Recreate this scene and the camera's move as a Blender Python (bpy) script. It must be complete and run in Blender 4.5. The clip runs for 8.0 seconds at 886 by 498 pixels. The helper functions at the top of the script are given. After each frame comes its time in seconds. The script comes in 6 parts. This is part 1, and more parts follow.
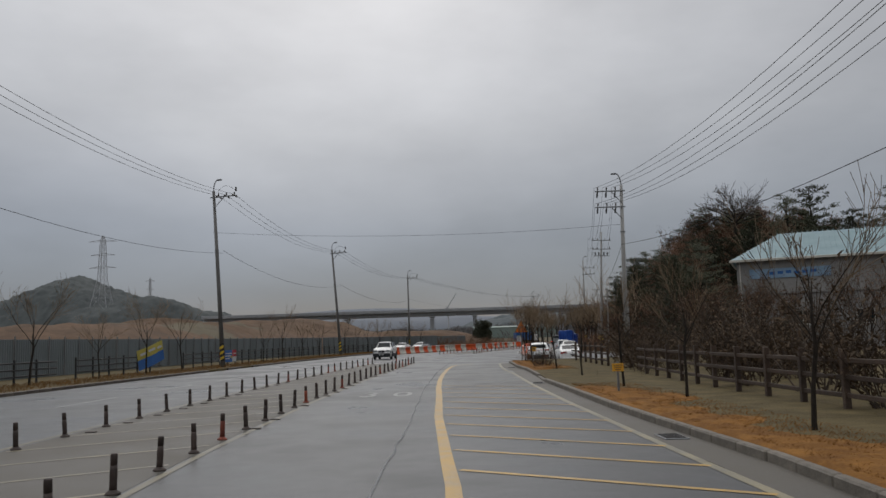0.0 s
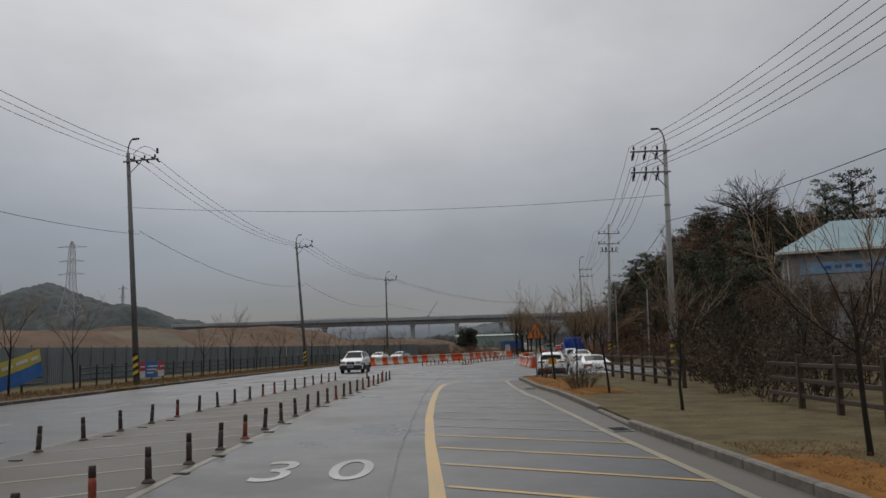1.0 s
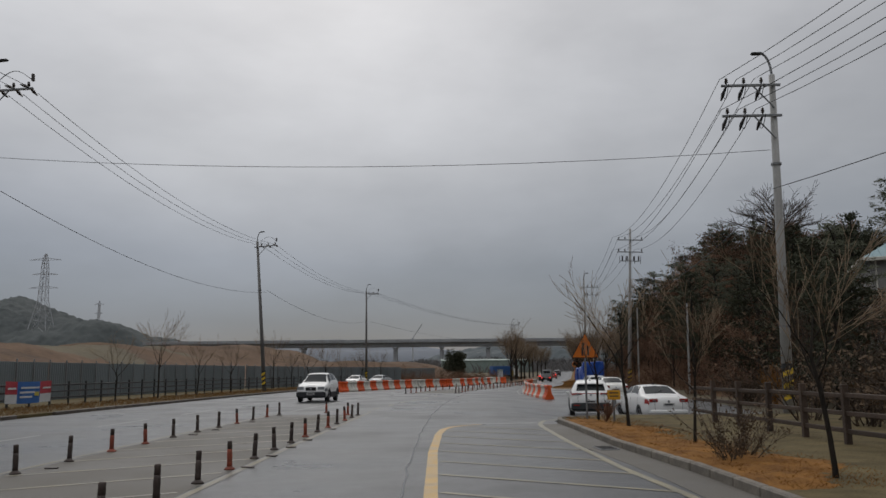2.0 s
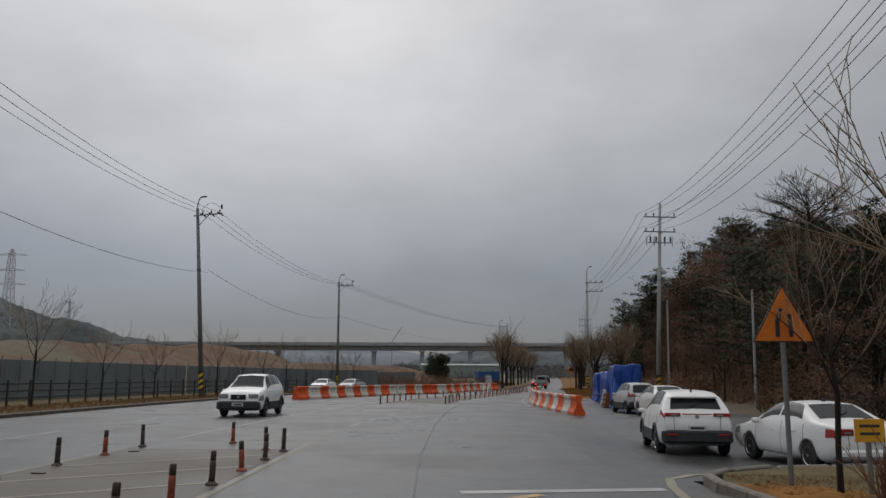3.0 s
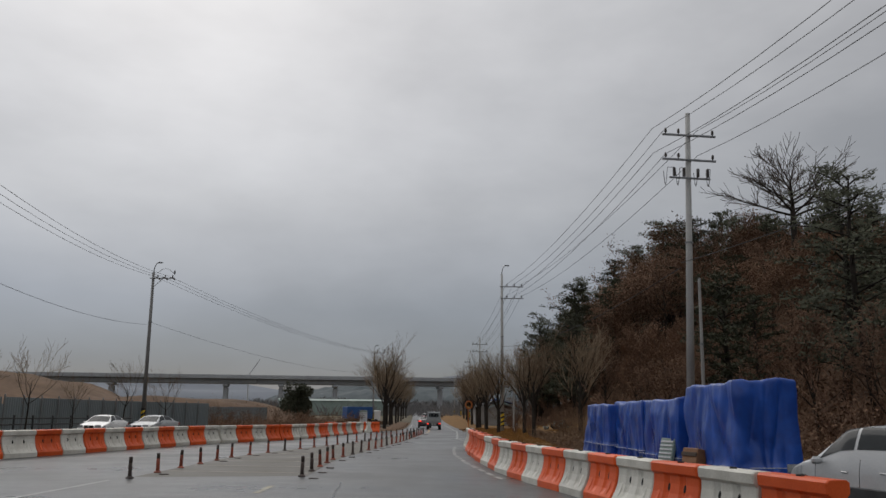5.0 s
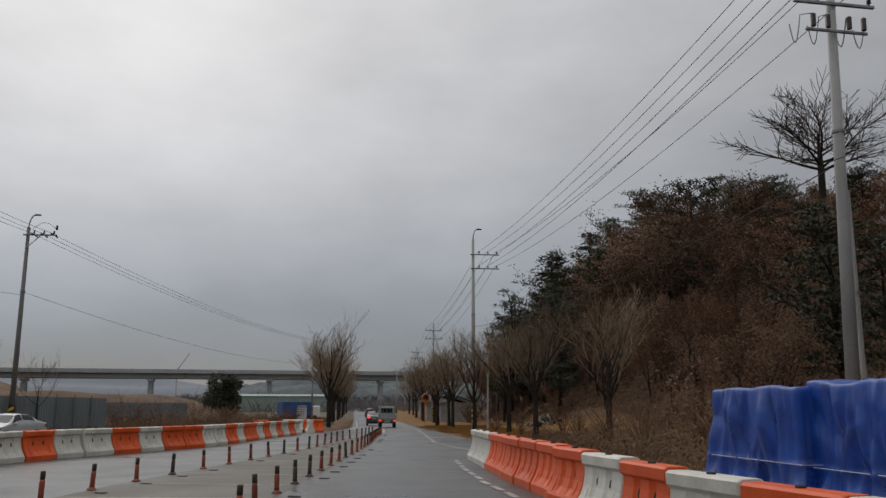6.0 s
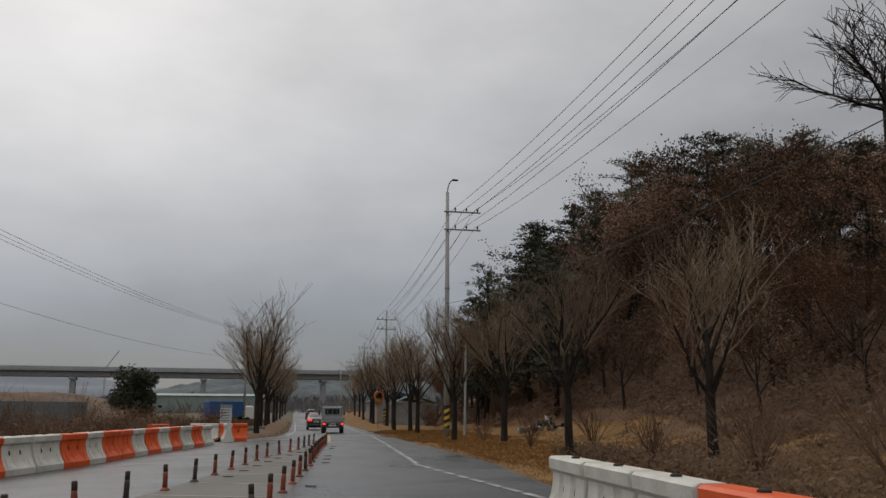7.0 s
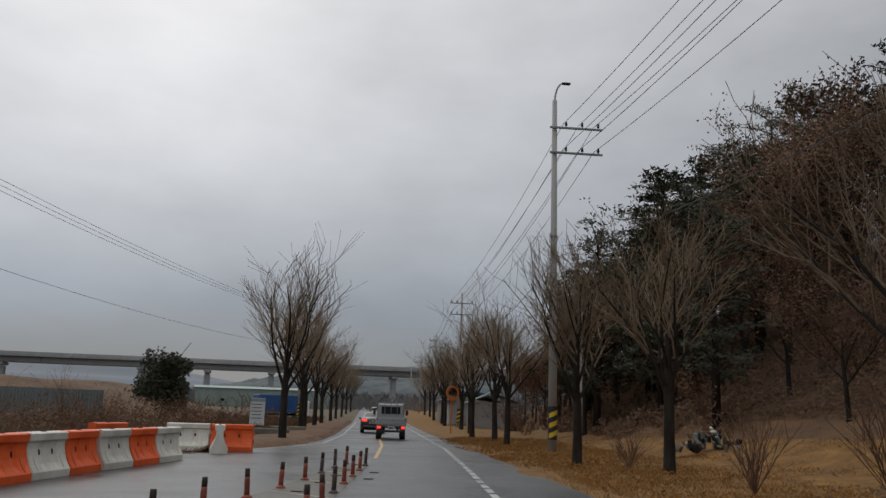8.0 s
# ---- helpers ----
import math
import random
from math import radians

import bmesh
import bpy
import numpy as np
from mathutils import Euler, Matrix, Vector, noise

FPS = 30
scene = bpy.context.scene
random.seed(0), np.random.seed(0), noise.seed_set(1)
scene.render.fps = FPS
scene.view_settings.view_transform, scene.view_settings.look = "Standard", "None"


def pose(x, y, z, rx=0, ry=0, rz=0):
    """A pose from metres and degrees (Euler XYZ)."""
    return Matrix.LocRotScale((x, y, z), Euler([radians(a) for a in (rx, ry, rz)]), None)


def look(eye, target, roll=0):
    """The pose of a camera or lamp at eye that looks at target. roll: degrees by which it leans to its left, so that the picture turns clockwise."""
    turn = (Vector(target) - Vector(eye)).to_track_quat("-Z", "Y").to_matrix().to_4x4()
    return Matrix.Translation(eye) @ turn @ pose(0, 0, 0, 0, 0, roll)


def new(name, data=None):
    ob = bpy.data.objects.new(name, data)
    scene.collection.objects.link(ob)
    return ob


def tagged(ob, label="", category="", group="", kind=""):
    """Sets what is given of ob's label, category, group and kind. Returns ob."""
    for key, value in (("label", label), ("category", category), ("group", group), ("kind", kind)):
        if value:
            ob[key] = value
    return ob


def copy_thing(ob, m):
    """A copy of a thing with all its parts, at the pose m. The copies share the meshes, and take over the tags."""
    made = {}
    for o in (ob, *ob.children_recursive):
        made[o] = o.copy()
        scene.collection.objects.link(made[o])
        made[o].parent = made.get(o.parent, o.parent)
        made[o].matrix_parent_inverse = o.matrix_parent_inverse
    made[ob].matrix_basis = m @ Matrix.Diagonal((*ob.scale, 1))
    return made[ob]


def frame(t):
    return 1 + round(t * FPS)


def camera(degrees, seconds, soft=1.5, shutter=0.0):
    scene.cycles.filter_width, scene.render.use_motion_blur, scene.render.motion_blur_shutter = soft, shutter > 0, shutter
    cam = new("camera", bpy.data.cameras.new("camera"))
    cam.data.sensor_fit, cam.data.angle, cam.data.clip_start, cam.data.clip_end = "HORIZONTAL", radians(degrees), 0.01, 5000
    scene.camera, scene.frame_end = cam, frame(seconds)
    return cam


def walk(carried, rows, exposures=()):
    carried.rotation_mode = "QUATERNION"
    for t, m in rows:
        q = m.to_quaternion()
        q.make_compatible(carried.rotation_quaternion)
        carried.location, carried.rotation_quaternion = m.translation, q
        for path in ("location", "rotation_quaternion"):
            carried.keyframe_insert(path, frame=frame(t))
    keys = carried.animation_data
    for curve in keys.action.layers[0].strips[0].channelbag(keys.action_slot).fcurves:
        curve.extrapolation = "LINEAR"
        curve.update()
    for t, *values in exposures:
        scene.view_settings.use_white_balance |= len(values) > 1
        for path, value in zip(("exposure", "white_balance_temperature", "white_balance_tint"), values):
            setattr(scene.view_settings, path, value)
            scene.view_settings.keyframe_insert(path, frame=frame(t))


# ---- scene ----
cam = camera(57.5, 8.0)
PATH = [
    (0, (2.432, 0.772, 1.807), (2.302, 2.755, 2.029), -1.7),
    (0.5, (1.735, 8.349, 1.785), (1.633, 10.334, 2.006), -1.9),
    (1, (1.091, 15.919, 1.767), (1.01, 17.902, 2.01), -1.7),
    (1.5, (0.455, 23.488, 1.723), (0.397, 25.468, 2.001), -1.3),
    (2, (-0.046, 31.098, 1.691), (-0.09, 33.074, 1.993), -0.5),
    (3.5, (-1.058, 54.009, 1.558), (-0.993, 55.98, 1.892), 0.6),
    (4, (-1.071, 61.536, 1.529), (-0.906, 63.492, 1.915), 0.8),
    (4.5, (-0.863, 69.051, 1.511), (-0.612, 70.993, 1.917), 0.7),
    (6, (0.094, 91.66, 1.507), (0.573, 93.561, 1.901), -0.1),
    (6.5, (1.058, 99.266, 1.501), (1.614, 101.146, 1.898), -0.0),
    (7, (2.564, 106.999, 1.511), (3.174, 108.862, 1.908), 0.0),
    (7.5, (4.383, 114.885, 1.538), (5.018, 116.739, 1.937), 0.2),
    (8, (6.31, 122.894, 1.57), (6.745, 124.806, 1.966), 1.7),
]
walk(cam, [(t, look(eye, target, roll)) for t, eye, target, roll in PATH], exposures=(
    (0, -0.13, 6510, 10.3), (1.5, -0.2, 6510, 10.3), (3.5, -0.2, 6520, 10.3), (4.5, -0.12, 6540, 10.3), (6, -0.06, 6600, 10), (7, -0.03, 6680, 10), (8, 0.0, 6480, 9.8)))

# ---- world, sun, exposure ----
world = bpy.data.worlds.new("overcast_sky")
scene.world = world
world.use_nodes = True
wn, wl = world.node_tree.nodes, world.node_tree.links
wn.clear()


def node(nodes, kind, **values):
    n = nodes.new(kind)
    for key, value in values.items():
        n.inputs[key].default_value = value
    return n


w_out = wn.new("ShaderNodeOutputWorld")
w_bg = wn.new("ShaderNodeBackground")
w_bg.inputs["Strength"].default_value = 1.0
w_sky = wn.new("ShaderNodeTexSky")
w_sky.sky_type = "NISHITA"
w_sky.sun_disc = False
w_sky.sun_elevation, w_sky.sun_rotation = radians(40), radians(-11)
w_dim = node(wn, "ShaderNodeVectorMath")
w_dim.operation = "SCALE"
w_dim.inputs["Scale"].default_value = 0.012
w_coord = wn.new("ShaderNodeTexCoord")
w_xyz = wn.new("ShaderNodeSeparateXYZ")
w_ramp = wn.new("ShaderNodeValToRGB")
for pos, col in ((0.0, (0.108, 0.123, 0.158)), (0.06, (0.122, 0.138, 0.174)), (0.16, (0.208, 0.224, 0.258)),
                 (0.30, (0.385, 0.390, 0.400)), (0.45, (0.49, 0.49, 0.495)), (1.0, (0.60, 0.60, 0.60))):
    e = w_ramp.color_ramp.elements.new(pos)
    e.color = (*col, 1)
w_ramp.color_ramp.elements.remove(w_ramp.color_ramp.elements[0])
w_ramp.color_ramp.elements.remove(w_ramp.color_ramp.elements[-1])
# soft cloud masses, stretched along the horizon
w_map = wn.new("ShaderNodeMapping")
w_map.inputs["Scale"].default_value = (1.0, 1.0, 2.2)
w_noise = node(wn, "ShaderNodeTexNoise", Scale=2.4, Detail=5.0, Roughness=0.55)
w_noise2 = node(wn, "ShaderNodeTexNoise", Scale=0.9, Detail=2.0, Roughness=0.5)
w_cr = wn.new("ShaderNodeMapRange")
for key, value in (("From Min", 0.3), ("From Max", 0.7), ("To Min", 0.77), ("To Max", 1.19)):
    w_cr.inputs[key].default_value = value
w_cr2 = wn.new("ShaderNodeMapRange")
for key, value in (("From Min", 0.35), ("From Max", 0.65), ("To Min", -0.04), ("To Max", 0.05)):
    w_cr2.inputs[key].default_value = value
w_add = wn.new("ShaderNodeMath")
w_mul = wn.new("ShaderNodeVectorMath")
w_mul.operation = "SCALE"
w_mix = wn.new("ShaderNodeVectorMath")
# the cloud glows softly where the sun stands behind it
w_dot = wn.new("ShaderNodeVectorMath")
w_dot.operation = "DOT_PRODUCT"
w_dot.inputs[1].default_value = Vector((-0.24, 0.83, 0.52)).normalized()
w_clip = wn.new("ShaderNodeMath")
w_clip.operation = "MAXIMUM"
w_clip.inputs[1].default_value = 0.0
w_pow = wn.new("ShaderNodeMath")
w_pow.operation = "POWER"
w_pow.inputs[1].default_value = 11.0
w_gain = wn.new("ShaderNodeMath")
w_gain.operation = "MULTIPLY_ADD"
w_gain.inputs[1].default_value = 0.44
wl.new(w_coord.outputs["Generated"], w_dot.inputs[0])
wl.new(w_dot.outputs["Value"], w_clip.inputs[0])
wl.new(w_clip.outputs[0], w_pow.inputs[0])
wl.new(w_pow.outputs[0], w_gain.inputs[0])
wl.new(w_coord.outputs["Generated"], w_xyz.inputs[0])
wl.new(w_coord.outputs["Generated"], w_map.inputs[0])
wl.new(w_map.outputs[0], w_noise.inputs["Vector"])
wl.new(w_map.outputs[0], w_noise2.inputs["Vector"])
wl.new(w_noise.outputs[0], w_cr.inputs["Value"])
wl.new(w_noise2.outputs[0], w_cr2.inputs["Value"])
wl.new(w_xyz.outputs["Z"], w_add.inputs[0])
wl.new(w_cr2.outputs[0], w_add.inputs[1])
wl.new(w_add.outputs[0], w_ramp.inputs[0])
wl.new(w_ramp.outputs[0], w_mul.inputs[0])
wl.new(w_cr.outputs[0], w_gain.inputs[2])
# the overcast is brighter to the west
w_west = wn.new("ShaderNodeMath")
w_west.operation = "MULTIPLY_ADD"
w_west.inputs[1].default_value, w_west.inputs[2].default_value = -0.17, 1.0
w_side = wn.new("ShaderNodeMath")
w_side.operation = "MULTIPLY"
wl.new(w_xyz.outputs["X"], w_west.inputs[0])
wl.new(w_west.outputs[0], w_side.inputs[0])
wl.new(w_gain.outputs[0], w_side.inputs[1])
wl.new(w_side.outputs[0], w_mul.inputs["Scale"])
wl.new(w_sky.outputs[0], w_dim.inputs[0])
wl.new(w_mul.outputs[0], w_mix.inputs[0])
wl.new(w_dim.outputs[0], w_mix.inputs[1])
wl.new(w_mix.outputs[0], w_bg.inputs["Color"])
wl.new(w_bg.outputs[0], w_out.inputs[0])

sun = new("sun", bpy.data.lights.new("sun", "SUN"))
sun.data.energy, sun.data.angle, sun.data.color = 0.5, radians(40), (1.0, 0.97, 0.93)
sun.matrix_basis = look((0, 0, 50), (12, -60, 0))


# ---- materials ----
def mat(name, dark, light, scale=4.0, rough=0.7, bump=0.2, metal=0.0, fine=40.0, rough2=None, random_tint=0.0, stretch=(1, 1, 1), coat=0.0):
    """A surface between two colours: broad stains and a fine grain, with relief, and a tint of its own for each object."""
    m = bpy.data.materials.new(name)
    m.use_nodes = True
    n, l = m.node_tree.nodes, m.node_tree.links
    b = n["Principled BSDF"]
    tc, mp = n.new("ShaderNodeTexCoord"), n.new("ShaderNodeMapping")
    mp.inputs["Scale"].default_value = stretch
    l.new(tc.outputs["Object"], mp.inputs[0])
    broad = node(n, "ShaderNodeTexNoise", Scale=scale, Detail=5.0, Roughness=0.6)
    grain = node(n, "ShaderNodeTexNoise", Scale=fine, Detail=3.0, Roughness=0.6)
    l.new(mp.outputs[0], broad.inputs["Vector"])
    l.new(mp.outputs[0], grain.inputs["Vector"])
    mid = node(n, "ShaderNodeMix")
    mid.inputs["Factor"].default_value = 0.35
    l.new(broad.outputs[0], mid.inputs["A"])
    l.new(grain.outputs[0], mid.inputs["B"])
    ramp = n.new("ShaderNodeValToRGB")
    ramp.color_ramp.elements[0].position, ramp.color_ramp.elements[1].position = 0.34, 0.66
    ramp.color_ramp.elements[0].color, ramp.color_ramp.elements[1].color = (*dark, 1), (*light, 1)
    l.new(mid.outputs["Result"], ramp.inputs[0])
    colour = ramp.outputs[0]
    if random_tint:
        info, hsv, rng = n.new("ShaderNodeObjectInfo"), n.new("ShaderNodeHueSaturation"), n.new("ShaderNodeMapRange")
        rng.inputs["To Min"].default_value, rng.inputs["To Max"].default_value = 1 - random_tint, 1 + random_tint
        l.new(info.outputs["Random"], rng.inputs["Value"])
        l.new(rng.outputs[0], hsv.inputs["Value"])
        l.new(colour, hsv.inputs["Color"])
        colour = hsv.outputs[0]
    l.new(colour, b.inputs["Base Color"])
    b.inputs["Metallic"].default_value = metal
    b.inputs["Coat Weight"].default_value = coat
    rr = n.new("ShaderNodeMapRange")
    rr.inputs["From Min"].default_value, rr.inputs["From Max"].default_value = 0.35, 0.65
    rr.inputs["To Min"].default_value, rr.inputs["To Max"].default_value = rough, rough if rough2 is None else rough2
    l.new(broad.outputs[0], rr.inputs["Value"])
    l.new(rr.outputs[0], b.inputs["Roughness"])
    if bump:
        bp = n.new("ShaderNodeBump")
        bp.inputs["Strength"].default_value, bp.inputs["Distance"].default_value = bump, 0.02
        l.new(grain.outputs[0], bp.inputs["Height"])
        l.new(bp.outputs[0], b.inputs["Normal"])
    return m


def glow(name, colour, strength):
    m = mat(name, colour, colour, bump=0)
    b = m.node_tree.nodes["Principled BSDF"]
    b.inputs["Emission Color"].default_value, b.inputs["Emission Strength"].default_value = (*colour, 1), strength
    return m


M = {}
M["asphalt"] = mat("wet_asphalt", (0.031, 0.032, 0.033), (0.060, 0.062, 0.064), 0.25, 0.27, 0.18, fine=30, rough2=0.54)
M["asphalt_old"] = mat("worn_asphalt", (0.068, 0.061, 0.050), (0.122, 0.109, 0.089), 0.4, 0.55, 0.3, fine=30, rough2=0.75)
M["tar"] = mat("tar_seal", (0.02, 0.02, 0.021), (0.04, 0.04, 0.04), 2, 0.25, 0.1)
M["yellow_paint"] = mat("yellow_road_paint", (0.30, 0.19, 0.05), (0.62, 0.37, 0.07), 1.5, 0.3, 0.2, rough2=0.5)
M["pale_paint"] = mat("faded_yellow_paint", (0.12, 0.11, 0.082), (0.32, 0.275, 0.165), 1.2, 0.35, 0.2, rough2=0.5)
M["worn_paint"] = mat("almost_worn_off_paint", (0.095, 0.086, 0.066), (0.235, 0.205, 0.130), 0.8, 0.4, 0.2, rough2=0.55)
M["white_paint"] = mat("white_road_paint", (0.15, 0.15, 0.15), (0.52, 0.52, 0.50), 1.5, 0.3, 0.2, rough2=0.5)
M["kerb"] = mat("kerb_concrete", (0.098, 0.086, 0.069), (0.235, 0.208, 0.170), 3, 0.72, 0.4, random_tint=0.12)
M["concrete"] = mat("pole_concrete", (0.25, 0.25, 0.24), (0.42, 0.415, 0.40), 1.2, 0.7, 0.3, stretch=(1, 1, 0.3))
# west poles: wet, and their backlit darkness against the sky is painted in
M["concrete_wet"] = mat("wet_backlit_concrete", (0.085, 0.082, 0.078), (0.19, 0.185, 0.178), 1.2, 0.6, 0.3, stretch=(1, 1, 0.3))
M["soil"] = mat("bare_soil", (0.078, 0.050, 0.033), (0.180, 0.114, 0.072), 0.16, 0.9, 0.9, fine=1.4)
M["field"] = mat("winter_field", (0.085, 0.075, 0.055), (0.17, 0.14, 0.09), 0.05, 0.9, 0.6, fine=1.5)
M["verge"] = mat("trodden_grass", (0.066, 0.052, 0.026), (0.160, 0.124, 0.060), 1.1, 0.9, 0.3, fine=22)
M["litter"] = mat("pine_straw_litter", (0.125, 0.054, 0.013), (0.30, 0.142, 0.034), 1.6, 0.9, 0.9, fine=20)
M["dry_grass"] = mat("dry_grass", (0.108, 0.060, 0.024), (0.285, 0.156, 0.056), 1.1, 0.9, 0.9, fine=9)
M["hill"] = mat("leafy_hillside", (0.052, 0.034, 0.024), (0.128, 0.078, 0.048), 0.3, 0.95, 0.9, fine=6)
M["bark"] = mat("dark_bark", (0.014, 0.012, 0.010), (0.046, 0.038, 0.031), 4, 0.9, 0.7, fine=25, stretch=(1, 1, 0.25))
M["twig"] = mat("grey_brown_twigs", (0.135, 0.100, 0.068), (0.30, 0.225, 0.152), 2, 0.9, 0.3, random_tint=0.25)
M["twig_red"] = mat("reddish_twigs", (0.085, 0.050, 0.034), (0.20, 0.115, 0.075), 2, 0.9, 0.3, random_tint=0.25)
M["needles"] = mat("pine_needles", (0.038, 0.042, 0.029), (0.090, 0.093, 0.058), 1.5, 0.8, 0.2, random_tint=0.3)
M["dead_leaf"] = mat("withered_leaves", (0.088, 0.054, 0.037), (0.212, 0.126, 0.080), 1.5, 0.95, 0.1, random_tint=0.35)
M["twig_dark"] = mat("dark_twigs", (0.048, 0.038, 0.031), (0.11, 0.086, 0.068), 2, 0.9, 0.3, random_tint=0.25)
M["leaf_dark"] = mat("dark_withered_leaves", (0.055, 0.040, 0.028), (0.14, 0.098, 0.064), 1.5, 0.95, 0.1, random_tint=0.35)
M["brush"] = mat("dead_brush", (0.082, 0.053, 0.035), (0.200, 0.124, 0.074), 0.7, 0.95, 0.2)
M["steel_wall"] = mat("blue_grey_steel_sheet", (0.135, 0.160, 0.170), (0.215, 0.245, 0.255), 0.7, 0.45, 0.1, random_tint=0.1, stretch=(1, 1, 0.3))
M["black_metal"] = mat("black_painted_metal", (0.012, 0.013, 0.014), (0.03, 0.031, 0.032), 3, 0.45, 0.1)
M["galv"] = mat("galvanised_steel", (0.16, 0.165, 0.17), (0.28, 0.285, 0.29), 6, 0.45, 0.1, metal=0.6)
M["porcelain"] = mat("brown_porcelain", (0.02, 0.014, 0.012), (0.04, 0.028, 0.022), 6, 0.3, 0)
M["wire"] = mat("cable", (0.02, 0.02, 0.021), (0.035, 0.035, 0.036), 3, 0.6, 0)
M["wood"] = mat("dark_stained_timber", (0.034, 0.022, 0.015), (0.078, 0.050, 0.034), 3, 0.75, 0.5, fine=30, stretch=(1, 1, 1), random_tint=0.2)
M["rubber"] = mat("dirty_brown_rubber", (0.035, 0.024, 0.020), (0.075, 0.052, 0.042), 9, 0.6, 0.2, random_tint=0.25)
M["rubber_red"] = mat("dirty_red_rubber", (0.12, 0.032, 0.018), (0.33, 0.065, 0.028), 9, 0.6, 0.2, random_tint=0.3)
M["orange_plastic"] = mat("orange_plastic", (0.60, 0.080, 0.016), (0.80, 0.130, 0.028), 1.6, 0.45, 0.15, random_tint=0.12)
M["white_plastic"] = mat("dirty_white_plastic", (0.50, 0.48, 0.42), (0.76, 0.74, 0.67), 1.8, 0.5, 0.15, random_tint=0.08)
M["hole"] = mat("dark_recess", (0.008, 0.007, 0.007), (0.016, 0.014, 0.013), 3, 0.8, 0)
M["tarp"] = mat("blue_tarpaulin", (0.006, 0.034, 0.20), (0.014, 0.085, 0.42), 0.9, 0.26, 0.5, fine=3.5, rough2=0.42)
M["tarp"].node_tree.nodes["Bump"].inputs["Distance"].default_value = 0.03
M["tyre"] = mat("tyre_rubber", (0.012, 0.012, 0.012), (0.025, 0.025, 0.025), 6, 0.7, 0.2)
M["rim"] = mat("alloy", (0.30, 0.30, 0.31), (0.45, 0.45, 0.46), 6, 0.35, 0, metal=0.7)
M["glass"] = mat("dark_car_glass", (0.012, 0.015, 0.016), (0.024, 0.028, 0.030), 2, 0.08, 0)
M["glass"].node_tree.nodes["Principled BSDF"].inputs["Specular IOR Level"].default_value = 0.16
M["red_lens"] = mat("red_lamp_lens", (0.26, 0.016, 0.012), (0.40, 0.030, 0.022), 5, 0.15, 0)
M["brake"] = glow("lit_brake_lamp", (0.9, 0.05, 0.03), 1.6)
M["clear_lens"] = mat("clear_lamp_lens", (0.16, 0.17, 0.18), (0.34, 0.35, 0.36), 5, 0.1, 0)
M["plate"] = mat("number_plate_white", (0.5, 0.5, 0.49), (0.62, 0.62, 0.6), 5, 0.4, 0)
M["bar_dark"] = mat("dark_lettering", (0.03, 0.03, 0.035), (0.05, 0.05, 0.055), 5, 0.5, 0)
M["trim"] = mat("grey_plastic_trim", (0.028, 0.03, 0.032), (0.05, 0.052, 0.055), 4, 0.6, 0.1)
M["orange_sign"] = mat("orange_sign_sheeting", (0.62, 0.15, 0.012), (0.78, 0.22, 0.02), 3, 0.4, 0)
M["yellow_sign"] = mat("yellow_sign_sheeting", (0.62, 0.30, 0.02), (0.75, 0.40, 0.03), 3, 0.4, 0)
M["sign_black"] = mat("black_sheeting", (0.012, 0.012, 0.012), (0.02, 0.02, 0.02), 3, 0.5, 0)
M["sign_yellow"] = mat("yellow_band", (0.55, 0.36, 0.02), (0.68, 0.46, 0.03), 3, 0.5, 0)
M["wall_plaster"] = mat("stained_render", (0.19, 0.188, 0.18), (0.33, 0.325, 0.31), 0.6, 0.85, 0.3)
M["roof_teal"] = mat("teal_steel_roof", (0.18, 0.29, 0.32), (0.28, 0.40, 0.43), 0.6, 0.4, 0.1)
M["banner_white"] = mat("white_banner_cloth", (0.48, 0.49, 0.5), (0.62, 0.63, 0.64), 2, 0.7, 0.2)
M["banner_blue"] = mat("blue_banner_cloth", (0.025, 0.10, 0.32), (0.04, 0.15, 0.42), 2, 0.7, 0.2)
M["banner_pale"] = mat("faded_blue_cloth", (0.16, 0.27, 0.40), (0.26, 0.38, 0.50), 1.2, 0.7, 0.2)
M["banner_red"] = mat("red_banner_cloth", (0.36, 0.035, 0.05), (0.48, 0.06, 0.08), 2, 0.7, 0.2)
M["banner_yellow"] = mat("yellow_banner_cloth", (0.42, 0.36, 0.06), (0.55, 0.46, 0.1), 2, 0.7, 0.2)
M["bridge"] = mat("weathered_bridge_concrete", (0.28, 0.29, 0.305), (0.40, 0.41, 0.425), 0.05, 0.8, 0.2, fine=0.6, stretch=(1, 1, 0.4))
# distance haze is mixed into this far hill's base colour
M["far_hill"] = mat("haze_tinted_hill", (0.080, 0.096, 0.104), (0.135, 0.152, 0.156), 0.012, 0.95, 0.5, fine=0.12)
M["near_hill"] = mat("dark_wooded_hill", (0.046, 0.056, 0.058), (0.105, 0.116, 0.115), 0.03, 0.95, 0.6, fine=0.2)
M["slope_litter"] = mat("fallen_oak_leaves", (0.068, 0.036, 0.017), (0.180, 0.094, 0.040), 0.5, 0.95, 0.8, fine=9)
M["kerb_west"] = mat("mud_stained_kerb", (0.060, 0.048, 0.038), (0.150, 0.122, 0.098), 2, 0.6, 0.4, random_tint=0.2)
# far scrub and woods: grey-brown with the valley haze painted in
M["far_wood"] = mat("haze_tinted_woods", (0.110, 0.108, 0.108), (0.180, 0.172, 0.168), 0.05, 0.95, 0.2, fine=0.4)
# ridges fade by colour alone: base grey set near the sky's for mist
M["far_ridge"] = mat("haze_tinted_ridge", (0.195, 0.212, 0.24), (0.205, 0.222, 0.25), 0.004, 1.0, 0, fine=0.05)
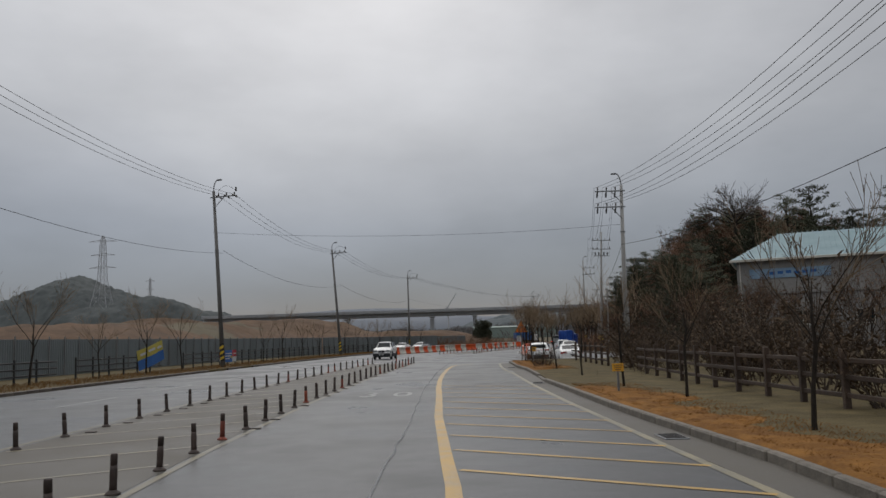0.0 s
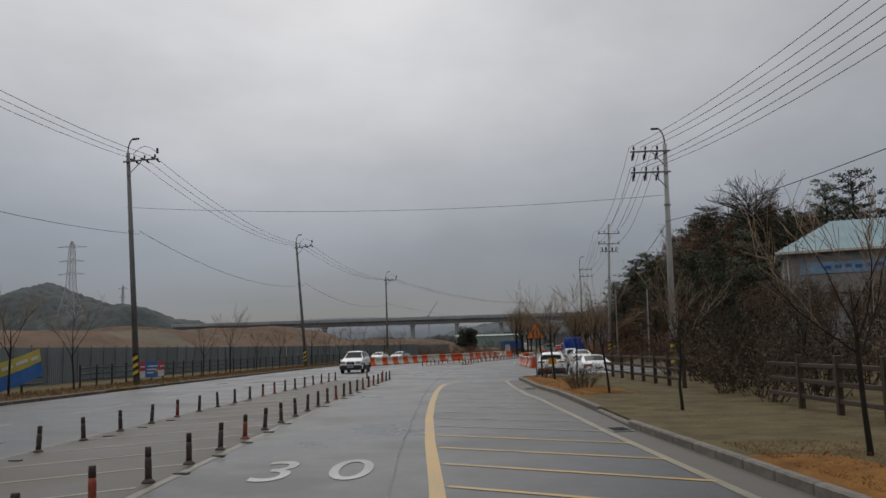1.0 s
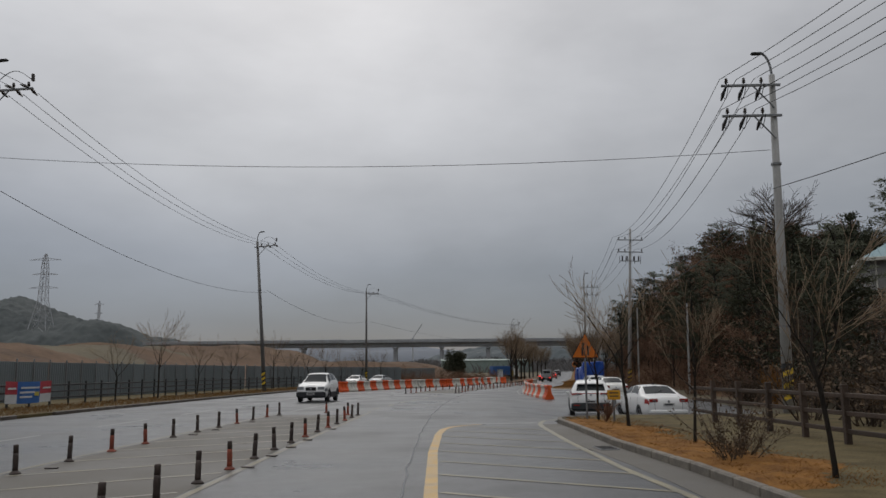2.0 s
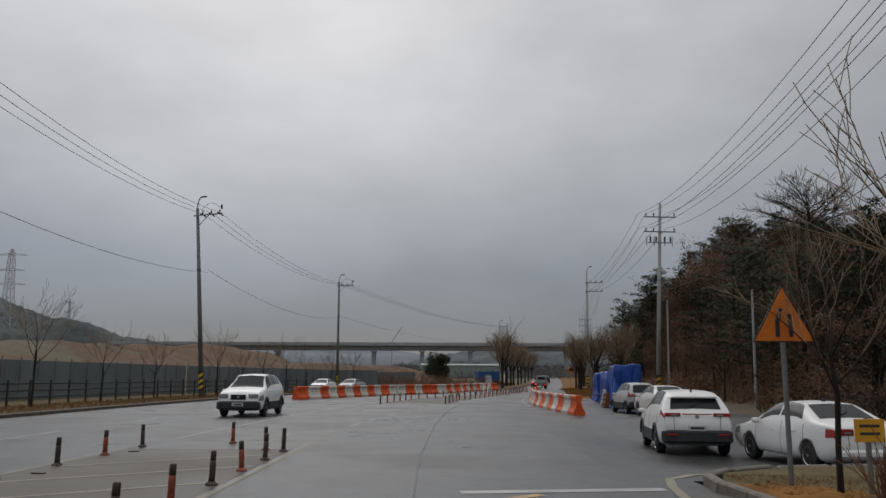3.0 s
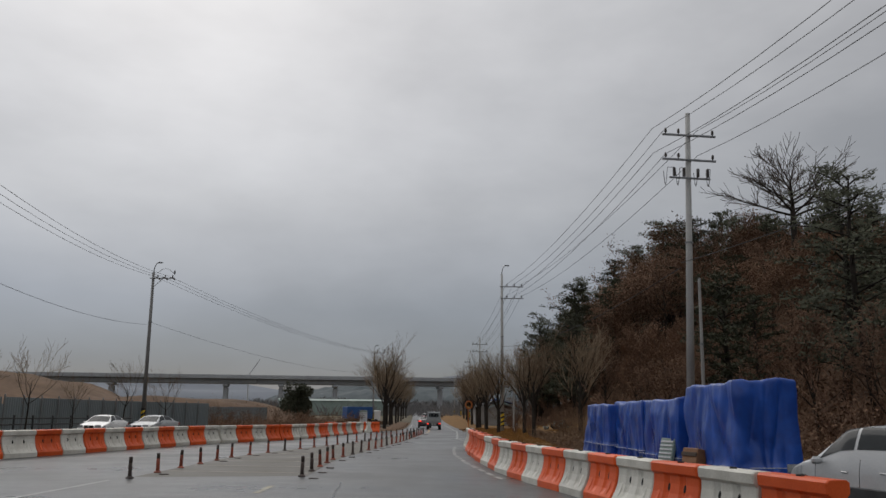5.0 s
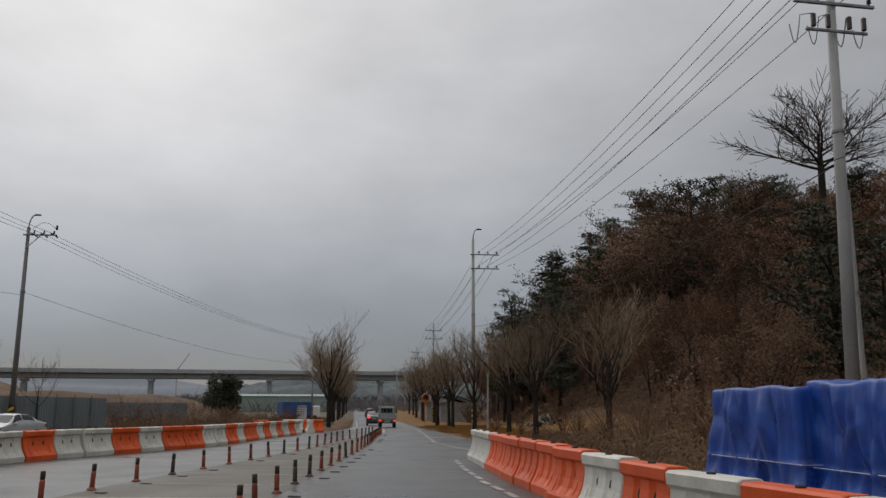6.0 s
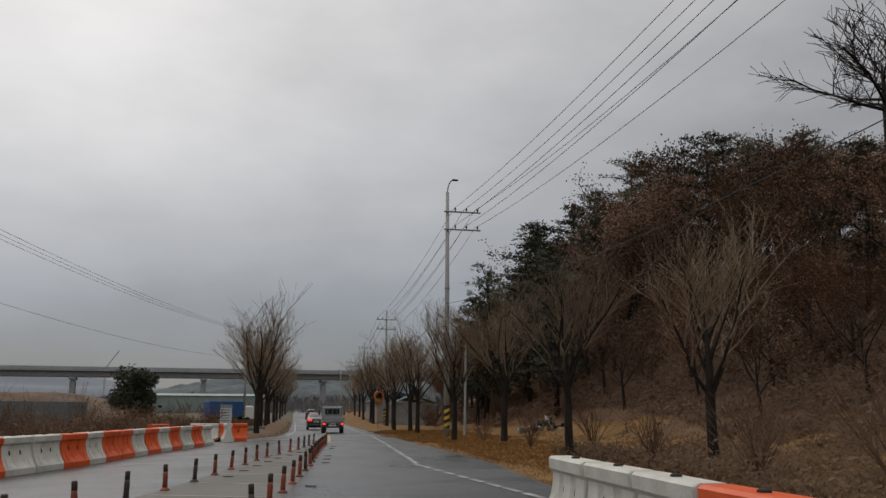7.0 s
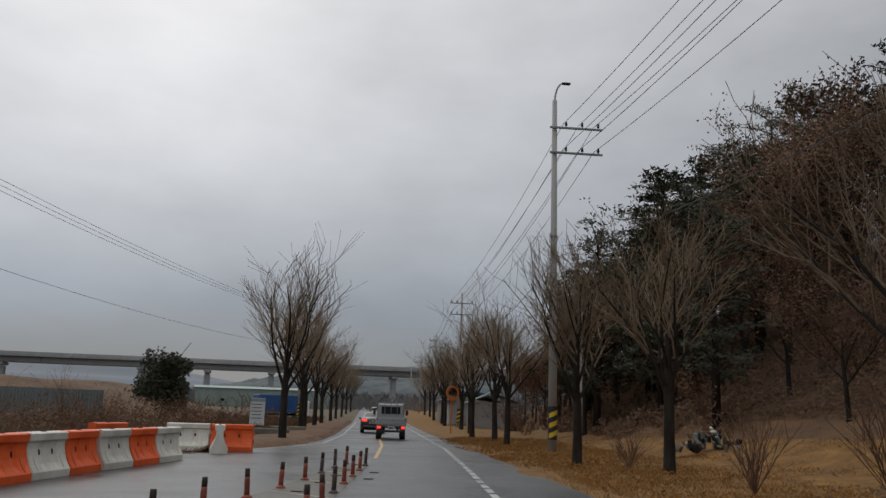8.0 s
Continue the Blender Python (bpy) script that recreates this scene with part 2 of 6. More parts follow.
M["lattice"] = mat("pylon_steel", (0.40, 0.41, 0.43), (0.48, 0.49, 0.51), 0.3, 0.6, 0)
M["green_sheet"] = mat("pale_green_sheet", (0.18, 0.24, 0.215), (0.26, 0.32, 0.29), 0.3, 0.6, 0.1)
M["blue_steel"] = mat("blue_painted_steel", (0.02, 0.075, 0.22), (0.035, 0.11, 0.30), 0.8, 0.45, 0.1)
M["mirror"] = mat("polished_mirror", (0.75, 0.76, 0.77), (0.8, 0.81, 0.82), 1, 0.03, 0, metal=1.0)
M["orange_rim"] = mat("orange_mirror_rim", (0.45, 0.13, 0.03), (0.6, 0.2, 0.05), 2, 0.5, 0)
M["rust"] = mat("rusty_brown_sheet", (0.16, 0.07, 0.03), (0.30, 0.15, 0.07), 3, 0.7, 0.3)
M["dark_roof"] = mat("dark_tile_roof", (0.035, 0.035, 0.038), (0.075, 0.073, 0.075), 0.8, 0.6, 0.3)


# rough plant matter and earth hardly shine
for key in ("orange_plastic", "white_plastic", "trim"):
    M[key].node_tree.nodes["Principled BSDF"].inputs["Specular IOR Level"].default_value = 0.3
for key in ("verge", "litter", "dry_grass", "hill", "twig", "twig_red", "twig_dark", "leaf_dark", "needles", "dead_leaf", "brush", "bark", "soil", "field"):
    M[key].node_tree.nodes["Principled BSDF"].inputs["Specular IOR Level"].default_value = 0.15


def paint(name, dark, light):
    return mat(name, dark, light, 1.2, 0.28, 0.03, rough2=0.4, coat=0.3)


M["car_white"] = paint("white_car_paint", (0.74, 0.735, 0.72), (0.84, 0.835, 0.82))
M["car_cream"] = paint("off_white_car_paint", (0.64, 0.63, 0.59), (0.76, 0.75, 0.71))
M["car_silver"] = paint("silver_car_paint", (0.36, 0.375, 0.385), (0.46, 0.475, 0.48))
M["car_black"] = paint("black_car_paint", (0.012, 0.012, 0.014), (0.022, 0.022, 0.025))
M["car_red"] = paint("red_car_paint", (0.30, 0.02, 0.02), (0.42, 0.035, 0.03))
M["truck_grey"] = paint("grey_truck_paint", (0.27, 0.285, 0.29), (0.37, 0.385, 0.385))


# ---- shaping ----
class Shape:
    """Corners and faces gathered for one mesh."""

    def __init__(self):
        self.v, self.f = [], []

    def add(self, verts, faces):
        k = len(self.v)
        self.v += [tuple(p) for p in verts]
        self.f += [tuple(i + k for i in face) for face in faces]
        return self

    def rings(self, rings, cap=True, closed=True):
        n = len(rings[0])
        faces = []
        for i in range(len(rings) - 1):
            for j in range(n if closed else n - 1):
                a, b = i * n + j, i * n + (j + 1) % n
                faces.append((a, b, b + n, a + n))
        if cap:
            faces += [tuple(range(n - 1, -1, -1)), tuple(range((len(rings) - 1) * n, len(rings) * n))]
        return self.add([p for ring in rings for p in ring], faces)

    def box(self, c, s, edge=0.01, rz=0.0, m=None):
        """A box with chamfered edges, its middle at c."""
        x, y, z = (k / 2 for k in s)
        e = min(edge, 0.45 * min(x, y, z) * 2)
        rings = []
        for zz, inset in ((-z, e), (-z + e, 0), (z - e, 0), (z, e)):
            u, w = x - inset, y - inset
            k = e
            rings.append([(u - k, -w, zz), (u, -w + k, zz), (u, w - k, zz), (u - k, w, zz),
                          (-u + k, w, zz), (-u, w - k, zz), (-u, -w + k, zz), (-u + k, -w, zz)])
        t = m if m is not None else pose(*c, 0, 0, rz)
        return self.rings([[t @ Vector(p) for p in ring] for ring in rings])

    def tube(self, pts, radii, n=6, cap=True):
        pts = [Vector(p) for p in pts]
        rings = []
        side = None
        for i, p in enumerate(pts):
            d = (pts[min(i + 1, len(pts) - 1)] - pts[max(i - 1, 0)]).normalized()
            if side is None:
                side = d.orthogonal().normalized()
            else:
                side = (side - d * side.dot(d))
                side = side.normalized() if side.length > 1e-6 else d.orthogonal().normalized()
            up = d.cross(side)
            r = radii[i] if isinstance(radii, (list, tuple)) else radii
            rings.append([p + (side * math.cos(a) + up * math.sin(a)) * r for a in (2 * math.pi * k / n for k in range(n))])
        return self.rings(rings, cap)

    def lathe(self, profile, n=16, m=Matrix()):
        """Turned about z: a list of (radius, height)."""
        return self.rings([[m @ Vector((r * math.cos(a), r * math.sin(a), z)) for a in (2 * math.pi * k / n for k in range(n))] for r, z in profile])

    def prism(self, poly, z0, z1):
        return self.rings([[(x, y, z0) for x, y in poly], [(x, y, z1) for x, y in poly]])

    def sheet(self, rows):
        """A grid of points, row by row."""
        n = len(rows[0])
        return self.rings(rows, cap=False, closed=False) if n > 1 else self

    def mesh(self, name, material, smooth=False):
        me = bpy.data.meshes.new(name)
        me.from_pydata(self.v, [], self.f)
        for one in (material if isinstance(material, list) else [material]):
            me.materials.append(M[one])
        if smooth:
            me.polygons.foreach_set("use_smooth", [True] * len(me.polygons))
        me.update()
        return me


def part(name, shape, material, parent, label="", m=None, smooth=False, kind=""):
    data = shape if isinstance(shape, bpy.types.Mesh) else shape.mesh(name, material, smooth)
    ob = new(name, data)
    ob.parent = parent
    if m is not None:
        ob.matrix_basis = m
    return tagged(ob, label, kind=kind)


def thing(name, label, category, group="", m=None, kind=""):
    ob = new(name)
    ob.empty_display_size = 0.3
    if m is not None:
        ob.matrix_basis = m
    return tagged(ob, label, category, group, kind)


def structure(name, shape, material, label="", smooth=False, category=""):
    ob = new(name, shape.mesh(name, material, smooth))
    return tagged(ob, label, category, kind="structure")


def smooth01(k):
    k = min(1.0, max(0.0, k))
    return k * k * (3 - 2 * k)


def line_at(pts, y):
    return float(np.interp(y, [p[1] for p in pts], [p[0] for p in pts]))


def along(pts, step):
    """Places every step metres along a line of (x, y), with the heading in degrees."""
    out, left = [], 0.0
    for (x0, y0), (x1, y1) in zip(pts, pts[1:]):
        d = math.hypot(x1 - x0, y1 - y0)
        s = left
        while s < d:
            k = s / d
            out.append((x0 + (x1 - x0) * k, y0 + (y1 - y0) * k, math.degrees(math.atan2(y1 - y0, x1 - x0))))
            s += step
        left = s - d
    return out


# ---- the plan, in metres: y runs along the road ----
RIGHT_KERB = [(6.9, -30), (6.65, 0), (6.1, 12), (5.72, 15.5), (5.5, 17.4), (5.1, 21.4), (4.6, 28), (4.2, 33), (4.08, 38), (3.95, 42), (3.85, 45), (3.4, 50), (3.25, 55), (3.1, 58.5)]
LEFT_KERB = [(-14.5, -30), (-16.8, 10), (-17.8, 35), (-17.9, 52), (-17.7, 72), (-17.1, 92), (-16.2, 106), (-14.6, 120), (-12.2, 134), (-9.0, 146)]
LEFT_ROW = [(-5.75, 5), (-6.7, 16.5), (-7.25, 27), (-7.6, 34), (-7.85, 43), (-7.95, 54), (-7.7, 66.5)]
RIGHT_ROW = [(-1.8, 5), (-2.5, 11), (-2.9, 15), (-3.28, 21), (-3.53, 25), (-3.72, 29), (-4.0, 36), (-4.2, 43), (-4.3, 50), (-4.3, 64.5)]
LEFT_ROW_2 = [(-4.65, 97.5), (-3.0, 108), (-1.45, 112.8), (0.4, 118.1), (3.0, 126), (5.7, 136), (7.4, 141), (9.3, 148)]
RIGHT_ROW_2 = [(-0.6, 97.8), (0.5, 106), (2.0, 112.2), (3.4, 118), (4.9, 124.3), (6.4, 131), (8.1, 139.6), (9.8, 147.5)]
EDGE_LEFT_FAR = [(4.4, 150), (6.6, 155.5), (9.0, 160), (11.6, 175), (18.6, 224), (30.5, 310), (58, 520), (95, 800)]
EDGE_RIGHT_FAR = [(9.2, 118), (10.4, 124), (11.9, 130.5), (13.8, 143.4), (14.7, 150), (17.2, 168), (19.5, 185), (25.5, 224), (37.5, 310), (66, 520), (104, 800)]
HILL_FOOT = [(20, 40), (17.5, 75), (15.5, 95), (15.5, 112), (19.0, 128), (21.5, 145), (22.5, 160), (25.5, 178), (34, 205), (46, 250), (60, 330)]


def rise(y):
    return 0.011 * max(0.0, y - 205) * smooth01((y - 205) / 60)


def dip(x, y):
    """The parking strip beside the carriageway lies a little lower than the crown of the road."""
    deep = 0.33 - 0.18 * smooth01((y - 71) / 10) - 0.15 * smooth01((y - 97) / 10)
    return -deep * smooth01((x - 1.5) / 4.0) * smooth01((y - 59.5) / 5.0) * (1 - smooth01((x - 16) / 6))


def ground_z(x, y):
    """The height of the land: flat by the road, a wooded hill to the east, banks of earth to the west."""
    z = -0.06 + rise(y) + 1.15 * dip(x, y)
    if y > 30:
        d = x - line_at(HILL_FOOT, y)
        fade = smooth01((y - 62) / 35) * (1 - smooth01((y - 230) / 80))
        if 20 < x < 60 and y < 104:
            fade *= smooth01((y - 96) / 8)
        if d > 0:
            z += fade * (0.9 * smooth01(d / 5) + (6.0 + 6.8 * smooth01((y - 112) / 34)) * smooth01((d - 1) / 26)) + 0.25 * fade * noise.noise(Vector((x * 0.2, y * 0.2, 0)))
    if y > 112 and x > line_at(EDGE_RIGHT_FAR, max(y, 118)):
        d = x - line_at(EDGE_RIGHT_FAR, max(y, 118))
        z += 0.12 * smooth01(d / 1.2) + 0.05 * noise.noise(Vector((x * 0.7, y * 0.7, 3)))
    if x < -30 and y > 60:
        k = smooth01((-x - 34) / 26) * (1 - 0.75 * smooth01((-x - 110) / 60)) * smooth01((y - 70) / 40) * (1 - smooth01((y - 300) / 50))
        z += k * (5.6 + 0.02 * max(0.0, y - 140) + 2.2 * noise.noise(Vector((x * 0.03, y * 0.03, 5))) + 0.9 * noise.noise(Vector((x * 0.11, y * 0.11, 2))) + 0.6 * noise.noise(Vector((x * 0.3, y * 0.3, 2))))
    d = math.hypot(x + 27, (y - 238) * 0.75)
    if d < 34:
        z += 4.2 * smooth01((34 - d) / 22) * (1 + 0.25 * noise.noise(Vector((x * 0.08, y * 0.08, 4))))
    return z


def clearing(x, y):
    """An open leaf-strewn bank at the foot of the wood."""
    return 134 < y < 162 and x - line_at(HILL_FOOT, y) < 5.0 - abs(y - 149) * 0.15


def steps(near0, near1, step, far0, far1):
    c = list(np.arange(near0, near1 + 0.01, step))
    d, p = step, near1
    while p < far1:
        d *= 1.3
        p += d
        c.append(min(p, far1))
    d, p = step, near0
    while p > far0:
        d *= 1.3
        p -= d
        c.insert(0, max(p, far0))
    return c


# ---- ground, roads ----
gx, gy = steps(-70, 75, 2.5, -2600, 2600), steps(-20, 260, 2.5, -800, 3600)
ground_shape = Shape().sheet([[(x, y, ground_z(x, y)) for x in gx] for y in gy])
ground = structure("ground", ground_shape, ["field", "soil", "hill", "dry_grass", "slope_litter"], "winter fields and a leaf-strewn hillside", True, "ground")
for poly in ground.data.polygons:
    cx, cy, _ = poly.center
    if cx > line_at(HILL_FOOT, max(cy, 40)) + (3.0 if 112 < cy < 176 else 1.5) and 60 < cy < 330:
        poly.material_index = 4 if clearing(cx, cy) or cx - line_at(HILL_FOOT, cy) < 5 else 2
    elif cx > max(4, line_at(EDGE_LEFT_FAR, max(cy, 150)) + 2) and 100 < cy < 420:
        poly.material_index = 3
    elif cx < -34 and 70 < cy < 360 and noise.noise(Vector((cx * 0.02, cy * 0.03, 9))) > -0.25 or math.hypot(cx + 27, (cy - 238) * 0.75) < 34:
        poly.material_index = 1


def strip(left, right, ys, z, thick=0.05):
    """A band of road between two lines, with a skirt below its edges."""
    rows = []
    n = max(6, int((line_at(right, ys[0]) - line_at(left, ys[0])) / 0.6))
    for y in ys:
        a, b, h = line_at(left, y), line_at(right, y), z + rise(y)
        xs = [a + (b - a) * k / n for k in range(n + 1)]
        rows.append([(a, y, h - thick + dip(a, y))] + [(x, y, h + dip(x, y)) for x in xs] + [(b, y, h - thick + dip(b, y))])
    return Shape().sheet(rows)


WEST = LEFT_KERB[:-1] + [(-11.0, 140), (-6.0, 148), (3.0, 152)]
EAST = RIGHT_KERB[:-1] + [(3.1, 59.6), (9.0, 60.6), (14.0, 61.5), (14.5, 80), (14.0, 100), (13.2, 110), (9.4, 118), (10.4, 124), (11.9, 130.5), (13.8, 143.4), (14.9, 152)]
structure("road", strip(WEST, EAST, [*np.arange(-30, 58, 4), 58.5, 59.6, 60.0, 60.6, 61, 61.5, *np.arange(63, 112, 1), *np.arange(112, 152, 3), 152], 0.0), "asphalt", "wet grey asphalt carriageway", False, "road")
structure("road_far", strip(EDGE_LEFT_FAR, EDGE_RIGHT_FAR, [*np.arange(152, 260, 6), *np.arange(260, 800, 20)], 0.004), "asphalt", "wet asphalt road running on between bare trees", False, "road")


def ribbon(pts, width, z=0.006, step=1.0):
    """A painted line of a given width along (x, y) places."""
    fine = along(pts, step) + [(*pts[-1], 0)]
    rows = []
    for i, (x, y, _) in enumerate(fine):
        x0, y0, _ = fine[max(i - 1, 0)]
        x1, y1, _ = fine[min(i + 1, len(fine) - 1)]
        d = math.hypot(x1 - x0, y1 - y0) or 1
        nx, ny = (y1 - y0) / d * width / 2, -(x1 - x0) / d * width / 2
        h = z + rise(y) + dip(x, y)
        rows.append([(x - nx, y - ny, h), (x + nx, y + ny, h)])
    return Shape().sheet(rows)


def marking(name, pts, width, material, label, z=0.006):
    return structure(name, ribbon(pts, width, z), material, label, False, "road marking")


YELLOW = [(2.3, 0), (1.85, 10.5), (1.6, 13), (0.95, 20), (0.45, 27), (0.1, 31.5), (-0.25, 37), (-0.5, 42.5), (-0.7, 49), (-0.72, 54), (-0.6, 56.3), (-0.2, 57.4), (0.5, 58)]
WHITE_R = [(5.95, 0), (5.45, 10), (5.05, 14.1), (4.68, 18.4), (4.2, 24), (3.88, 28.5), (3.6, 32.4), (3.3, 38), (3.05, 42.4), (2.75, 45.7), (2.5, 51.6), (2.4, 57.5), (2.7, 59.7), (3.5, 60.7), (5.2, 61.3)]
marking("marking_yellow", YELLOW, 0.2, "yellow_paint", "thick yellow line beside the hatched verge strip")
marking("marking_white", WHITE_R, 0.15, "pale_paint", "worn pale line along the gutter")
marking("marking_row_west", [(x - 0.25, y) for x, y in LEFT_ROW], 0.13, "worn_paint", "faded line under the bollards")
marking("marking_row_east", [(x + 0.22, y) for x, y in RIGHT_ROW] + [(-4.1, 67.4)], 0.13, "worn_paint", "faded line under the bollards")
marking("marking_lane", [(-7.8, 68), (-7.3, 80), (-6.3, 90), (-5.0, 97)], 0.1, "white_paint", "faded white line between the bollard islands")
marking("marking_nose", [(-8.0, 67.9), (-4.2, 67.5)], 0.15, "pale_paint", "faded line across the island's end")
marking("marking_stop", [(-0.6, 58.2), (2.4, 58.6)], 0.3, "white_paint", "worn white bar")
gutter = strip([(x - 0.75, y) for x, y in RIGHT_KERB], RIGHT_KERB, np.arange(-28, 58.4, 2), 0.004)
structure("gutter", gutter, "asphalt_old", "stained concrete gutter strip", False, "gutter")
island = strip([(x - 0.1, y) for x, y in LEFT_ROW], [(x + 0.1, y) for x, y in RIGHT_ROW], np.arange(5, 66, 3), 0.003)
structure("island_surface", island, "asphalt_old", "worn brown-grey asphalt between two rows of bollards", False, "road")
island2 = strip([(x - 0.1, y) for x, y in LEFT_ROW_2], [(x + 0.1, y) for x, y in RIGHT_ROW_2], np.arange(98, 148, 3), 0.003)
structure("island_surface_2", island2, "asphalt_old", "worn asphalt between two rows of bollards", False, "road")

# slanting hatch lines
hatch = thing("hatching_east", "yellow slanting hatch lines on wet asphalt", "road marking", kind="structure")
y = 4.0
while y < 57.5:
    a, b = line_at(YELLOW, y) + 0.15, line_at(WHITE_R, y - 1.9)
    part("hatch_line", ribbon([(a, y), (b, y - 2.1)], 0.12, 0.007), "yellow_paint" if y < 34 else "pale_paint", hatch)
    y += 2.05
hatch = thing("hatching_island", "faded hatch lines between the bollards", "road marking", kind="structure")
for y in np.arange(6, 62, 2.3):
    part("hatch_line", ribbon([(line_at(LEFT_ROW, y), y), (line_at(RIGHT_ROW, y + 2.6), y + 2.6)], 0.11, 0.008), "pale_paint", hatch)
for y in np.arange(99, 146, 2.6):
    part("hatch_line", ribbon([(line_at(LEFT_ROW_2, y + 1.2), y + 1.2), (line_at(RIGHT_ROW_2, y), y)], 0.1, 0.008), "pale_paint", hatch)
dashes = thing("lane_dashes", "worn white and yellow lane dashes on wet asphalt", "road marking", kind="structure")
for y in np.arange(-6, 128, 8):
    x = line_at(LEFT_KERB, y) + 5.7
    part("dash", ribbon([(x, y), (line_at(LEFT_KERB, y + 4.5) + 5.7, y + 4.5)], 0.13), "white_paint", dashes)
for x, y, h in along([(-4.3, 69.6), (-3.9, 73.4), (-3.4, 79.5), (-2.6, 86), (-1.4, 94)], 4.0):
    c, s = math.cos(radians(h)), math.sin(radians(h))
    part("dash", ribbon([(x, y), (x + 1.7 * c, y + 1.7 * s)], 0.14), "pale_paint", dashes)
for x, y, h in along([(9.3, 118.5), (9.9, 130.2), (12.9, 146), (15.0, 157.5), (17.0, 171), (23.6, 215)], 1.15):
    c, s = math.cos(radians(h)), math.sin(radians(h))
    part("dash", ribbon([(x - 0.45, y), (x - 0.45 + 0.95 * c, y + 0.95 * s)], 0.16, 0.011), "white_paint", dashes)
for x, y, h in along([(4.6, 98.0), (4.8, 104), (5.3, 108.5), (6.05, 113), (6.75, 116.4)], 1.3):
    c, s = math.cos(radians(h)), math.sin(radians(h))
    part("dash", ribbon([(x, y), (x + 0.9 * c, y + 0.9 * s)], 0.14, 0.014), "white_paint", dashes)
marking("marking_centre_far", [(10.4, 150), (12.2, 160), (15.0, 180), (22.0, 224), (34, 310)], 0.13, "yellow_paint", "yellow centre line", 0.011)
marking("marking_edge_far", [(5.0, 152.5), (7.4, 156.6), (9.6, 161), (12.1, 175), (19, 224)], 0.12, "white_paint", "white edge line", 0.011)
crack = [(x + 0.05 * noise.noise(Vector((y, 0, 0))), y) for x, y in
         ((1.15, 6), (0.75, 12), (0.45, 18), (0.0, 25), (-0.35, 30), (-0.7, 38), (-1.05, 46), (-1.25, 55), (-1.3, 64), (-1.1, 74), (-0.6, 86), (0.3, 96))]
wavy = [(x + 0.06 * noise.noise(Vector((0.9 * y, 2.0, 0))), y) for x, y, _ in along(crack, 0.4)]
marking("crack", wavy, 0.035, "tar", "tar-sealed crack along the lane", 0.009)

# speed figures on the lane
for char, cx in (("3", -2.0), ("0", -0.87)):
    curve = bpy.data.curves.new("figure", "FONT")
    curve.body, curve.align_x, curve.align_y, curve.size, curve.extrude = char, "CENTER", "CENTER", 1.0, 0.002
    ob = new("road_figure", curve)
    ob.matrix_basis = pose(cx, 28.15, 0.008, 0, 0, 3.5) @ Matrix.Diagonal((1.45, 2.9, 1, 1))
    data = bpy.data.meshes.new_from_object(ob.evaluated_get(bpy.context.evaluated_depsgraph_get()))
    data.materials.clear()
    data.materials.append(M["white_paint"])
    bpy.data.objects.remove(ob)
    ob = new("road_figure", data)
    ob.matrix_basis = pose(cx, 28.15, 0.008, 0, 0, 3.5) @ Matrix.Diagonal((1.45, 2.9, 1, 1))
    tagged(ob, "white painted figure %s on the lane" % char, "road marking", kind="structure")

# ---- verge with kerb stones ----
def slab(name, poly, z, material, label):
    return structure(name, Shape().prism(poly, -0.35, z), material, label, False, "verge")


k_in = [(x + 0.12, y) for x, y in RIGHT_KERB]
slab("verge_south", [p for p in k_in if p[1] <= 33.2] + [(40, 33.4), (40, -30)], 0.13, "verge", "trodden olive-brown grass verge")
slab("verge_ramp", [(4.32, 33.0), (4.2, 38.0), (40, 37.8), (40, 33.4)], 0.126, "verge", "trodden dirt crossing in the verge")
slab("verge_north", [p for p in k_in if p[1] >= 38] + [(3.6, 59.6), (5.0, 60.5), (9.0, 60.7), (14, 61.4), (40, 62), (40, 37.8)], 0.13, "verge", "trodden olive-brown grass verge")


def litter(name, pts, width):
    left = [(x + 0.2, y) for x, y in pts]
    rows = []
    count = len(along(left, 0.2))
    for i, (x, y, _) in enumerate(along(left, 0.2)):
        w = width * (0.75 + 0.5 * noise.noise(Vector((y * 0.35, 1.5, 0))) + 0.3 * noise.noise(Vector((y * 1.3, 7.5, 0)))) * min(1, 0.4 + i * 0.1)
        up = min(1.0, 0.25 * i, 0.25 * (count - 1 - i))
        rows.append([(x - 0.12, y, 0.08), (x - 0.07, y, 0.12 + 0.028 * up)] + [(x + w * k / 12, y, 0.121 + up * (0.016 + 0.05 * math.sin(math.pi * min(1, 0.25 + k / 14)) + 0.045 * max(-0.3, noise.noise(Vector(((x + w * k / 12) * 3, y * 3, 0)))) + 0.03 * noise.noise(Vector(((x + w * k / 12) * 8, y * 8, 3))))) for k in range(12)] + [(x + w + 0.15 * noise.noise(Vector((y * 2.1, 4, 0))), y, 0.121)])
    return structure(name, Shape().sheet(rows), "litter", "orange-brown leaf litter along the kerb", True, "leaf litter")


litter("litter_south", [p for p in RIGHT_KERB if p[1] < 33], 2.2)
litter("litter_north", [p for p in RIGHT_KERB if 40 < p[1]], 1.9)
stone = Shape().box((0, 0, 0.03), (0.99, 0.16, 0.24), 0.025).mesh("kerb_stone", "kerb")
kerb = thing("kerb_east", "grey concrete kerb stones along the verge", "kerb", kind="structure")
corner = RIGHT_KERB + [(3.2, 59.3), (3.6, 59.9), (4.3, 60.4), (5.4, 60.65), (9, 60.8)]
for x, y, h in along(corner, 1.0):
    part("kerb_stone", stone, "kerb", kerb, m=pose(x + 0.07, y, -0.075 if 33.2 < y < 37.7 else 0, 0, 0, h))
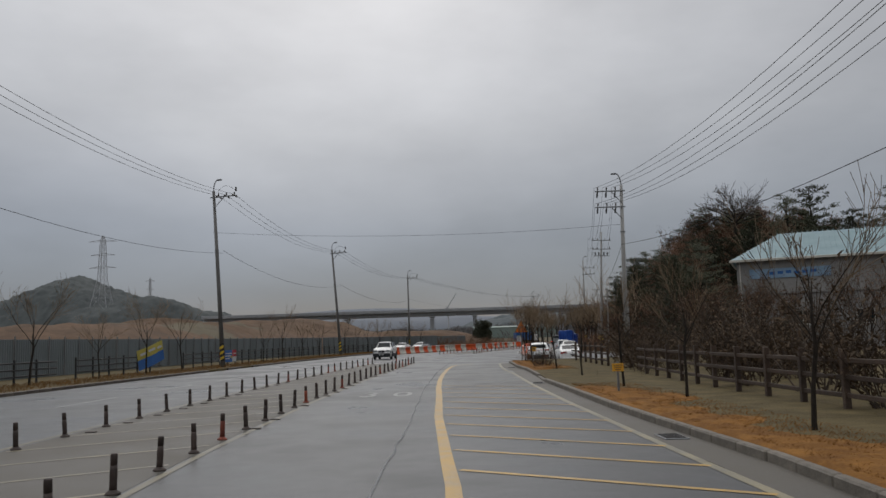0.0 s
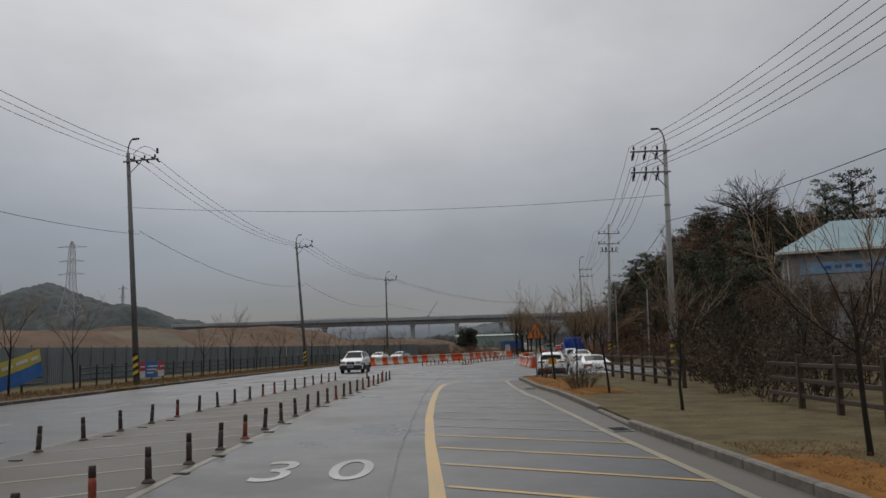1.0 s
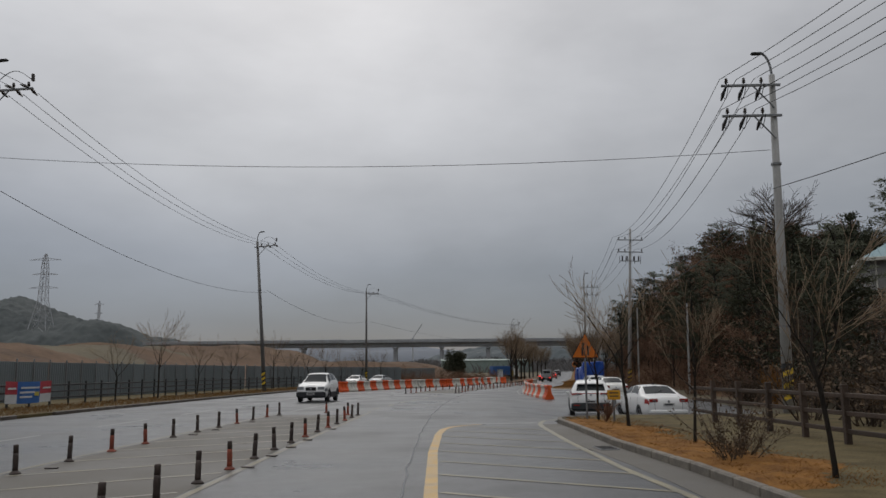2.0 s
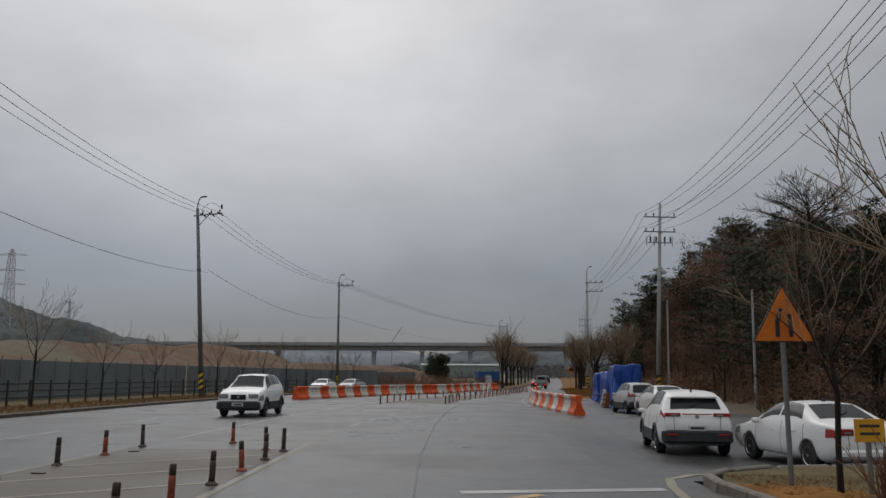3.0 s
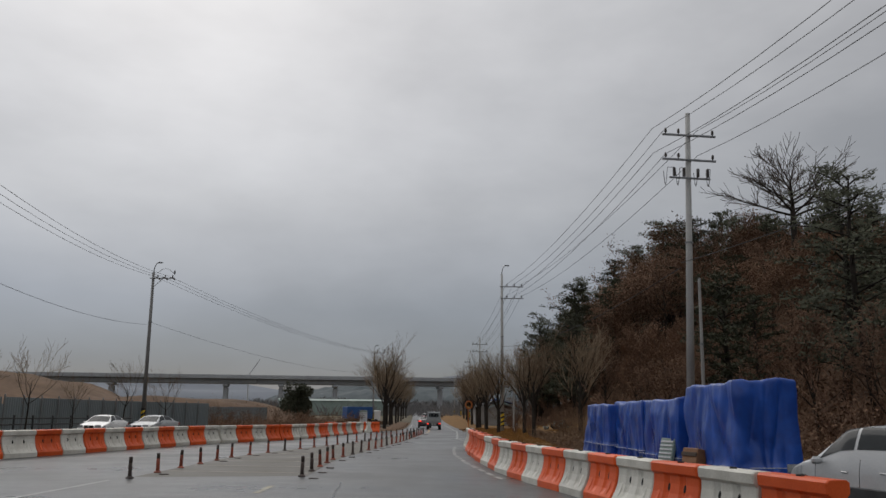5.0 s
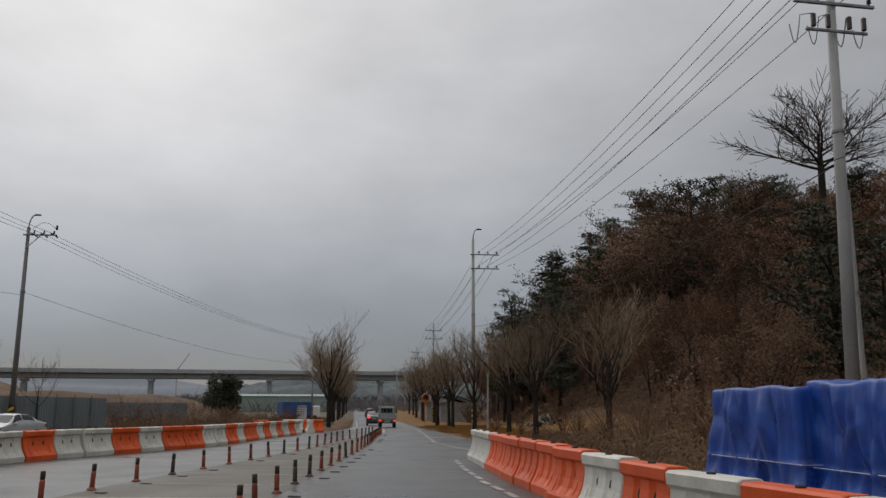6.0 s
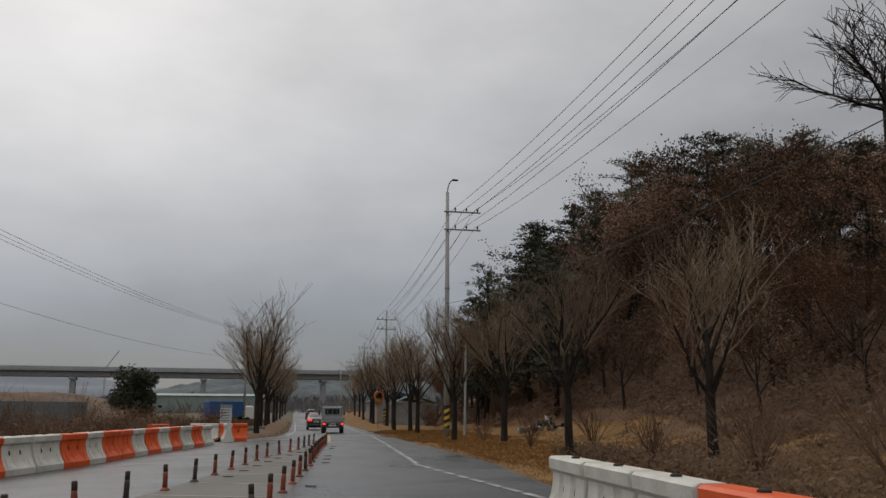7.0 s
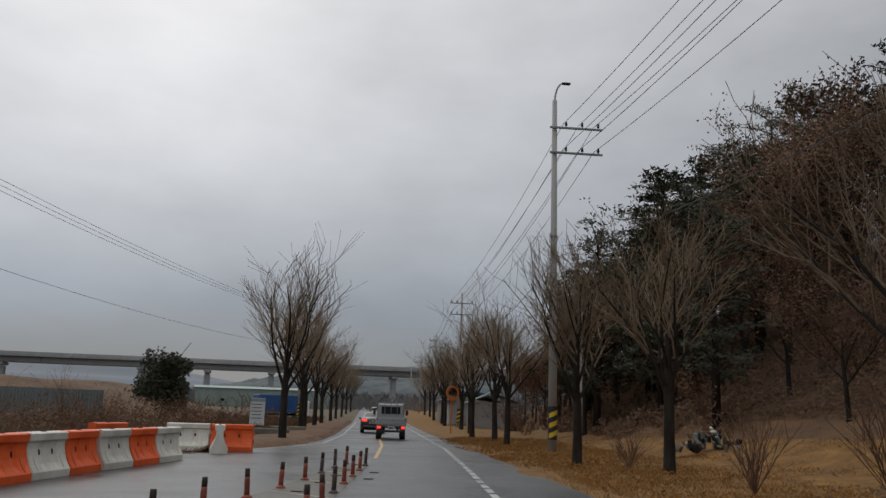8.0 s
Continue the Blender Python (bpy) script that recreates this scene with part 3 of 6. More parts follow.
stone_west = Shape().box((0, 0, 0.03), (0.99, 0.16, 0.24), 0.025).mesh("kerb_stone", "kerb_west")
kerb = thing("kerb_west", "mud-stained concrete kerb stones before the black railing", "kerb", kind="structure")
for x, y, h in along([p for p in LEFT_KERB if p[1] > 5] , 1.0):
    if not (56.5 < y < 60 or 63.5 < y < 66):
        part("kerb_stone", stone_west, "kerb_west", kerb, m=pose(x - 0.07, y, 0, 0, 0, h))
wk = [(x - 0.14, y) for x, y in LEFT_KERB]
structure("verge_west", Shape().prism(wk + [(-12, 146), (-20, 134), (-24, 120), (-27.2, 100), (-28, 60), (-26, -30)], -0.08, 0.12), "verge", "muddy verge with dry grass", False, "verge")
pan = Shape().box((0, 0, 0), (0.75, 0.42, 0.02), 0.004)
for x, y in ((5.36, 15.3), (3.88, 32.8), (3.1, 49.4)):
    d = thing("drain_grate", "dark iron drain grate in the gutter", "drain", "gutter drains", pose(x, y, 0.014, 0, 0, 94))
    part("frame", pan, "galv", d)
    for k in range(7):
        part("slot", Shape().box((-0.3 + 0.1 * k, 0, 0.012), (0.05, 0.36, 0.006), 0.001), "hole", d)

# ---- bollards ----
def bollard(material, label):
    ob = thing("bollard", label, "bollard", "rows of lane bollards")
    part("base", Shape().lathe([(0.095, 0), (0.098, 0.012), (0.085, 0.03), (0.056, 0.05), (0.05, 0.06)], 14), "rubber_red" if material == "rubber_red" else "rubber", ob, "muddy foot", smooth=True)
    part("post", Shape().lathe([(0.05, 0.04), (0.047, 0.14), (0.046, 0.2), (0.048, 0.21), (0.048, 0.30), (0.045, 0.31), (0.044, 0.36)], 12), material, ob, smooth=True)
    part("post_top", Shape().lathe([(0.044, 0.36), (0.0435, 0.49), (0.036, 0.505)], 12), "rubber", ob, "blackened tip", smooth=True)
    return ob


dark_post = bollard("rubber", "dirt-blackened rubber lane bollard on the island")
red_post = bollard("rubber_red", "dirty red rubber lane bollard on the island")
first = {}
rng = random.Random(3)
for row, step in ((LEFT_ROW, 2.0), (RIGHT_ROW, 1.85), (LEFT_ROW_2, 2.0), (RIGHT_ROW_2, 2.0)):
    far = row in (LEFT_ROW_2, RIGHT_ROW_2)
    for x, y, h in along(row, step):
        y_shift = 0.3 if row is RIGHT_ROW else 0.5 if row is LEFT_ROW else 0.0
        is_red = rng.random() < (0.8 if far and y > 100 else 0.24)
        spot = pose(x, y + y_shift, 0.003, rng.uniform(-3, 3), rng.uniform(-3, 3), rng.uniform(0, 360))
        source = red_post if is_red else dark_post
        if source not in first:
            source.matrix_basis = spot
            first[source] = True
        else:
            copy_thing(source, spot)
for x, y in ((-5.95, 66.6), (-4.75, 64.7)):
    copy_thing(red_post, pose(x, y, 0.003))
# fallen rubber pads beside the posts
pad = Shape().box((0, 0, 0.012), (0.24, 0.10, 0.02), 0.008).mesh("rubber_pad", "rubber")
for row in (LEFT_ROW, RIGHT_ROW, LEFT_ROW_2, RIGHT_ROW_2):
    for i, (x, y, h) in enumerate(along(row, 2.0)):
        if rng.random() < 0.55:
            ob = new("rubber_pad", pad)
            ob.matrix_basis = pose(x + 0.28, y - 0.75, 0.006, 0, 0, h + 80 + rng.uniform(-12, 12))
            tagged(ob, "torn black rubber foot of a bollard on asphalt", "rubber pad", "loose rubber pads")


# ---- water-filled barriers ----
def barrier(colour, label):
    ob = thing("water_barrier", label, "road barrier", "row of plastic barriers")
    L = 1.46
    prof = [(0.29, 0), (0.295, 0.15), (0.27, 0.19), (0.205, 0.30), (0.15, 0.44), (0.12, 0.60), (0.115, 0.72), (0.165, 0.77), (0.17, 0.90), (0.13, 0.93)]
    ring = [(p, z) for p, z in prof] + [(-p, z) for p, z in reversed(prof)]
    rows = []
    for k, (s, pull) in enumerate(((-L / 2, 0.02), (-L / 2 + 0.02, 0.0), (-0.36, 0), (-0.31, 0.035), (-0.25, 0.05), (-0.19, 0.035), (-0.14, 0), (0.14, 0), (0.19, 0.035), (0.25, 0.05), (0.31, 0.035), (0.36, 0), (L / 2 - 0.02, 0), (L / 2, 0.02))):
        rows.append([(s, p - math.copysign(pull if 0.2 < z < 0.75 or abs(s) > 0.6 else 0, p), z) for p, z in ring])
    part("body", Shape().rings(rows), colour, ob)
    slot = Shape().rings([[(0.032 * math.cos(a), e_, 0.062 * math.sin(a)) for a in np.linspace(0, 5.76, 12)] for e_ in (-0.012, 0.012)]).mesh("slot", "hole")
    groove = Shape().rings([[(0.055 * k * math.cos(a), e_, 0.2 * k * math.sin(a)) for a in np.linspace(0, 5.76, 12)] for e_, k in ((-0.012, 1.0), (0.0, 1.0), (0.012, 0.7))]).mesh("groove", colour)
    for sgn in (-1, 1):
        for s in (-0.25, 0.25):
            part("slot", slot, "hole", ob, m=pose(s, sgn * 0.086, 0.53, sgn * 14, 0, 0))
        for s in (-0.5, 0.5):
            part("groove", groove, colour, ob, m=pose(s, sgn * 0.185, 0.36, sgn * 26, 0, 0))
    for s in (-0.5, 0, 0.5):
        part("foot", Shape().box((s, 0, 0.025), (0.22, 0.56, 0.06), 0.01), colour, ob)
    part("filler_cap", Shape().lathe([(0.055, 0.925), (0.055, 0.945), (0.04, 0.955)], 10), "hole", ob)
    for z in (0.35, 0.6):
        part("connector", Shape().box((L / 2 + 0.015, 0, z), (0.07, 0.12, 0.09), 0.01), colour, ob)
    return ob


orange_bar = barrier("orange_plastic", "orange plastic water-filled barrier on wet asphalt")
white_bar = barrier("white_plastic", "dirty white plastic water-filled barrier on wet asphalt")
used = set()


def barrier_row(pts, pattern, n=None, jitter=0.03):
    spots = along(pts, 1.52)
    if len(spots) > 25:
        pattern = pattern[:len(spots) - 14] + "OWWOWOOWOWOWOW"
    for i, (x, y, h) in enumerate(spots):
        if n is not None and i >= n:
            break
        c = math.cos(radians(h)), math.sin(radians(h))
        source = orange_bar if pattern[i % len(pattern)] == "O" else white_bar
        spot = pose(x + 0.73 * c[0], y + 0.73 * c[1], dip(x, y) + 0.002, 0, 0, h + rng.uniform(-1.5, 1.5))
        if source in used:
            copy_thing(source, spot)
        else:
            used.add(source)
            source.matrix_basis = spot


barrier_row([(-11.4, 105.5), (-10.2, 108.0), (-8.6, 113.0), (-6.6, 119.2), (-5.4, 122.0), (-3.7, 124.9), (-1.7, 128.5), (-0.1, 133.0), (1.2, 138.2), (2.5, 142.9), (4.0, 147.4)],
            "OWOWOWOWOWOWWOWOWWOWWWOWOWOWOWOW")
barrier_row([(3.5, 153.5), (6.6, 153.3)], "WO", 2)
barrier_row([(1.5, 150.6), (2.9, 152.8)], "O", 1)
barrier_row([(5.75, 85.7), (5.5, 90), (5.35, 96), (5.35, 100.5), (5.6, 104), (6.15, 108.5), (6.9, 113), (7.35, 115.6), (7.65, 117.4), (7.75, 119.0)], "OWOWOWOWOWOWOOOOOOWWW", 21)
ob = copy_thing(white_bar, pose(5.35, 152.1, 0.002, 0, 0, 92))


# ---- utility poles and wires ----
def striped_band(parent, r, z0):
    """A yellow and black warning sleeve."""
    part("sleeve", Shape().lathe([(r + 0.006, z0), (r + 0.004, z0 + 1.4)], 14), "sign_black", parent, "black and yellow warning sleeve")
    for k in range(3):
        pts = [(math.cos(a) * (r + 0.012), math.sin(a) * (r + 0.012), z0 + 0.05 + 0.42 * k + (a + 2.6) * 0.09) for a in np.linspace(-2.6, -0.5, 8)]
        rows = [[(x, y, z), (x, y, z + 0.2)] for x, y, z in pts]
        part("stripe", Shape().sheet(rows), "sign_yellow", parent)


def crossarm(parent, z, x0, x1, insul, brace=None, up=True, r=0.16):
    part("crossarm", Shape().box(((x0 + x1) / 2, -r, z), (abs(x1 - x0), 0.09, 0.09), 0.008), "galv", parent)
    if brace is not None:
        part("brace", Shape().tube([(0.0, -r, z - 0.9), (brace, -r, z - 0.04)], 0.03, 5), "galv", parent)
    for x in insul:
        prof = [(0.02, 0), (0.03, 0.06), (0.075, 0.09), (0.05, 0.12), (0.07, 0.16), (0.045, 0.19), (0.06, 0.23), (0.03, 0.27)]
        part("insulator", Shape().lathe(prof, 8, pose(x, -r, z + 0.04)), "porcelain", parent)


def lamp_arm(parent, z, side):
    pts = [(0, 0, z)] + [(side * 0.42 * (1 - math.cos(a)), 0, z + 0.95 * math.sin(a)) for a in np.linspace(0.1, 1.45, 7)]
    part("lamp_arm", Shape().tube(pts, 0.045, 6), "galv", parent)
    e = pts[-1]
    part("lamp_head", Shape().box((e[0] + side * 0.16, 0, e[2] - 0.02), (0.42, 0.18, 0.1), 0.03), "trim", parent)


def utility_pole(x, y, height, label, heading=0.0, base_z=0.1, r0=0.19, r1=0.11, lean=0.0):
    ob = thing("utility_pole", label, "utility pole", "poles along the road", pose(x, y, base_z, 0, lean, heading))
    part("pole", Shape().tube([(0, 0, -0.2), (0, 0, height * 0.5), (0, 0, height)], [r0, (r0 + r1) / 2, r1], 14), "concrete_wet" if x < 0 else "concrete", ob, smooth=True)
    for z in (3.2, 9.3):
        part("clamp", Shape().lathe([(r0 - 0.02, z), (r0 - 0.02, z + 0.08)], 12), "galv", ob)
    return ob


WIRES = []
LEFT_POLES = [(-19.8, 19.5), (-19.4, 63.9), (-18.15, 105.6), (-14.1, 150.6), (12.0, 226.0)]
WEST_LEAN = [0, -3.2, -4.2, -0.3, 0]
west_heads = [2, 0, -4, -8, -15]
for (x, y), head, up, tilt in zip(LEFT_POLES, west_heads, (14.3, 14.2, 13.95, 13.75, 13.2), WEST_LEAN):
    ob = utility_pole(x, y, up, "tall concrete utility pole with a street lamp behind the kerb", head, lean=tilt)
    lamp_arm(ob, up - 0.05, 1)
    crossarm(ob, up - 0.55, -0.25, 1.95, (0.45, 1.1, 1.75), 0.9)
    part("jumper", Shape().tube([(0.3 + 1.5 * k / 8, 0.0, up - 0.1 + 0.45 * math.sin(math.pi * k / 8)) for k in range(9)], 0.018, 4), "wire", ob)
    part("cutout", Shape().box((1.85, 0, up + 0.0), (0.12, 0.12, 0.34), 0.02), "porcelain", ob)
    for k in (0.45, 1.1, 1.75):
        part("strain_insulator", Shape().tube([(k, 0.0, up - 0.5), (k, 0.25, up - 0.54), (k, 0.55, up - 0.6)], [0.03, 0.075, 0.03], 6), "porcelain", ob)
        part("strain_insulator", Shape().tube([(k, -0.2, up - 0.5), (k, -0.5, up - 0.54), (k, -0.8, up - 0.6)], [0.03, 0.075, 0.03], 6), "porcelain", ob)
    striped_band(ob, 0.185, 0.5)
for i in range(4):
    for k in (0.45, 1.1, 1.75):
        ends = []
        for j, sgn in ((i, 1), (i + 1, -1)):
            x, y = LEFT_POLES[j]
            h = (14.3, 14.2, 13.95, 13.75, 13.2)[j]
            ends.append((pose(x, y, 0.1, 0, WEST_LEAN[j], west_heads[j]) @ Vector((k, sgn * 0.6, h - 0.5))))
        WIRES.append((ends[0], ends[1], 1.1, 0.013))
    a, b = LEFT_POLES[i], LEFT_POLES[i + 1]
    WIRES.append((Vector((a[0], a[1], 9.4)), Vector((b[0], b[1], 9.2)), 1.2, 0.014))

RIGHT_POLES = [(16.4, 14.5, 13.2, "w"), (11.7, 61.0, 12.85, "w"), (16.05, 110.3, 14.9, "t"), (18.9, 156.2, 14.9, "e"), (27.4, 206.0, 13.4, "t"), (37.2, 262.0, 13.6, "t"), (46, 318.0, 13.6, "t"), (54, 372.0, 13.6, "t")]
east_ins = {"w": (-1.75, -1.1, -0.45), "t": (-1.1, -0.5, 1.1), "e": (0.5, 1.25, 2.0)}
for x, y, up, kind in RIGHT_POLES:
    head = -4 if y < 100 else -8
    ob = utility_pole(x, y, up + {"w": 0.0, "t": 0.7, "e": 0.9}[kind], "tall concrete utility pole with two crossarms at the roadside", head, base_z=0.0 if y < 110 else ground_z(x, y), r0=0.21 if y < 110 else 0.2, lean=2.5 if 109 < y < 112 else 1.1 if y < 100 else 0.3)
    span = {"w": (-1.95, 0.25), "t": (-1.25, 1.25), "e": (-0.25, 2.2)}[kind]
    for z in (up - 0.45, up - 1.65):
        crossarm(ob, z, *span, east_ins[kind], {"w": -0.75, "t": None, "e": None}[kind])
    if kind in "we":
        lamp_arm(ob, up + 0.85 if kind == "e" else up - 0.05, 1 if kind == "e" else -1)
    if kind == "w":
        for k in east_ins["w"]:
            for z in (up - 0.45, up - 1.65):
                part("strain_insulator", Shape().tube([(k, -0.2, z), (k - 0.02, 0.3, z - 0.18), (k - 0.03, 0.55, z - 0.35)], [0.03, 0.075, 0.03], 6), "porcelain", ob)
                part("jumper", Shape().tube([(k, -0.5 + s / 6, z - 0.05 - 0.4 * math.sin(math.pi * s / 6)) for s in range(7)], 0.014, 4), "wire", ob)
    if kind == "t" and y < 112:
        for k in (-0.75, -0.3, 0.35, 0.8):
            part("cutout", Shape().box((k, -0.3, up - 2.3), (0.13, 0.13, 0.42), 0.03), "porcelain", ob)
            part("jumper", Shape().tube([(k, -0.3, up - 2.1 + 0.02 * s) for s in range(2)] + [(k * 1.3, 0.1 * s, up - 2.0 - 0.75 * math.sin(math.pi * s / 6)) for s in range(7)], 0.016, 4), "wire", ob)
        part("bracket", Shape().box((0, -0.22, up - 2.55), (1.9, 0.08, 0.08), 0.01), "galv", ob)
    striped_band(ob, 0.195, 0.5)
for (x0, y0, u0, k0), (x1, y1, u1, k1) in zip(RIGHT_POLES, RIGHT_POLES[1:]):
    for dz in (0.45, 1.65):
        for a, b in zip(east_ins[k0], east_ins[k1]):
            WIRES.append((Vector((x0 + a, y0, u0 - dz + 0.3)), Vector((x1 + b, y1, u1 - dz + 0.3)), 1.4 if y0 < 100 else 0.75, 0.013))
    WIRES.append((Vector((x0, y0, 8.2)), Vector((x1, y1, 8.4)), 0.9, 0.016))
WIRES.append((Vector((-20.25, 63.9, 10.9)), Vector((11.7, 61.0, 9.9)), 0.55, 0.012))
for a, b, sag, r in WIRES:
    pts = [a.lerp(b, k / 14) - Vector((0, 0, sag * 4 * (k / 14) * (1 - k / 14))) for k in range(15)]
    ob = new("wire", Shape().tube(pts, r, 4).mesh("wire", "wire"))
    tagged(ob, "thin black cable sagging between utility poles", "cable", "overhead cables")
# slim pole by the parking strip, and one beside the wood's edge
for x, y, h in ((17.0, 93.0, 6.9), (17.1, 111.0, 7.6), (19.9, 155.6, 6.0)):
    ob = thing("slim_pole", "slim weathered grey pole among dead brush", "pole", "", pose(x, y, ground_z(x, y) - 0.05, 0, 1.0, 0))
    part("pole", Shape().tube([(0, 0, 0), (0, 0, h)], [0.09, 0.06], 10), "concrete", ob)
    part("cap", Shape().lathe([(0.07, h), (0.07, h + 0.04), (0.02, h + 0.07)], 10), "galv", ob)
    part("clamp", Shape().lathe([(0.1, h * 0.6), (0.1, h * 0.6 + 0.1)], 10), "galv", ob)


# ---- trees ----
def grow(shape, fine, p, d, length, r, level, rng, spread, lift, twig_r, wander=0.17, many=0):
    """A limb with its side shoots; the last two levels go into the fine shape."""
    n = 4 if level > 1 else 2 + level
    pts, radii = [p], [r]
    for i in range(n):
        d = (d + Vector((rng.uniform(-1, 1), rng.uniform(-1, 1), rng.uniform(-0.6, 0.8))) * wander + Vector((0, 0, lift))).normalized()
        p = p + d * (length / n)
        pts.append(p)
        radii.append(max(twig_r, r * (1 - 0.72 * (i + 1) / n)))
    (shape if level >= 2 else fine).tube(pts, radii, {3: 6, 2: 5, 1: 4}.get(level, 3), cap=False)
    if level <= 0:
        return
    count = {3: 7, 2: 6, 1: 5}[level] + many
    for k in range(count):
        s = 0.25 + 0.75 * (k + rng.random() * 0.8) / count
        i = min(n - 1, int(s * n))
        q = pts[i].lerp(pts[i + 1], s * n - i)
        ax = Vector((rng.uniform(-1, 1), rng.uniform(-1, 1), rng.uniform(-0.3, 0.5)))
        nd = (d + ax.normalized() * spread).normalized()
        grow(shape, fine, q, nd, length * rng.uniform(0.42, 0.68) * (1.15 - 0.4 * s), max(twig_r, radii[i] * 0.55), level - 1, rng, spread, lift, twig_r, wander, many)


def bare_tree(name, seed, height, fork, r, limbs, spread, lift, label, group, twig="twig", width=0.42, level=2, twig_r=0.009, leaves=0, many=0, scatter=0.12, leaf_size=(0.08, 0.2)):
    """A leafless tree: a tapered trunk with limbs that fan out, and a crown of fine twigs."""
    rng = random.Random(seed)
    trunk, fine = Shape(), Shape()
    reach = height - fork
    lean = rng.uniform(-0.12, 0.12), rng.uniform(-0.12, 0.12)
    stem = [Vector((0, 0, -0.15)), Vector((0, 0, 0.15)), Vector((lean[0] * 0.4, 0.03, fork * 0.5)), Vector((lean[0], lean[1], fork)),
            Vector((lean[0] * 1.6 + rng.uniform(-0.1, 0.1), lean[1], fork + reach * 0.2)), Vector((lean[0] * 1.2, lean[1] * 2 + rng.uniform(-0.1, 0.1), fork + reach * 0.45))]
    trunk.tube(stem, [r * 1.4, r * 1.08, r * 0.92, r * 0.9, r * 0.6, r * 0.2], 9)
    for k in range(limbs):
        s = k / limbs
        a = 2.4 * k + rng.uniform(-0.5, 0.5)
        tilt = width * rng.uniform(0.5, 1.35) * (1.3 - 0.7 * s)
        d = Vector((math.cos(a) * tilt, math.sin(a) * tilt, 1)).normalized()
        f = 2 * (0.9 * s) ** 1.2
        root = stem[3].lerp(stem[4], f) if f < 1 else stem[4].lerp(stem[5], f - 1)
        grow(trunk, fine, root, d, (height - root.z) * rng.uniform(0.62, 0.98), r * (0.44 - 0.2 * s), level, rng, spread, lift, twig_r, 0.24, many)
    ob = thing(name, label, "tree", group)
    part("trunk", trunk, "bark", ob, smooth=True)
    crown = part("crown", fine, twig, ob, "bare twigs")
    if leaves:
        withered = Shape()
        for _ in range(leaves):
            p = Vector(rng.choice(fine.v)) + Vector((rng.gauss(0, scatter), rng.gauss(0, scatter), rng.gauss(0, scatter)))
            u = Vector((rng.gauss(0, 1), rng.gauss(0, 1), rng.gauss(0, 1))).normalized() * rng.uniform(*leaf_size)
            v = u.orthogonal().normalized() * 0.3 * leaf_size[1]
            withered.add([p - v, p + v, p + u], [(0, 1, 2)])
        part("withered_leaves", withered, "dead_leaf", crown, "withered brown leaves", kind="stuff")
    return ob


class Stock:
    """A few built trees of a kind; the first place takes the built one, later places take copies."""

    def __init__(self, makers):
        self.makers, self.made = makers, {}

    def place(self, i, m):
        i %= len(self.makers)
        if i in self.made:
            return copy_thing(self.made[i], m)
        self.made[i] = self.makers[i]()
        self.made[i].matrix_basis = m
        return self.made[i]


ROAD_LABEL = "leafless roadside tree with upright grey-brown twigs"
roadside = Stock([lambda s=s: bare_tree("roadside_tree", s, 9.0, 2.5, 0.21, 11, 0.62, 0.05, ROAD_LABEL, "bare roadside trees", "twig", 0.58, 2, 0.008, 0, 2) for s in (11, 12, 13)])
YOUNG = "young leafless street tree with thin branches"
young = Stock([lambda s=s: bare_tree("young_tree", s, 4.6, 1.6, 0.05, 5, 0.55, 0.04, YOUNG, "young street trees", "twig", 0.7, 2, 0.0055) for s in (21, 22, 23)])
WOOD = "brown-leaved winter oak on the wooded slope"
woodland = Stock([lambda s=s: bare_tree("woodland_tree", s, 9.0, 1.9, 0.15, 6, 0.65, 0.04, WOOD, "brown oaks on the slope", "twig_red", 0.8, 2, 0.013, 3000, -1, 0.28, (0.1, 0.24)) for s in (31, 32, 33)])


def pine(seed, height):
    """A dark red pine: a bent trunk, a rounded uneven crown of flat pads of needles."""
    rng = random.Random(seed)
    trunk, leaf = Shape(), Shape()
    bend = Vector((rng.uniform(-0.5, 0.5), rng.uniform(-0.5, 0.5), 0))
    stem = lambda f: Vector((0, 0, height * f)) + bend * math.sin(2.6 * f)
    trunk.tube([stem(f) - Vector((0, 0, 0.2 if f == 0 else 0)) for f in (0, 0.25, 0.5, 0.75, 0.95)], [0.2, 0.17, 0.13, 0.08, 0.03], 7)
    for k in range(36):
        f = 0.2 + 0.77 * k / 35
        reach = height * 0.27 * math.sqrt(max(0.06, 1 - ((f - 0.47) / 0.52) ** 2)) * rng.uniform(0.5, 1.2)
        a = 2.4 * k + rng.uniform(-0.6, 0.6)
        root = stem(f - 0.04)
        tip = stem(f) + Vector((math.cos(a) * reach, math.sin(a) * reach, rng.uniform(-0.25, 0.55)))
        trunk.tube([root, root.lerp(tip, 0.5) + Vector((0, 0, 0.15)), tip], [0.05, 0.035, 0.012], 4, cap=False)
        for j in range(8):
            c = root.lerp(tip, 0.3 + 0.74 * j / 7) + Vector((rng.uniform(-0.45, 0.45), rng.uniform(-0.45, 0.45), rng.uniform(0.0, 0.22)))
            for _ in range(12):
                d = Vector((rng.gauss(0, 1), rng.gauss(0, 1), rng.gauss(0.5, 0.6))).normalized() * rng.uniform(0.16, 0.36)
                s = d.orthogonal().normalized() * 0.055
                q = c + Vector((rng.gauss(0, 0.2), rng.gauss(0, 0.2), rng.gauss(0, 0.07)))
                leaf.add([q - s, q + s, q + d], [(0, 1, 2)])
    ob = thing("pine_tree", "dark green pine on the wooded slope", "tree", "pines on the slope")
    part("trunk", trunk, "bark", ob, smooth=True)
    part("crown", leaf, "needles", ob, "dark needle tufts")
    return ob


pines = Stock([lambda s=s, h=h: pine(s, h) for s, h in ((41, 10.0), (42, 8.5), (43, 11.5))])


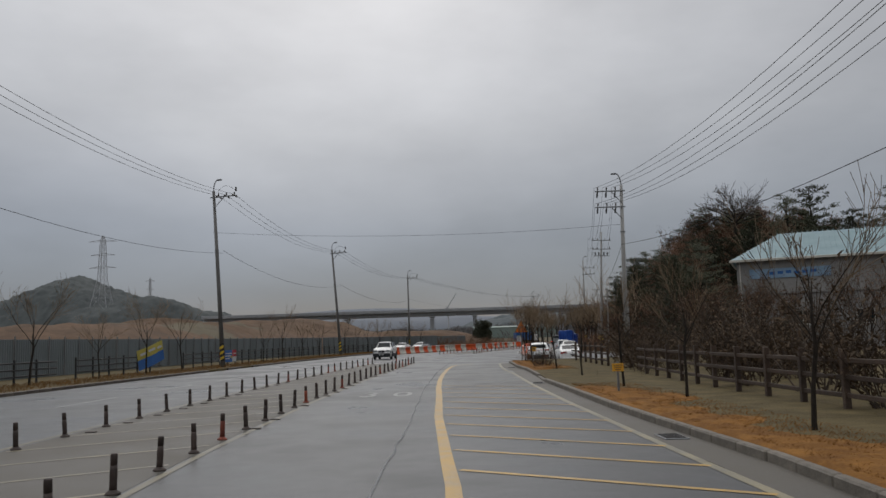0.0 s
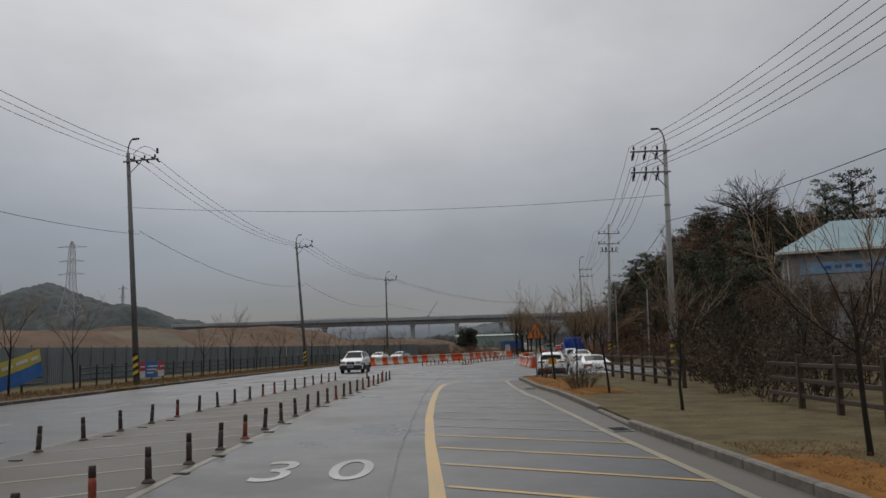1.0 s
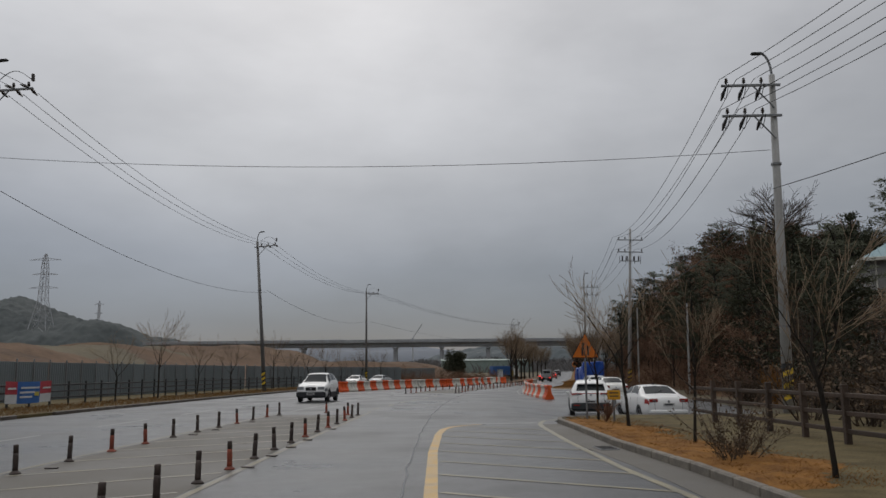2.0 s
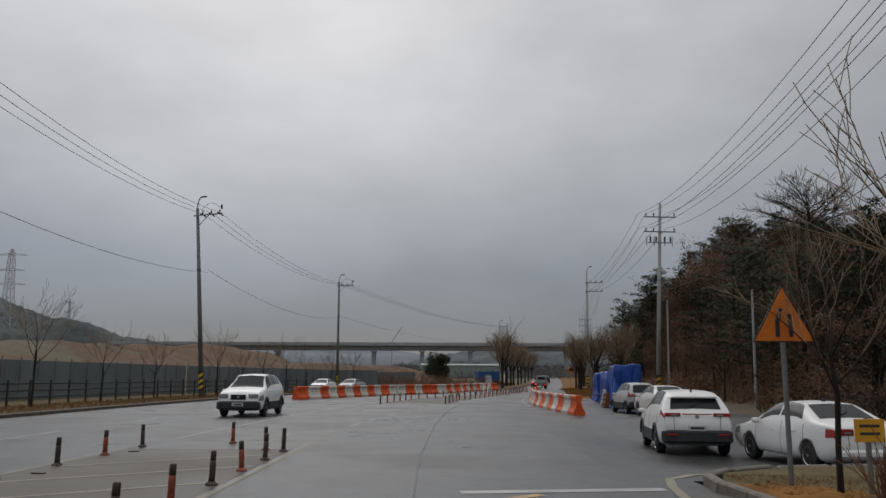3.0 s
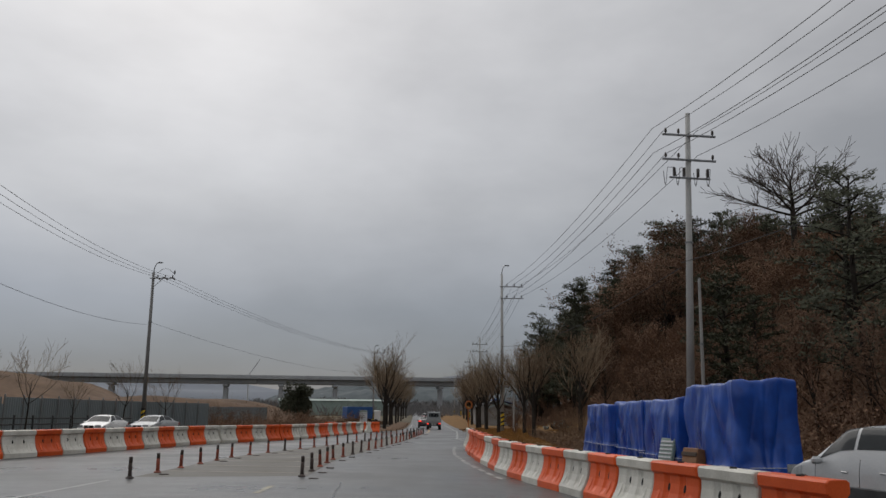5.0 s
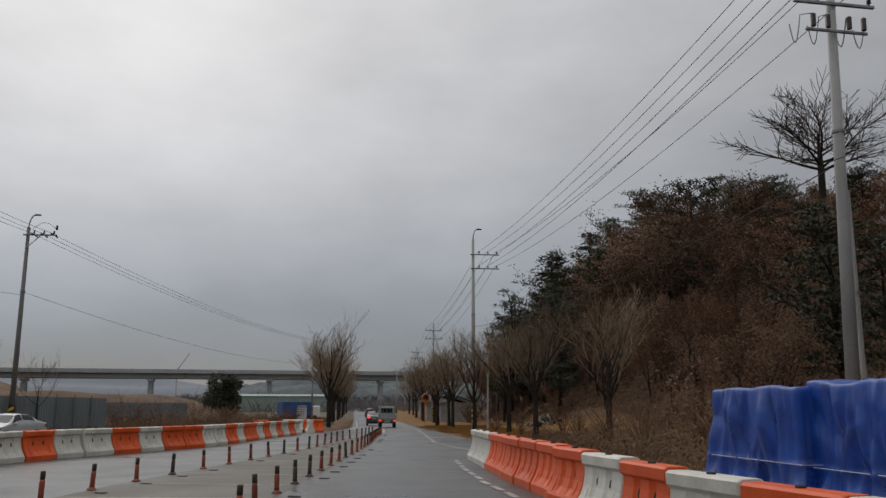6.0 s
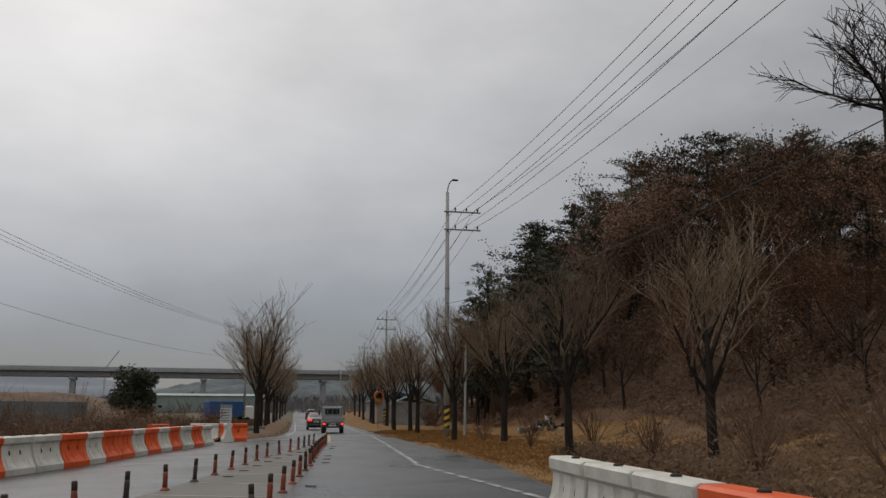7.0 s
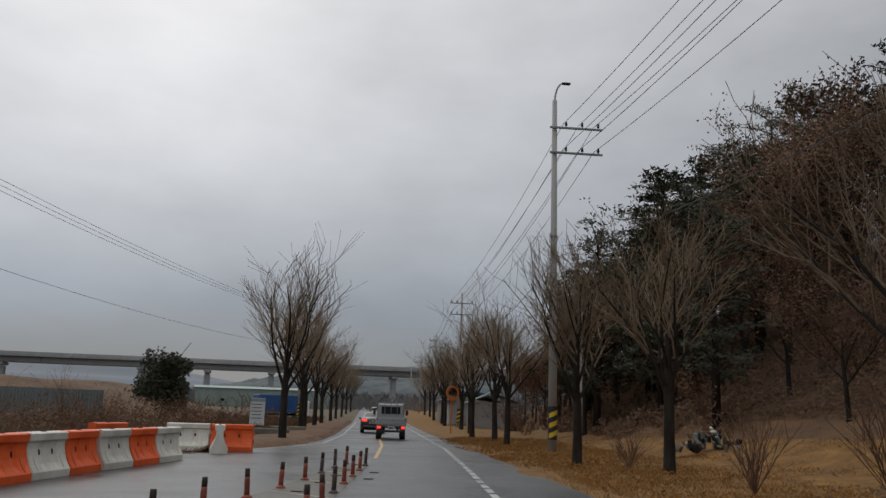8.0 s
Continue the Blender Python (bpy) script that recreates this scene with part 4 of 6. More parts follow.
def spot(x, y, scale=1.0, turn=0.0, z=None):
    return pose(x, y, ground_z(x, y) - 0.03 if z is None else z, 0, 0, turn) @ Matrix.Scale(scale, 4)


def plant(stock, i, x, y, scale, turn, z=None):
    ob = stock.place(i, Matrix())
    ob.matrix_basis = spot(x, y, scale, turn, z)
    return ob


rng = random.Random(8)
copse = Stock([lambda s=s: bare_tree("woodland_tree", s, 9.0, 2.2, 0.15, 6, 0.55, 0.05, "dark leafless tree before the house", "bare trees by the house", "twig_dark", 0.65, 2, 0.013, 900) for s in (36, 37)])
# row on the right-hand roadside
for i, (x, y, s) in enumerate(((16.6, 126.2, 0.74), (15.3, 132.2, 0.72), (17.9, 144.3, 0.8), (16.4, 147.4, 0.74), (18.4, 161.0, 0.74), (19.9, 168.0, 0.8), (20.2, 174.0, 0.82), (22.6, 183.5, 0.85), (25.4, 197, 0.9),
                               (27.6, 213, 1.0), (30.3, 226, 0.95), (33, 243, 1.0), (36.5, 262, 0.95), (40, 283, 1.0))):
    plant(roadside, i, x, y, s, 67 * i)
# row on the left-hand roadside
for i, (x, y, s) in enumerate(((7.85, 162.6, 0.92), (9.6, 178.0, 0.9), (10.1, 183.0, 0.95), (11.6, 193.0, 0.95), (13.2, 205, 0.95), (15.4, 219, 0.95), (17.4, 233, 0.9), (20.2, 252, 0.9), (23.6, 276, 0.9), (27.5, 302, 0.9))):
    plant(roadside, i + 1, x, y, s, 40 + 81 * i)
# young trees by the left kerb and on the right verge
for i, (x, y) in enumerate(((-21.2, 33.0), (-21.0, 40.0), (-20.9, 46.9), (-20.8, 53.0), (-20.9, 59.3), (-20.8, 79.7), (-20.6, 86.0), (-20.3, 93.2), (-19.9, 100.8), (-18.8, 112), (-18.0, 117), (-17.2, 122), (-16.2, 127), (-15.0, 132), (-13.4, 139), (-11.5, 146))):
    plant(young, i, x, y, 1.0 + 0.17 * math.sin(i * 2.3), 53 * i, 0.1)
for i, (x, y, s) in enumerate(((7.6, 14.8, 0.85), (7.25, 22.4, 0.8), (6.4, 27.5, 0.8), (5.9, 35.8, 0.75), (5.35, 43.3, 0.8), (5.0, 49.2, 0.7), (4.55, 54.1, 0.95), (4.2, 57.0, 0.8))):
    plant(young, i + 1, x, y, s, 31 * i, 0.12)
# the wooded slope
spots = []
tries = 0
while len(spots) < 235 and tries < 8000:
    tries += 1
    y = rng.uniform(66, 235)
    x = line_at(HILL_FOOT, y) + rng.uniform(2.5 if 118 < y < 160 else 1.0, 40)
    if (22 < x < 62 and y < 100) or clearing(x, y) or any((x - a) ** 2 + (y - b) ** 2 < 5.0 for a, b in spots):
        continue
    spots.append((x, y))
for i, (x, y) in enumerate(spots):
    d = x - line_at(HILL_FOOT, y)
    tall = (0.8 + 0.36 * smooth01((d - 3) / 14)) * (0.66 + 0.46 * smooth01((y - 148) / 18))
    if d > 4 and rng.random() < (0.16 if 95 < y < 152 and d < 26 else 0.42):
        plant(pines, i, x, y, tall * rng.uniform(0.85, 1.1), rng.uniform(0, 360))
    else:
        plant(woodland, i, x, y, tall * rng.uniform(0.85, 1.15), rng.uniform(0, 360))
for i, (x, y, s) in enumerate(((26.0, 155, 1.05), (32.5, 173, 1.3), (41.5, 159.5, 1.1), (29, 162, 1.2), (22.5, 118, 0.95), (20.5, 104, 0.9), (26.5, 169, 1.25), (28.5, 175, 1.3), (30.5, 168.5, 1.3), (34.5, 164, 1.15),
                               (31, 180, 1.2), (35, 176, 1.3), (19, 84, 0.85), (21, 90, 0.9), (18.5, 97, 0.8))):
    plant(pines, i, x, y, s, 70 * i)
for i, (x, y, s) in enumerate(((22.0, 70.0, 0.5), (25.0, 74.5, 0.5), (20.5, 76, 0.6), (29, 77, 0.42), (18.5, 69, 0.72), (33, 78, 0.4), (18.2, 73, 0.85), (20.6, 75, 0.88), (22.2, 78.5, 0.9), (16.6, 68, 0.62), (19.6, 79, 0.95))):
    plant(pines, i, x, y, s, 50 * i)
for i, (x, y, s) in enumerate(((15.5, 58, 0.5), (17.5, 63, 0.55), (20, 61, 0.5), (14.5, 50, 0.45), (17, 46, 0.5), (24, 66, 0.5), (19, 53, 0.5), (14, 41, 0.4), (17, 35, 0.45), (22, 45, 0.55), (21, 72, 0.62), (24.5, 71, 0.6), (18.5, 75, 0.62), (28, 74, 0.55), (31.5, 75.5, 0.5), (23, 77, 0.66), (16.5, 70, 0.5), (20, 80, 0.7), (22.5, 84, 0.75), (36, 74, 0.5))):
    plant(copse, i, x, y, s, 77 * i)
# trees behind the house
for i in range(26):
    x, y = 24 + 1.7 * i + rng.uniform(-1, 1), 99 + rng.uniform(0, 14)
    plant(pines, i, x, y, rng.uniform(0.9, 1.25), 45 * i)
# a wide leafless tree standing out above the slope
plant(Stock([lambda: bare_tree("spreading_tree", 77, 9.6, 4.9, 0.2, 15, 0.75, 0.0, "tall leafless tree spreading above the dark wood", "", "twig_dark", 2.0, 2, 0.014, 0, 2)]), 0, 44.5, 144.5, 1.5, 20)


def leaf_mass(seed, rx, rz, count, size):
    """Many small leaves on an uneven round mass, with gaps."""
    rng = random.Random(seed)
    shape = Shape()
    lobes = [(Vector((rng.uniform(-0.6, 0.6) * rx, rng.uniform(-0.6, 0.6) * rx, rng.uniform(0.2, 0.85) * rz)), rng.uniform(0.3, 0.5) * rx) for _ in range(16)]
    for _ in range(count):
        c, r = rng.choice(lobes)
        d = Vector((rng.gauss(0, 1), rng.gauss(0, 1), rng.gauss(0, 0.8))).normalized()
        p = c + d * r * rng.uniform(0.55, 1.12)
        u = Vector((rng.gauss(0, 1), rng.gauss(0, 1), rng.gauss(0, 1))).normalized() * size * rng.uniform(0.6, 1.3)
        v = u.orthogonal().normalized() * size * 0.5
        shape.add([p - v, p + v, p + u], [(0, 1, 2)])
    return shape


ob = thing("evergreen_tree", "round dark evergreen standing alone in the field", "tree", "", pose(-1.4, 201.2, 0.35))
part("trunk", Shape().tube([(0, 0, 0), (0.1, 0, 1.6), (0, 0.1, 3.8)], [0.3, 0.22, 0.08], 8), "bark", ob)
part("crown", leaf_mass(5, 2.6, 5.3, 6000, 0.26), "needles", ob, "dense dark leaves", m=pose(0, 0, 0.5))


# ---- brush and grass ----
def blades(name, places, material, label, category):
    """Thin upright stalks, too many to count: (x, y, z, height, width, lean)."""
    shape = Shape()
    for x, y, z, h, w, lean in places:
        a, b = rng.uniform(0, 6.28), rng.uniform(0, 6.28)
        sx, sy = math.cos(a) * w, math.sin(a) * w
        lx, ly = math.cos(b) * lean * h, math.sin(b) * lean * h
        shape.add([(x - sx, y - sy, z), (x + sx, y + sy, z), (x + lx * 0.4, y + ly * 0.4, z + h * 0.6), (x + lx, y + ly, z + h)], [(0, 1, 2), (0, 2, 3)])
    ob = new(name, shape.mesh(name, material))
    return tagged(ob, label, category, kind="stuff")


def undergrowth(name, count, spot_of, material, label, size=0.09, tall=0.9):
    """Low tangled growth: countless small withered leaves and stalks in uneven clumps."""
    shape = Shape()
    made = 0
    while made < count:
        x, y = spot_of()
        clump = noise.noise(Vector((x * 0.45, y * 0.45, 6.0))) + 0.5 * noise.noise(Vector((x * 1.3, y * 1.3, 2.0)))
        if clump < -0.35 or (tall > 0.5 and clearing(x, y) and clump < 0.35):
            continue
        made += 1
        p = Vector((x, y, ground_z(x, y) + tall * rng.random() ** 1.6 * min(1.0, 0.35 + max(0.0, clump + 0.2))))
        u = Vector((rng.gauss(0, 1), rng.gauss(0, 1), rng.gauss(0, 1))).normalized() * size * rng.uniform(0.6, 1.8)
        v = u.orthogonal().normalized() * size * rng.uniform(0.2, 0.5)
        shape.add([p - v, p + v, p + u], [(0, 1, 2)])
    return tagged(new(name, shape.mesh(name, material)), label, "brush", kind="stuff")


def on_slope(d0=2.0, d1=24.0, y0=104, y1=186):
    y = rng.uniform(y0, y1)
    d = d0 + (d1 - d0) * rng.random() ** 1.25
    return line_at(HILL_FOOT, y) + d, y


undergrowth("slope_brush", 90000, on_slope, "dead_leaf", "withered brown undergrowth on the slope", 0.16, 1.0)
undergrowth("slope_scrub", 30000, lambda: on_slope(3.5, 20, 112, 176), "brush", "dead brown scrub on the slope", 0.11, 1.5)
undergrowth("verge_brush", 40000, lambda: on_slope(-4.5, 3.5, 96, 136), "brush", "low dead weeds at the foot of the slope", 0.10, 0.8)
undergrowth("bank_litter", 34000, lambda: on_slope(-7.0, 4.0, 122, 172), "litter", "fallen leaves in dry grass on the roadside bank", 0.07, 0.14)
undergrowth("field_brush", 26000, lambda: (line_at(EDGE_LEFT_FAR, 170) - rng.uniform(6, 34), rng.uniform(160, 205)), "dead_leaf", "tangled brown weeds in the field", 0.12, 2.0)
place = []
for _ in range(36000):
    y = rng.uniform(114, 172)
    x = line_at(EDGE_RIGHT_FAR, max(y, 118)) + rng.uniform(0.1, 15) * rng.random() ** 0.6
    place.append((x, y, ground_z(x, y) - 0.01, rng.uniform(0.03, 0.15), 0.005, 0.7))
blades("verge_grass", place, "dry_grass", "straw-coloured dry grass on the roadside", "grass")
place = []
for _ in range(26000):
    y = rng.uniform(9, 59)
    x = line_at(RIGHT_KERB, y) + 0.3 + 2.2 * rng.random() ** 1.5
    if not 29 < y < 42:
        place.append((x, y, 0.16 if x - line_at(RIGHT_KERB, y) < 1.8 else 0.125, rng.uniform(0.015, 0.05), 0.005, 1.2))
blades("kerb_litter", place, "litter", "orange-brown pine straw along the kerb", "leaf litter")
place = []
for _ in range(16000):
    y = rng.uniform(9, 60)
    x = line_at(RIGHT_KERB, y) + 1.0 + 4.5 * rng.random()
    place.append((x, y, 0.12, rng.uniform(0.01, 0.035), 0.003, 0.8))
blades("verge_turf", place, "verge", "short trodden winter turf", "grass")
place = []
for _ in range(22000):
    y = rng.uniform(20, 135)
    x = line_at(LEFT_KERB, y) - 0.2 - rng.uniform(0, 4.0)
    place.append((x, y, 0.11, rng.uniform(0.03, 0.2), 0.008, 0.8))
blades("west_grass", place, "dry_grass", "dry grass along the black railing", "grass")
place = []
for _ in range(22000):
    y = rng.uniform(150, 232)
    x = line_at(EDGE_LEFT_FAR, y) - 0.3 - rng.uniform(0, 30) * rng.random()
    tall = 0.35 if x > line_at(EDGE_LEFT_FAR, y) - 4 else 1.0
    place.append((x, y, ground_z(x, y), rng.uniform(0.08, 0.75) * tall, 0.009, 0.6))
rows = []
for y in np.arange(152.5, 232, 1.0):
    x = line_at(EDGE_LEFT_FAR, y)
    w = 3.4 * smooth01((y - 152) / 6) + 0.6 * noise.noise(Vector((y * 0.4, 3, 0)))
    rows.append([(x - 0.15 + 0.2 * noise.noise(Vector((y * 0.9, 8, 0))), y, -0.02 + rise(y))] + [(x - 0.4 - w * k, y, 0.10 + rise(y) + 0.1 * math.sin(3.0 * k) + 0.05 * noise.noise(Vector((x + k * 4, y, 2)))) for k in (0, 0.3, 0.6, 1.0)] + [(x - 1.0 - w, y, -0.08 + rise(y))])
structure("verge_far", Shape().sheet(rows), "slope_litter", "bank of brown leaf litter round the roadside trees", True, "verge")
for x, y, w, h, r in ((5.4, 161.5, 2.2, 0.45, 4), (7.2, 169.5, 2.6, 0.4, -6), (8.6, 176, 2.4, 0.4, 8)):
    block = new("concrete_block", Shape().box((0, 0, h / 2), (w, 0.4, h), 0.04).mesh("concrete_block", "kerb"))
    block.matrix_basis = pose(x, y, 0.02, 0, 0, r)
    tagged(block, "pale concrete block lying in the litter", "concrete block", "concrete blocks in the litter")
blades("west_weeds", place, "brush", "dead brown weeds in the field", "brush")


def brush_clump(seed, label, stem="twig_red", leaves="dead_leaf"):
    """A dense leafless bush: many thin forking stems and a few withered leaves."""
    rng2 = random.Random(seed)
    shape, leaf = Shape(), Shape()
    for _ in range(12):
        a, t = rng2.uniform(0, 6.28), rng2.uniform(0.1, 1.0)
        root = Vector((math.cos(a), math.sin(a), 0)) * rng2.uniform(0, 0.5)
        d = Vector((math.cos(a) * t, math.sin(a) * t, 1)).normalized()
        grow(shape, shape, root, d, rng2.uniform(0.7, 1.9), 0.016, 1, rng2, 0.7, 0.0, 0.006)
    for _ in range(520):
        p = Vector(rng2.choice(shape.v)) + Vector((rng2.gauss(0, 0.06), rng2.gauss(0, 0.06), rng2.gauss(0, 0.06)))
        u = Vector((rng2.gauss(0, 1), rng2.gauss(0, 1), rng2.gauss(0, 1))).normalized() * rng2.uniform(0.05, 0.12)
        v = u.orthogonal().normalized() * 0.03
        leaf.add([p - v, p + v, p + u], [(0, 1, 2)])
    ob = thing("bush", label, "bush", "leafless bushes")
    part("stem_tangle", shape, stem, ob)
    part("withered_leaves", leaf, leaves, ob, "withered brown leaves", kind="stuff")
    return ob


thicket = Stock([lambda k=k: brush_clump(k, "dark tangled bush behind the timber fence", "twig_dark", "leaf_dark") for k in (66, 67, 68)])
bushes = Stock([lambda k=k: brush_clump(k, "tangled leafless brown bush with withered leaves") for k in (61, 62, 63)])
for i in range(120):
    y = rng.uniform(80, 195)
    if 115 < y < 172:
        x = line_at(HILL_FOOT, y) + rng.uniform(3.5, 24.0)
    else:
        x = line_at(HILL_FOOT, y) + rng.uniform(-1.5, 14.0)
    if not clearing(x, y) or i % 5 == 0:
        plant(bushes, i, x, y, rng.uniform(0.8, 2.0), rng.uniform(0, 360))
for i in range(84):
    y = rng.uniform(17, 60) if i < 56 else rng.uniform(62, 82)
    x = (9.9 + max(0, (24 - y) * 0.08) + rng.uniform(0, 6.0)) if i < 56 else rng.uniform(15.5, 25)
    plant(thicket, i, x, y, rng.uniform(0.9, 1.6) if i < 56 else rng.uniform(1.0, 1.7), rng.uniform(0, 360), 0.1 if i < 56 else None)
for i in range(26):
    y = rng.uniform(163, 215)
    x = line_at(EDGE_LEFT_FAR, y) - rng.uniform(5, 24)
    plant(bushes, i, x, y, rng.uniform(0.6, 1.3), rng.uniform(0, 360))


for i, (x, y, k) in enumerate(((8.6, 37.5, 0.9), (8.9, 39.4, 1.1), (8.5, 41.2, 1.0), (9.3, 42.4, 1.2), (4.7, 45.6, 0.62), (4.95, 46.2, 0.5), (4.45, 45.2, 0.42))):
    plant(thicket, i, x, y, k, 80 * i, 0.14)


def shrub(seed, h, stems, label, m, material="brush"):
    rng2 = random.Random(seed)
    shape = Shape()
    for _ in range(stems):
        a, t = rng2.uniform(0, 6.28), rng2.uniform(0.1, 0.75)
        d = Vector((math.cos(a) * t, math.sin(a) * t, 1)).normalized()
        grow(shape, shape, Vector((0, 0, 0)), d, h * rng2.uniform(0.5, 1), 0.014, 1, rng2, 0.6, 0.02, 0.006)
    ob = thing("shrub", label, "shrub", "", m)
    part("tangle", shape, material, ob)
    return ob


shrub(6, 0.7, 22, "low leafless shrub beside a young tree", pose(4.3, 56.2, 0.15), "twig_red")
shrub(7, 1.7, 40, "orange-brown dry bush at the foot of a utility pole", pose(14.8, 70.5, -0.05), "litter")
for i, (x, y, h) in enumerate(((15.9, 128, 1.7), (16.7, 138.5, 1.6), (14.2, 121.5, 1.9), (18.8, 137, 2.2), (13.4, 117, 2.0), (17.5, 146, 1.1), (-3.5, 171, 3.4), (-6, 166, 3.0), (2.5, 176, 2.4), (-1, 180, 2.2), (-9.5, 168, 3.4))):
    shrub(50 + i, h, 20, "tangled leafless brush on the roadside bank", pose(x, y, ground_z(x, y)), "twig_red" if i % 2 else "brush")

# ---- west side: steel hoarding, railing, banners ----
HOARDING = [(-25.5, -20), (-27.2, 30), (-27.6, 62), (-27.4, 84), (-26.2, 102), (-24.0, 118), (-20.5, 134), (-16, 148), (-10, 160)]
panel_rows = []
for k in range(33):
    u = -0.98 + 1.96 * k / 32
    d = 0.035 if (k // 2) % 2 else -0.035
    panel_rows.append([(u, d, 0.0), (u, d, 2.55)])
panel_mesh = Shape().sheet(panel_rows).mesh("panel", "steel_wall")
wall_w = thing("hoarding", "blue-grey corrugated steel hoarding round a field", "hoarding", kind="structure")
hoard_post = Shape().box((0, 0, 1.35), (0.07, 0.07, 2.8), 0.005).mesh("post", "galv")
for x, y, h in along(HOARDING, 1.97):
    c, s = math.cos(radians(h)), math.sin(radians(h))
    part("panel", panel_mesh, "steel_wall", wall_w, m=pose(x + 0.98 * c, y + 0.98 * s, 0.02, 0, 0, h))
    part("post", hoard_post, "galv", wall_w, m=pose(x + 0.12 * s, y - 0.12 * c, 0, 0, 0, h))

for x, y, h in along([(-34.0, 174.0), (-11.9, 190.5), (-5.6, 195.2)], 1.97):
    c, s = math.cos(radians(h)), math.sin(radians(h))
    part("panel", panel_mesh, "steel_wall", wall_w, m=pose(x + 0.98 * c, y + 0.98 * s, ground_z(x, y) + 0.05, 0, 0, h))

RAIL = [(-21.6, 20), (-21.7, 45), (-21.7, 62), (-21.5, 84), (-20.9, 100), (-18.9, 115), (-16.4, 128), (-13.2, 139)]
rail_fence = thing("railing", "black metal roadside railing with three bars", "railing")
f_post = Shape().box((0, 0, 0.62), (0.09, 0.09, 1.26), 0.01).box((0, 0, 1.27), (0.11, 0.11, 0.05), 0.012).mesh("post", "black_metal")
f_bar = Shape().box((0.98, 0, 0), (1.96, 0.06, 0.085), 0.01).mesh("bar", "black_metal")
for x, y, h in along(RAIL, 1.98):
    if 42 < y < 45.5 or 56 < y < 60:
        continue
    part("post", f_post, "black_metal", rail_fence, m=pose(x, y, 0.1, 0, 0, h))
    for z in (0.45, 0.78, 1.12):
        part("bar", f_bar, "black_metal", rail_fence, m=pose(x, y, z + 0.1, 0, 0, h))


def banner(x, y, z, w, h, turn, fields, label, lean=0.0):
    """A cloth banner: coloured fields (from, to, low, high, material) and bars for its writing."""
    ob = thing("banner", label, "banner", "", pose(x, y, z, 0, lean, turn))
    for a, b, low, high, material in fields:
        rows = [[(w * u, 0.03 * math.sin(9 * u), h * (low + (high - low) * t) - 0.04 * math.sin(math.pi * u)) for t in (0, 0.5, 1)] for u in np.linspace(a, b, 9)]
        back = [[(px, py + 0.012, pz) for px, py, pz in row] for row in rows]
        s = Shape().sheet(rows).sheet([list(reversed(r)) for r in back])
        part("field", s, material, ob)
    return ob


b1 = banner(-21.45, 69.0, 0.4, 4.0, 1.05, 88, ((0, 0.25, 0.42, 1, "banner_red"), (0, 0.25, 0, 0.41, "banner_white"), (0.25, 0.74, 0, 1, "banner_blue"), (0.74, 1, 0.42, 1, "banner_red"), (0.74, 1, 0, 0.41, "banner_white")),
            "red, white and blue printed banner tied to the railing")
for k, (u0, u1, z) in enumerate(((0.3, 0.7, 0.72), (0.28, 0.6, 0.5), (0.28, 0.55, 0.28), (0.03, 0.2, 0.7), (0.78, 0.96, 0.7))):
    part("writing_bar", Shape().box((4.0 * (u0 + u1) / 2, -0.045, z), (4.0 * (u1 - u0), 0.006, 0.09), 0.002), "banner_white", b1)
part("writing_bar", Shape().box((2.6, -0.045, 0.42), (0.4, 0.006, 0.2), 0.002), "banner_yellow", b1)
b2 = banner(-21.35, 53.2, 0.3, 3.0, 1.35, 80, ((0, 1, 0.5, 1, "banner_yellow"), (0, 1, 0.0, 0.52, "banner_blue")), "slipped yellow and blue banner hanging askew on the railing", -14)
for u, z, w in ((0.2, 1.0, 0.7), (0.5, 1.02, 0.8), (0.78, 0.98, 0.5)):
    part("writing_bar", Shape().box((3.2 * u, -0.05, z), (w, 0.006, 0.16), 0.002), "banner_white", b2)

# ---- timber fence on the right verge ----
FENCE = [(10.6, 5), (9.6, 18), (8.9, 25), (8.6, 33), (8.35, 42), (7.9, 51), (7.5, 57.5)]
timber = thing("timber_fence", "dark stained timber fence with square posts", "fence")
t_post = Shape().box((0, 0, 0.62), (0.13, 0.13, 1.28), 0.012).mesh("post", "wood")
t_rail = Shape().box((0.95, 0.0, 0), (1.9, 0.06, 0.1), 0.012).mesh("rail", "wood")
for x, y, h in along(FENCE, 1.9):
    if 36.2 < y < 43.3:
        continue
    part("post", t_post, "wood", timber, m=pose(x, y, 0.11, 0, rng.uniform(-1.5, 1.5), h))
    for z in (0.3, 0.66, 1.02):
        part("rail", t_rail, "wood", timber, m=pose(x, y, z + 0.11, 0, rng.uniform(-0.5, 0.5), h))


# ---- signs ----
def post_sign(name, label, x, y, turn, h, base_z=0.12, r=0.035):
    ob = thing(name, label, "road sign", "", pose(x, y, base_z, 0, 0, turn))
    part("post", Shape().tube([(0, 0, 0), (0, 0, h)], r, 10), "galv", ob)
    return ob


ob = post_sign("warning_sign", "orange triangular road-narrows warning sign on a steel post", 4.0, 58.0, 3, 2.75)
tri = [(-0.46, 2.0), (0.46, 2.0), (0.0, 2.82)]


def tri_plate(k, y0, y1):
    cx, cz = 0, 2.27
    ring = lambda yy: [(cx + (px - cx) * k, yy, cz + (pz - cz) * k) for px, pz in tri]
    return Shape().rings([ring(y0), ring(y1)])


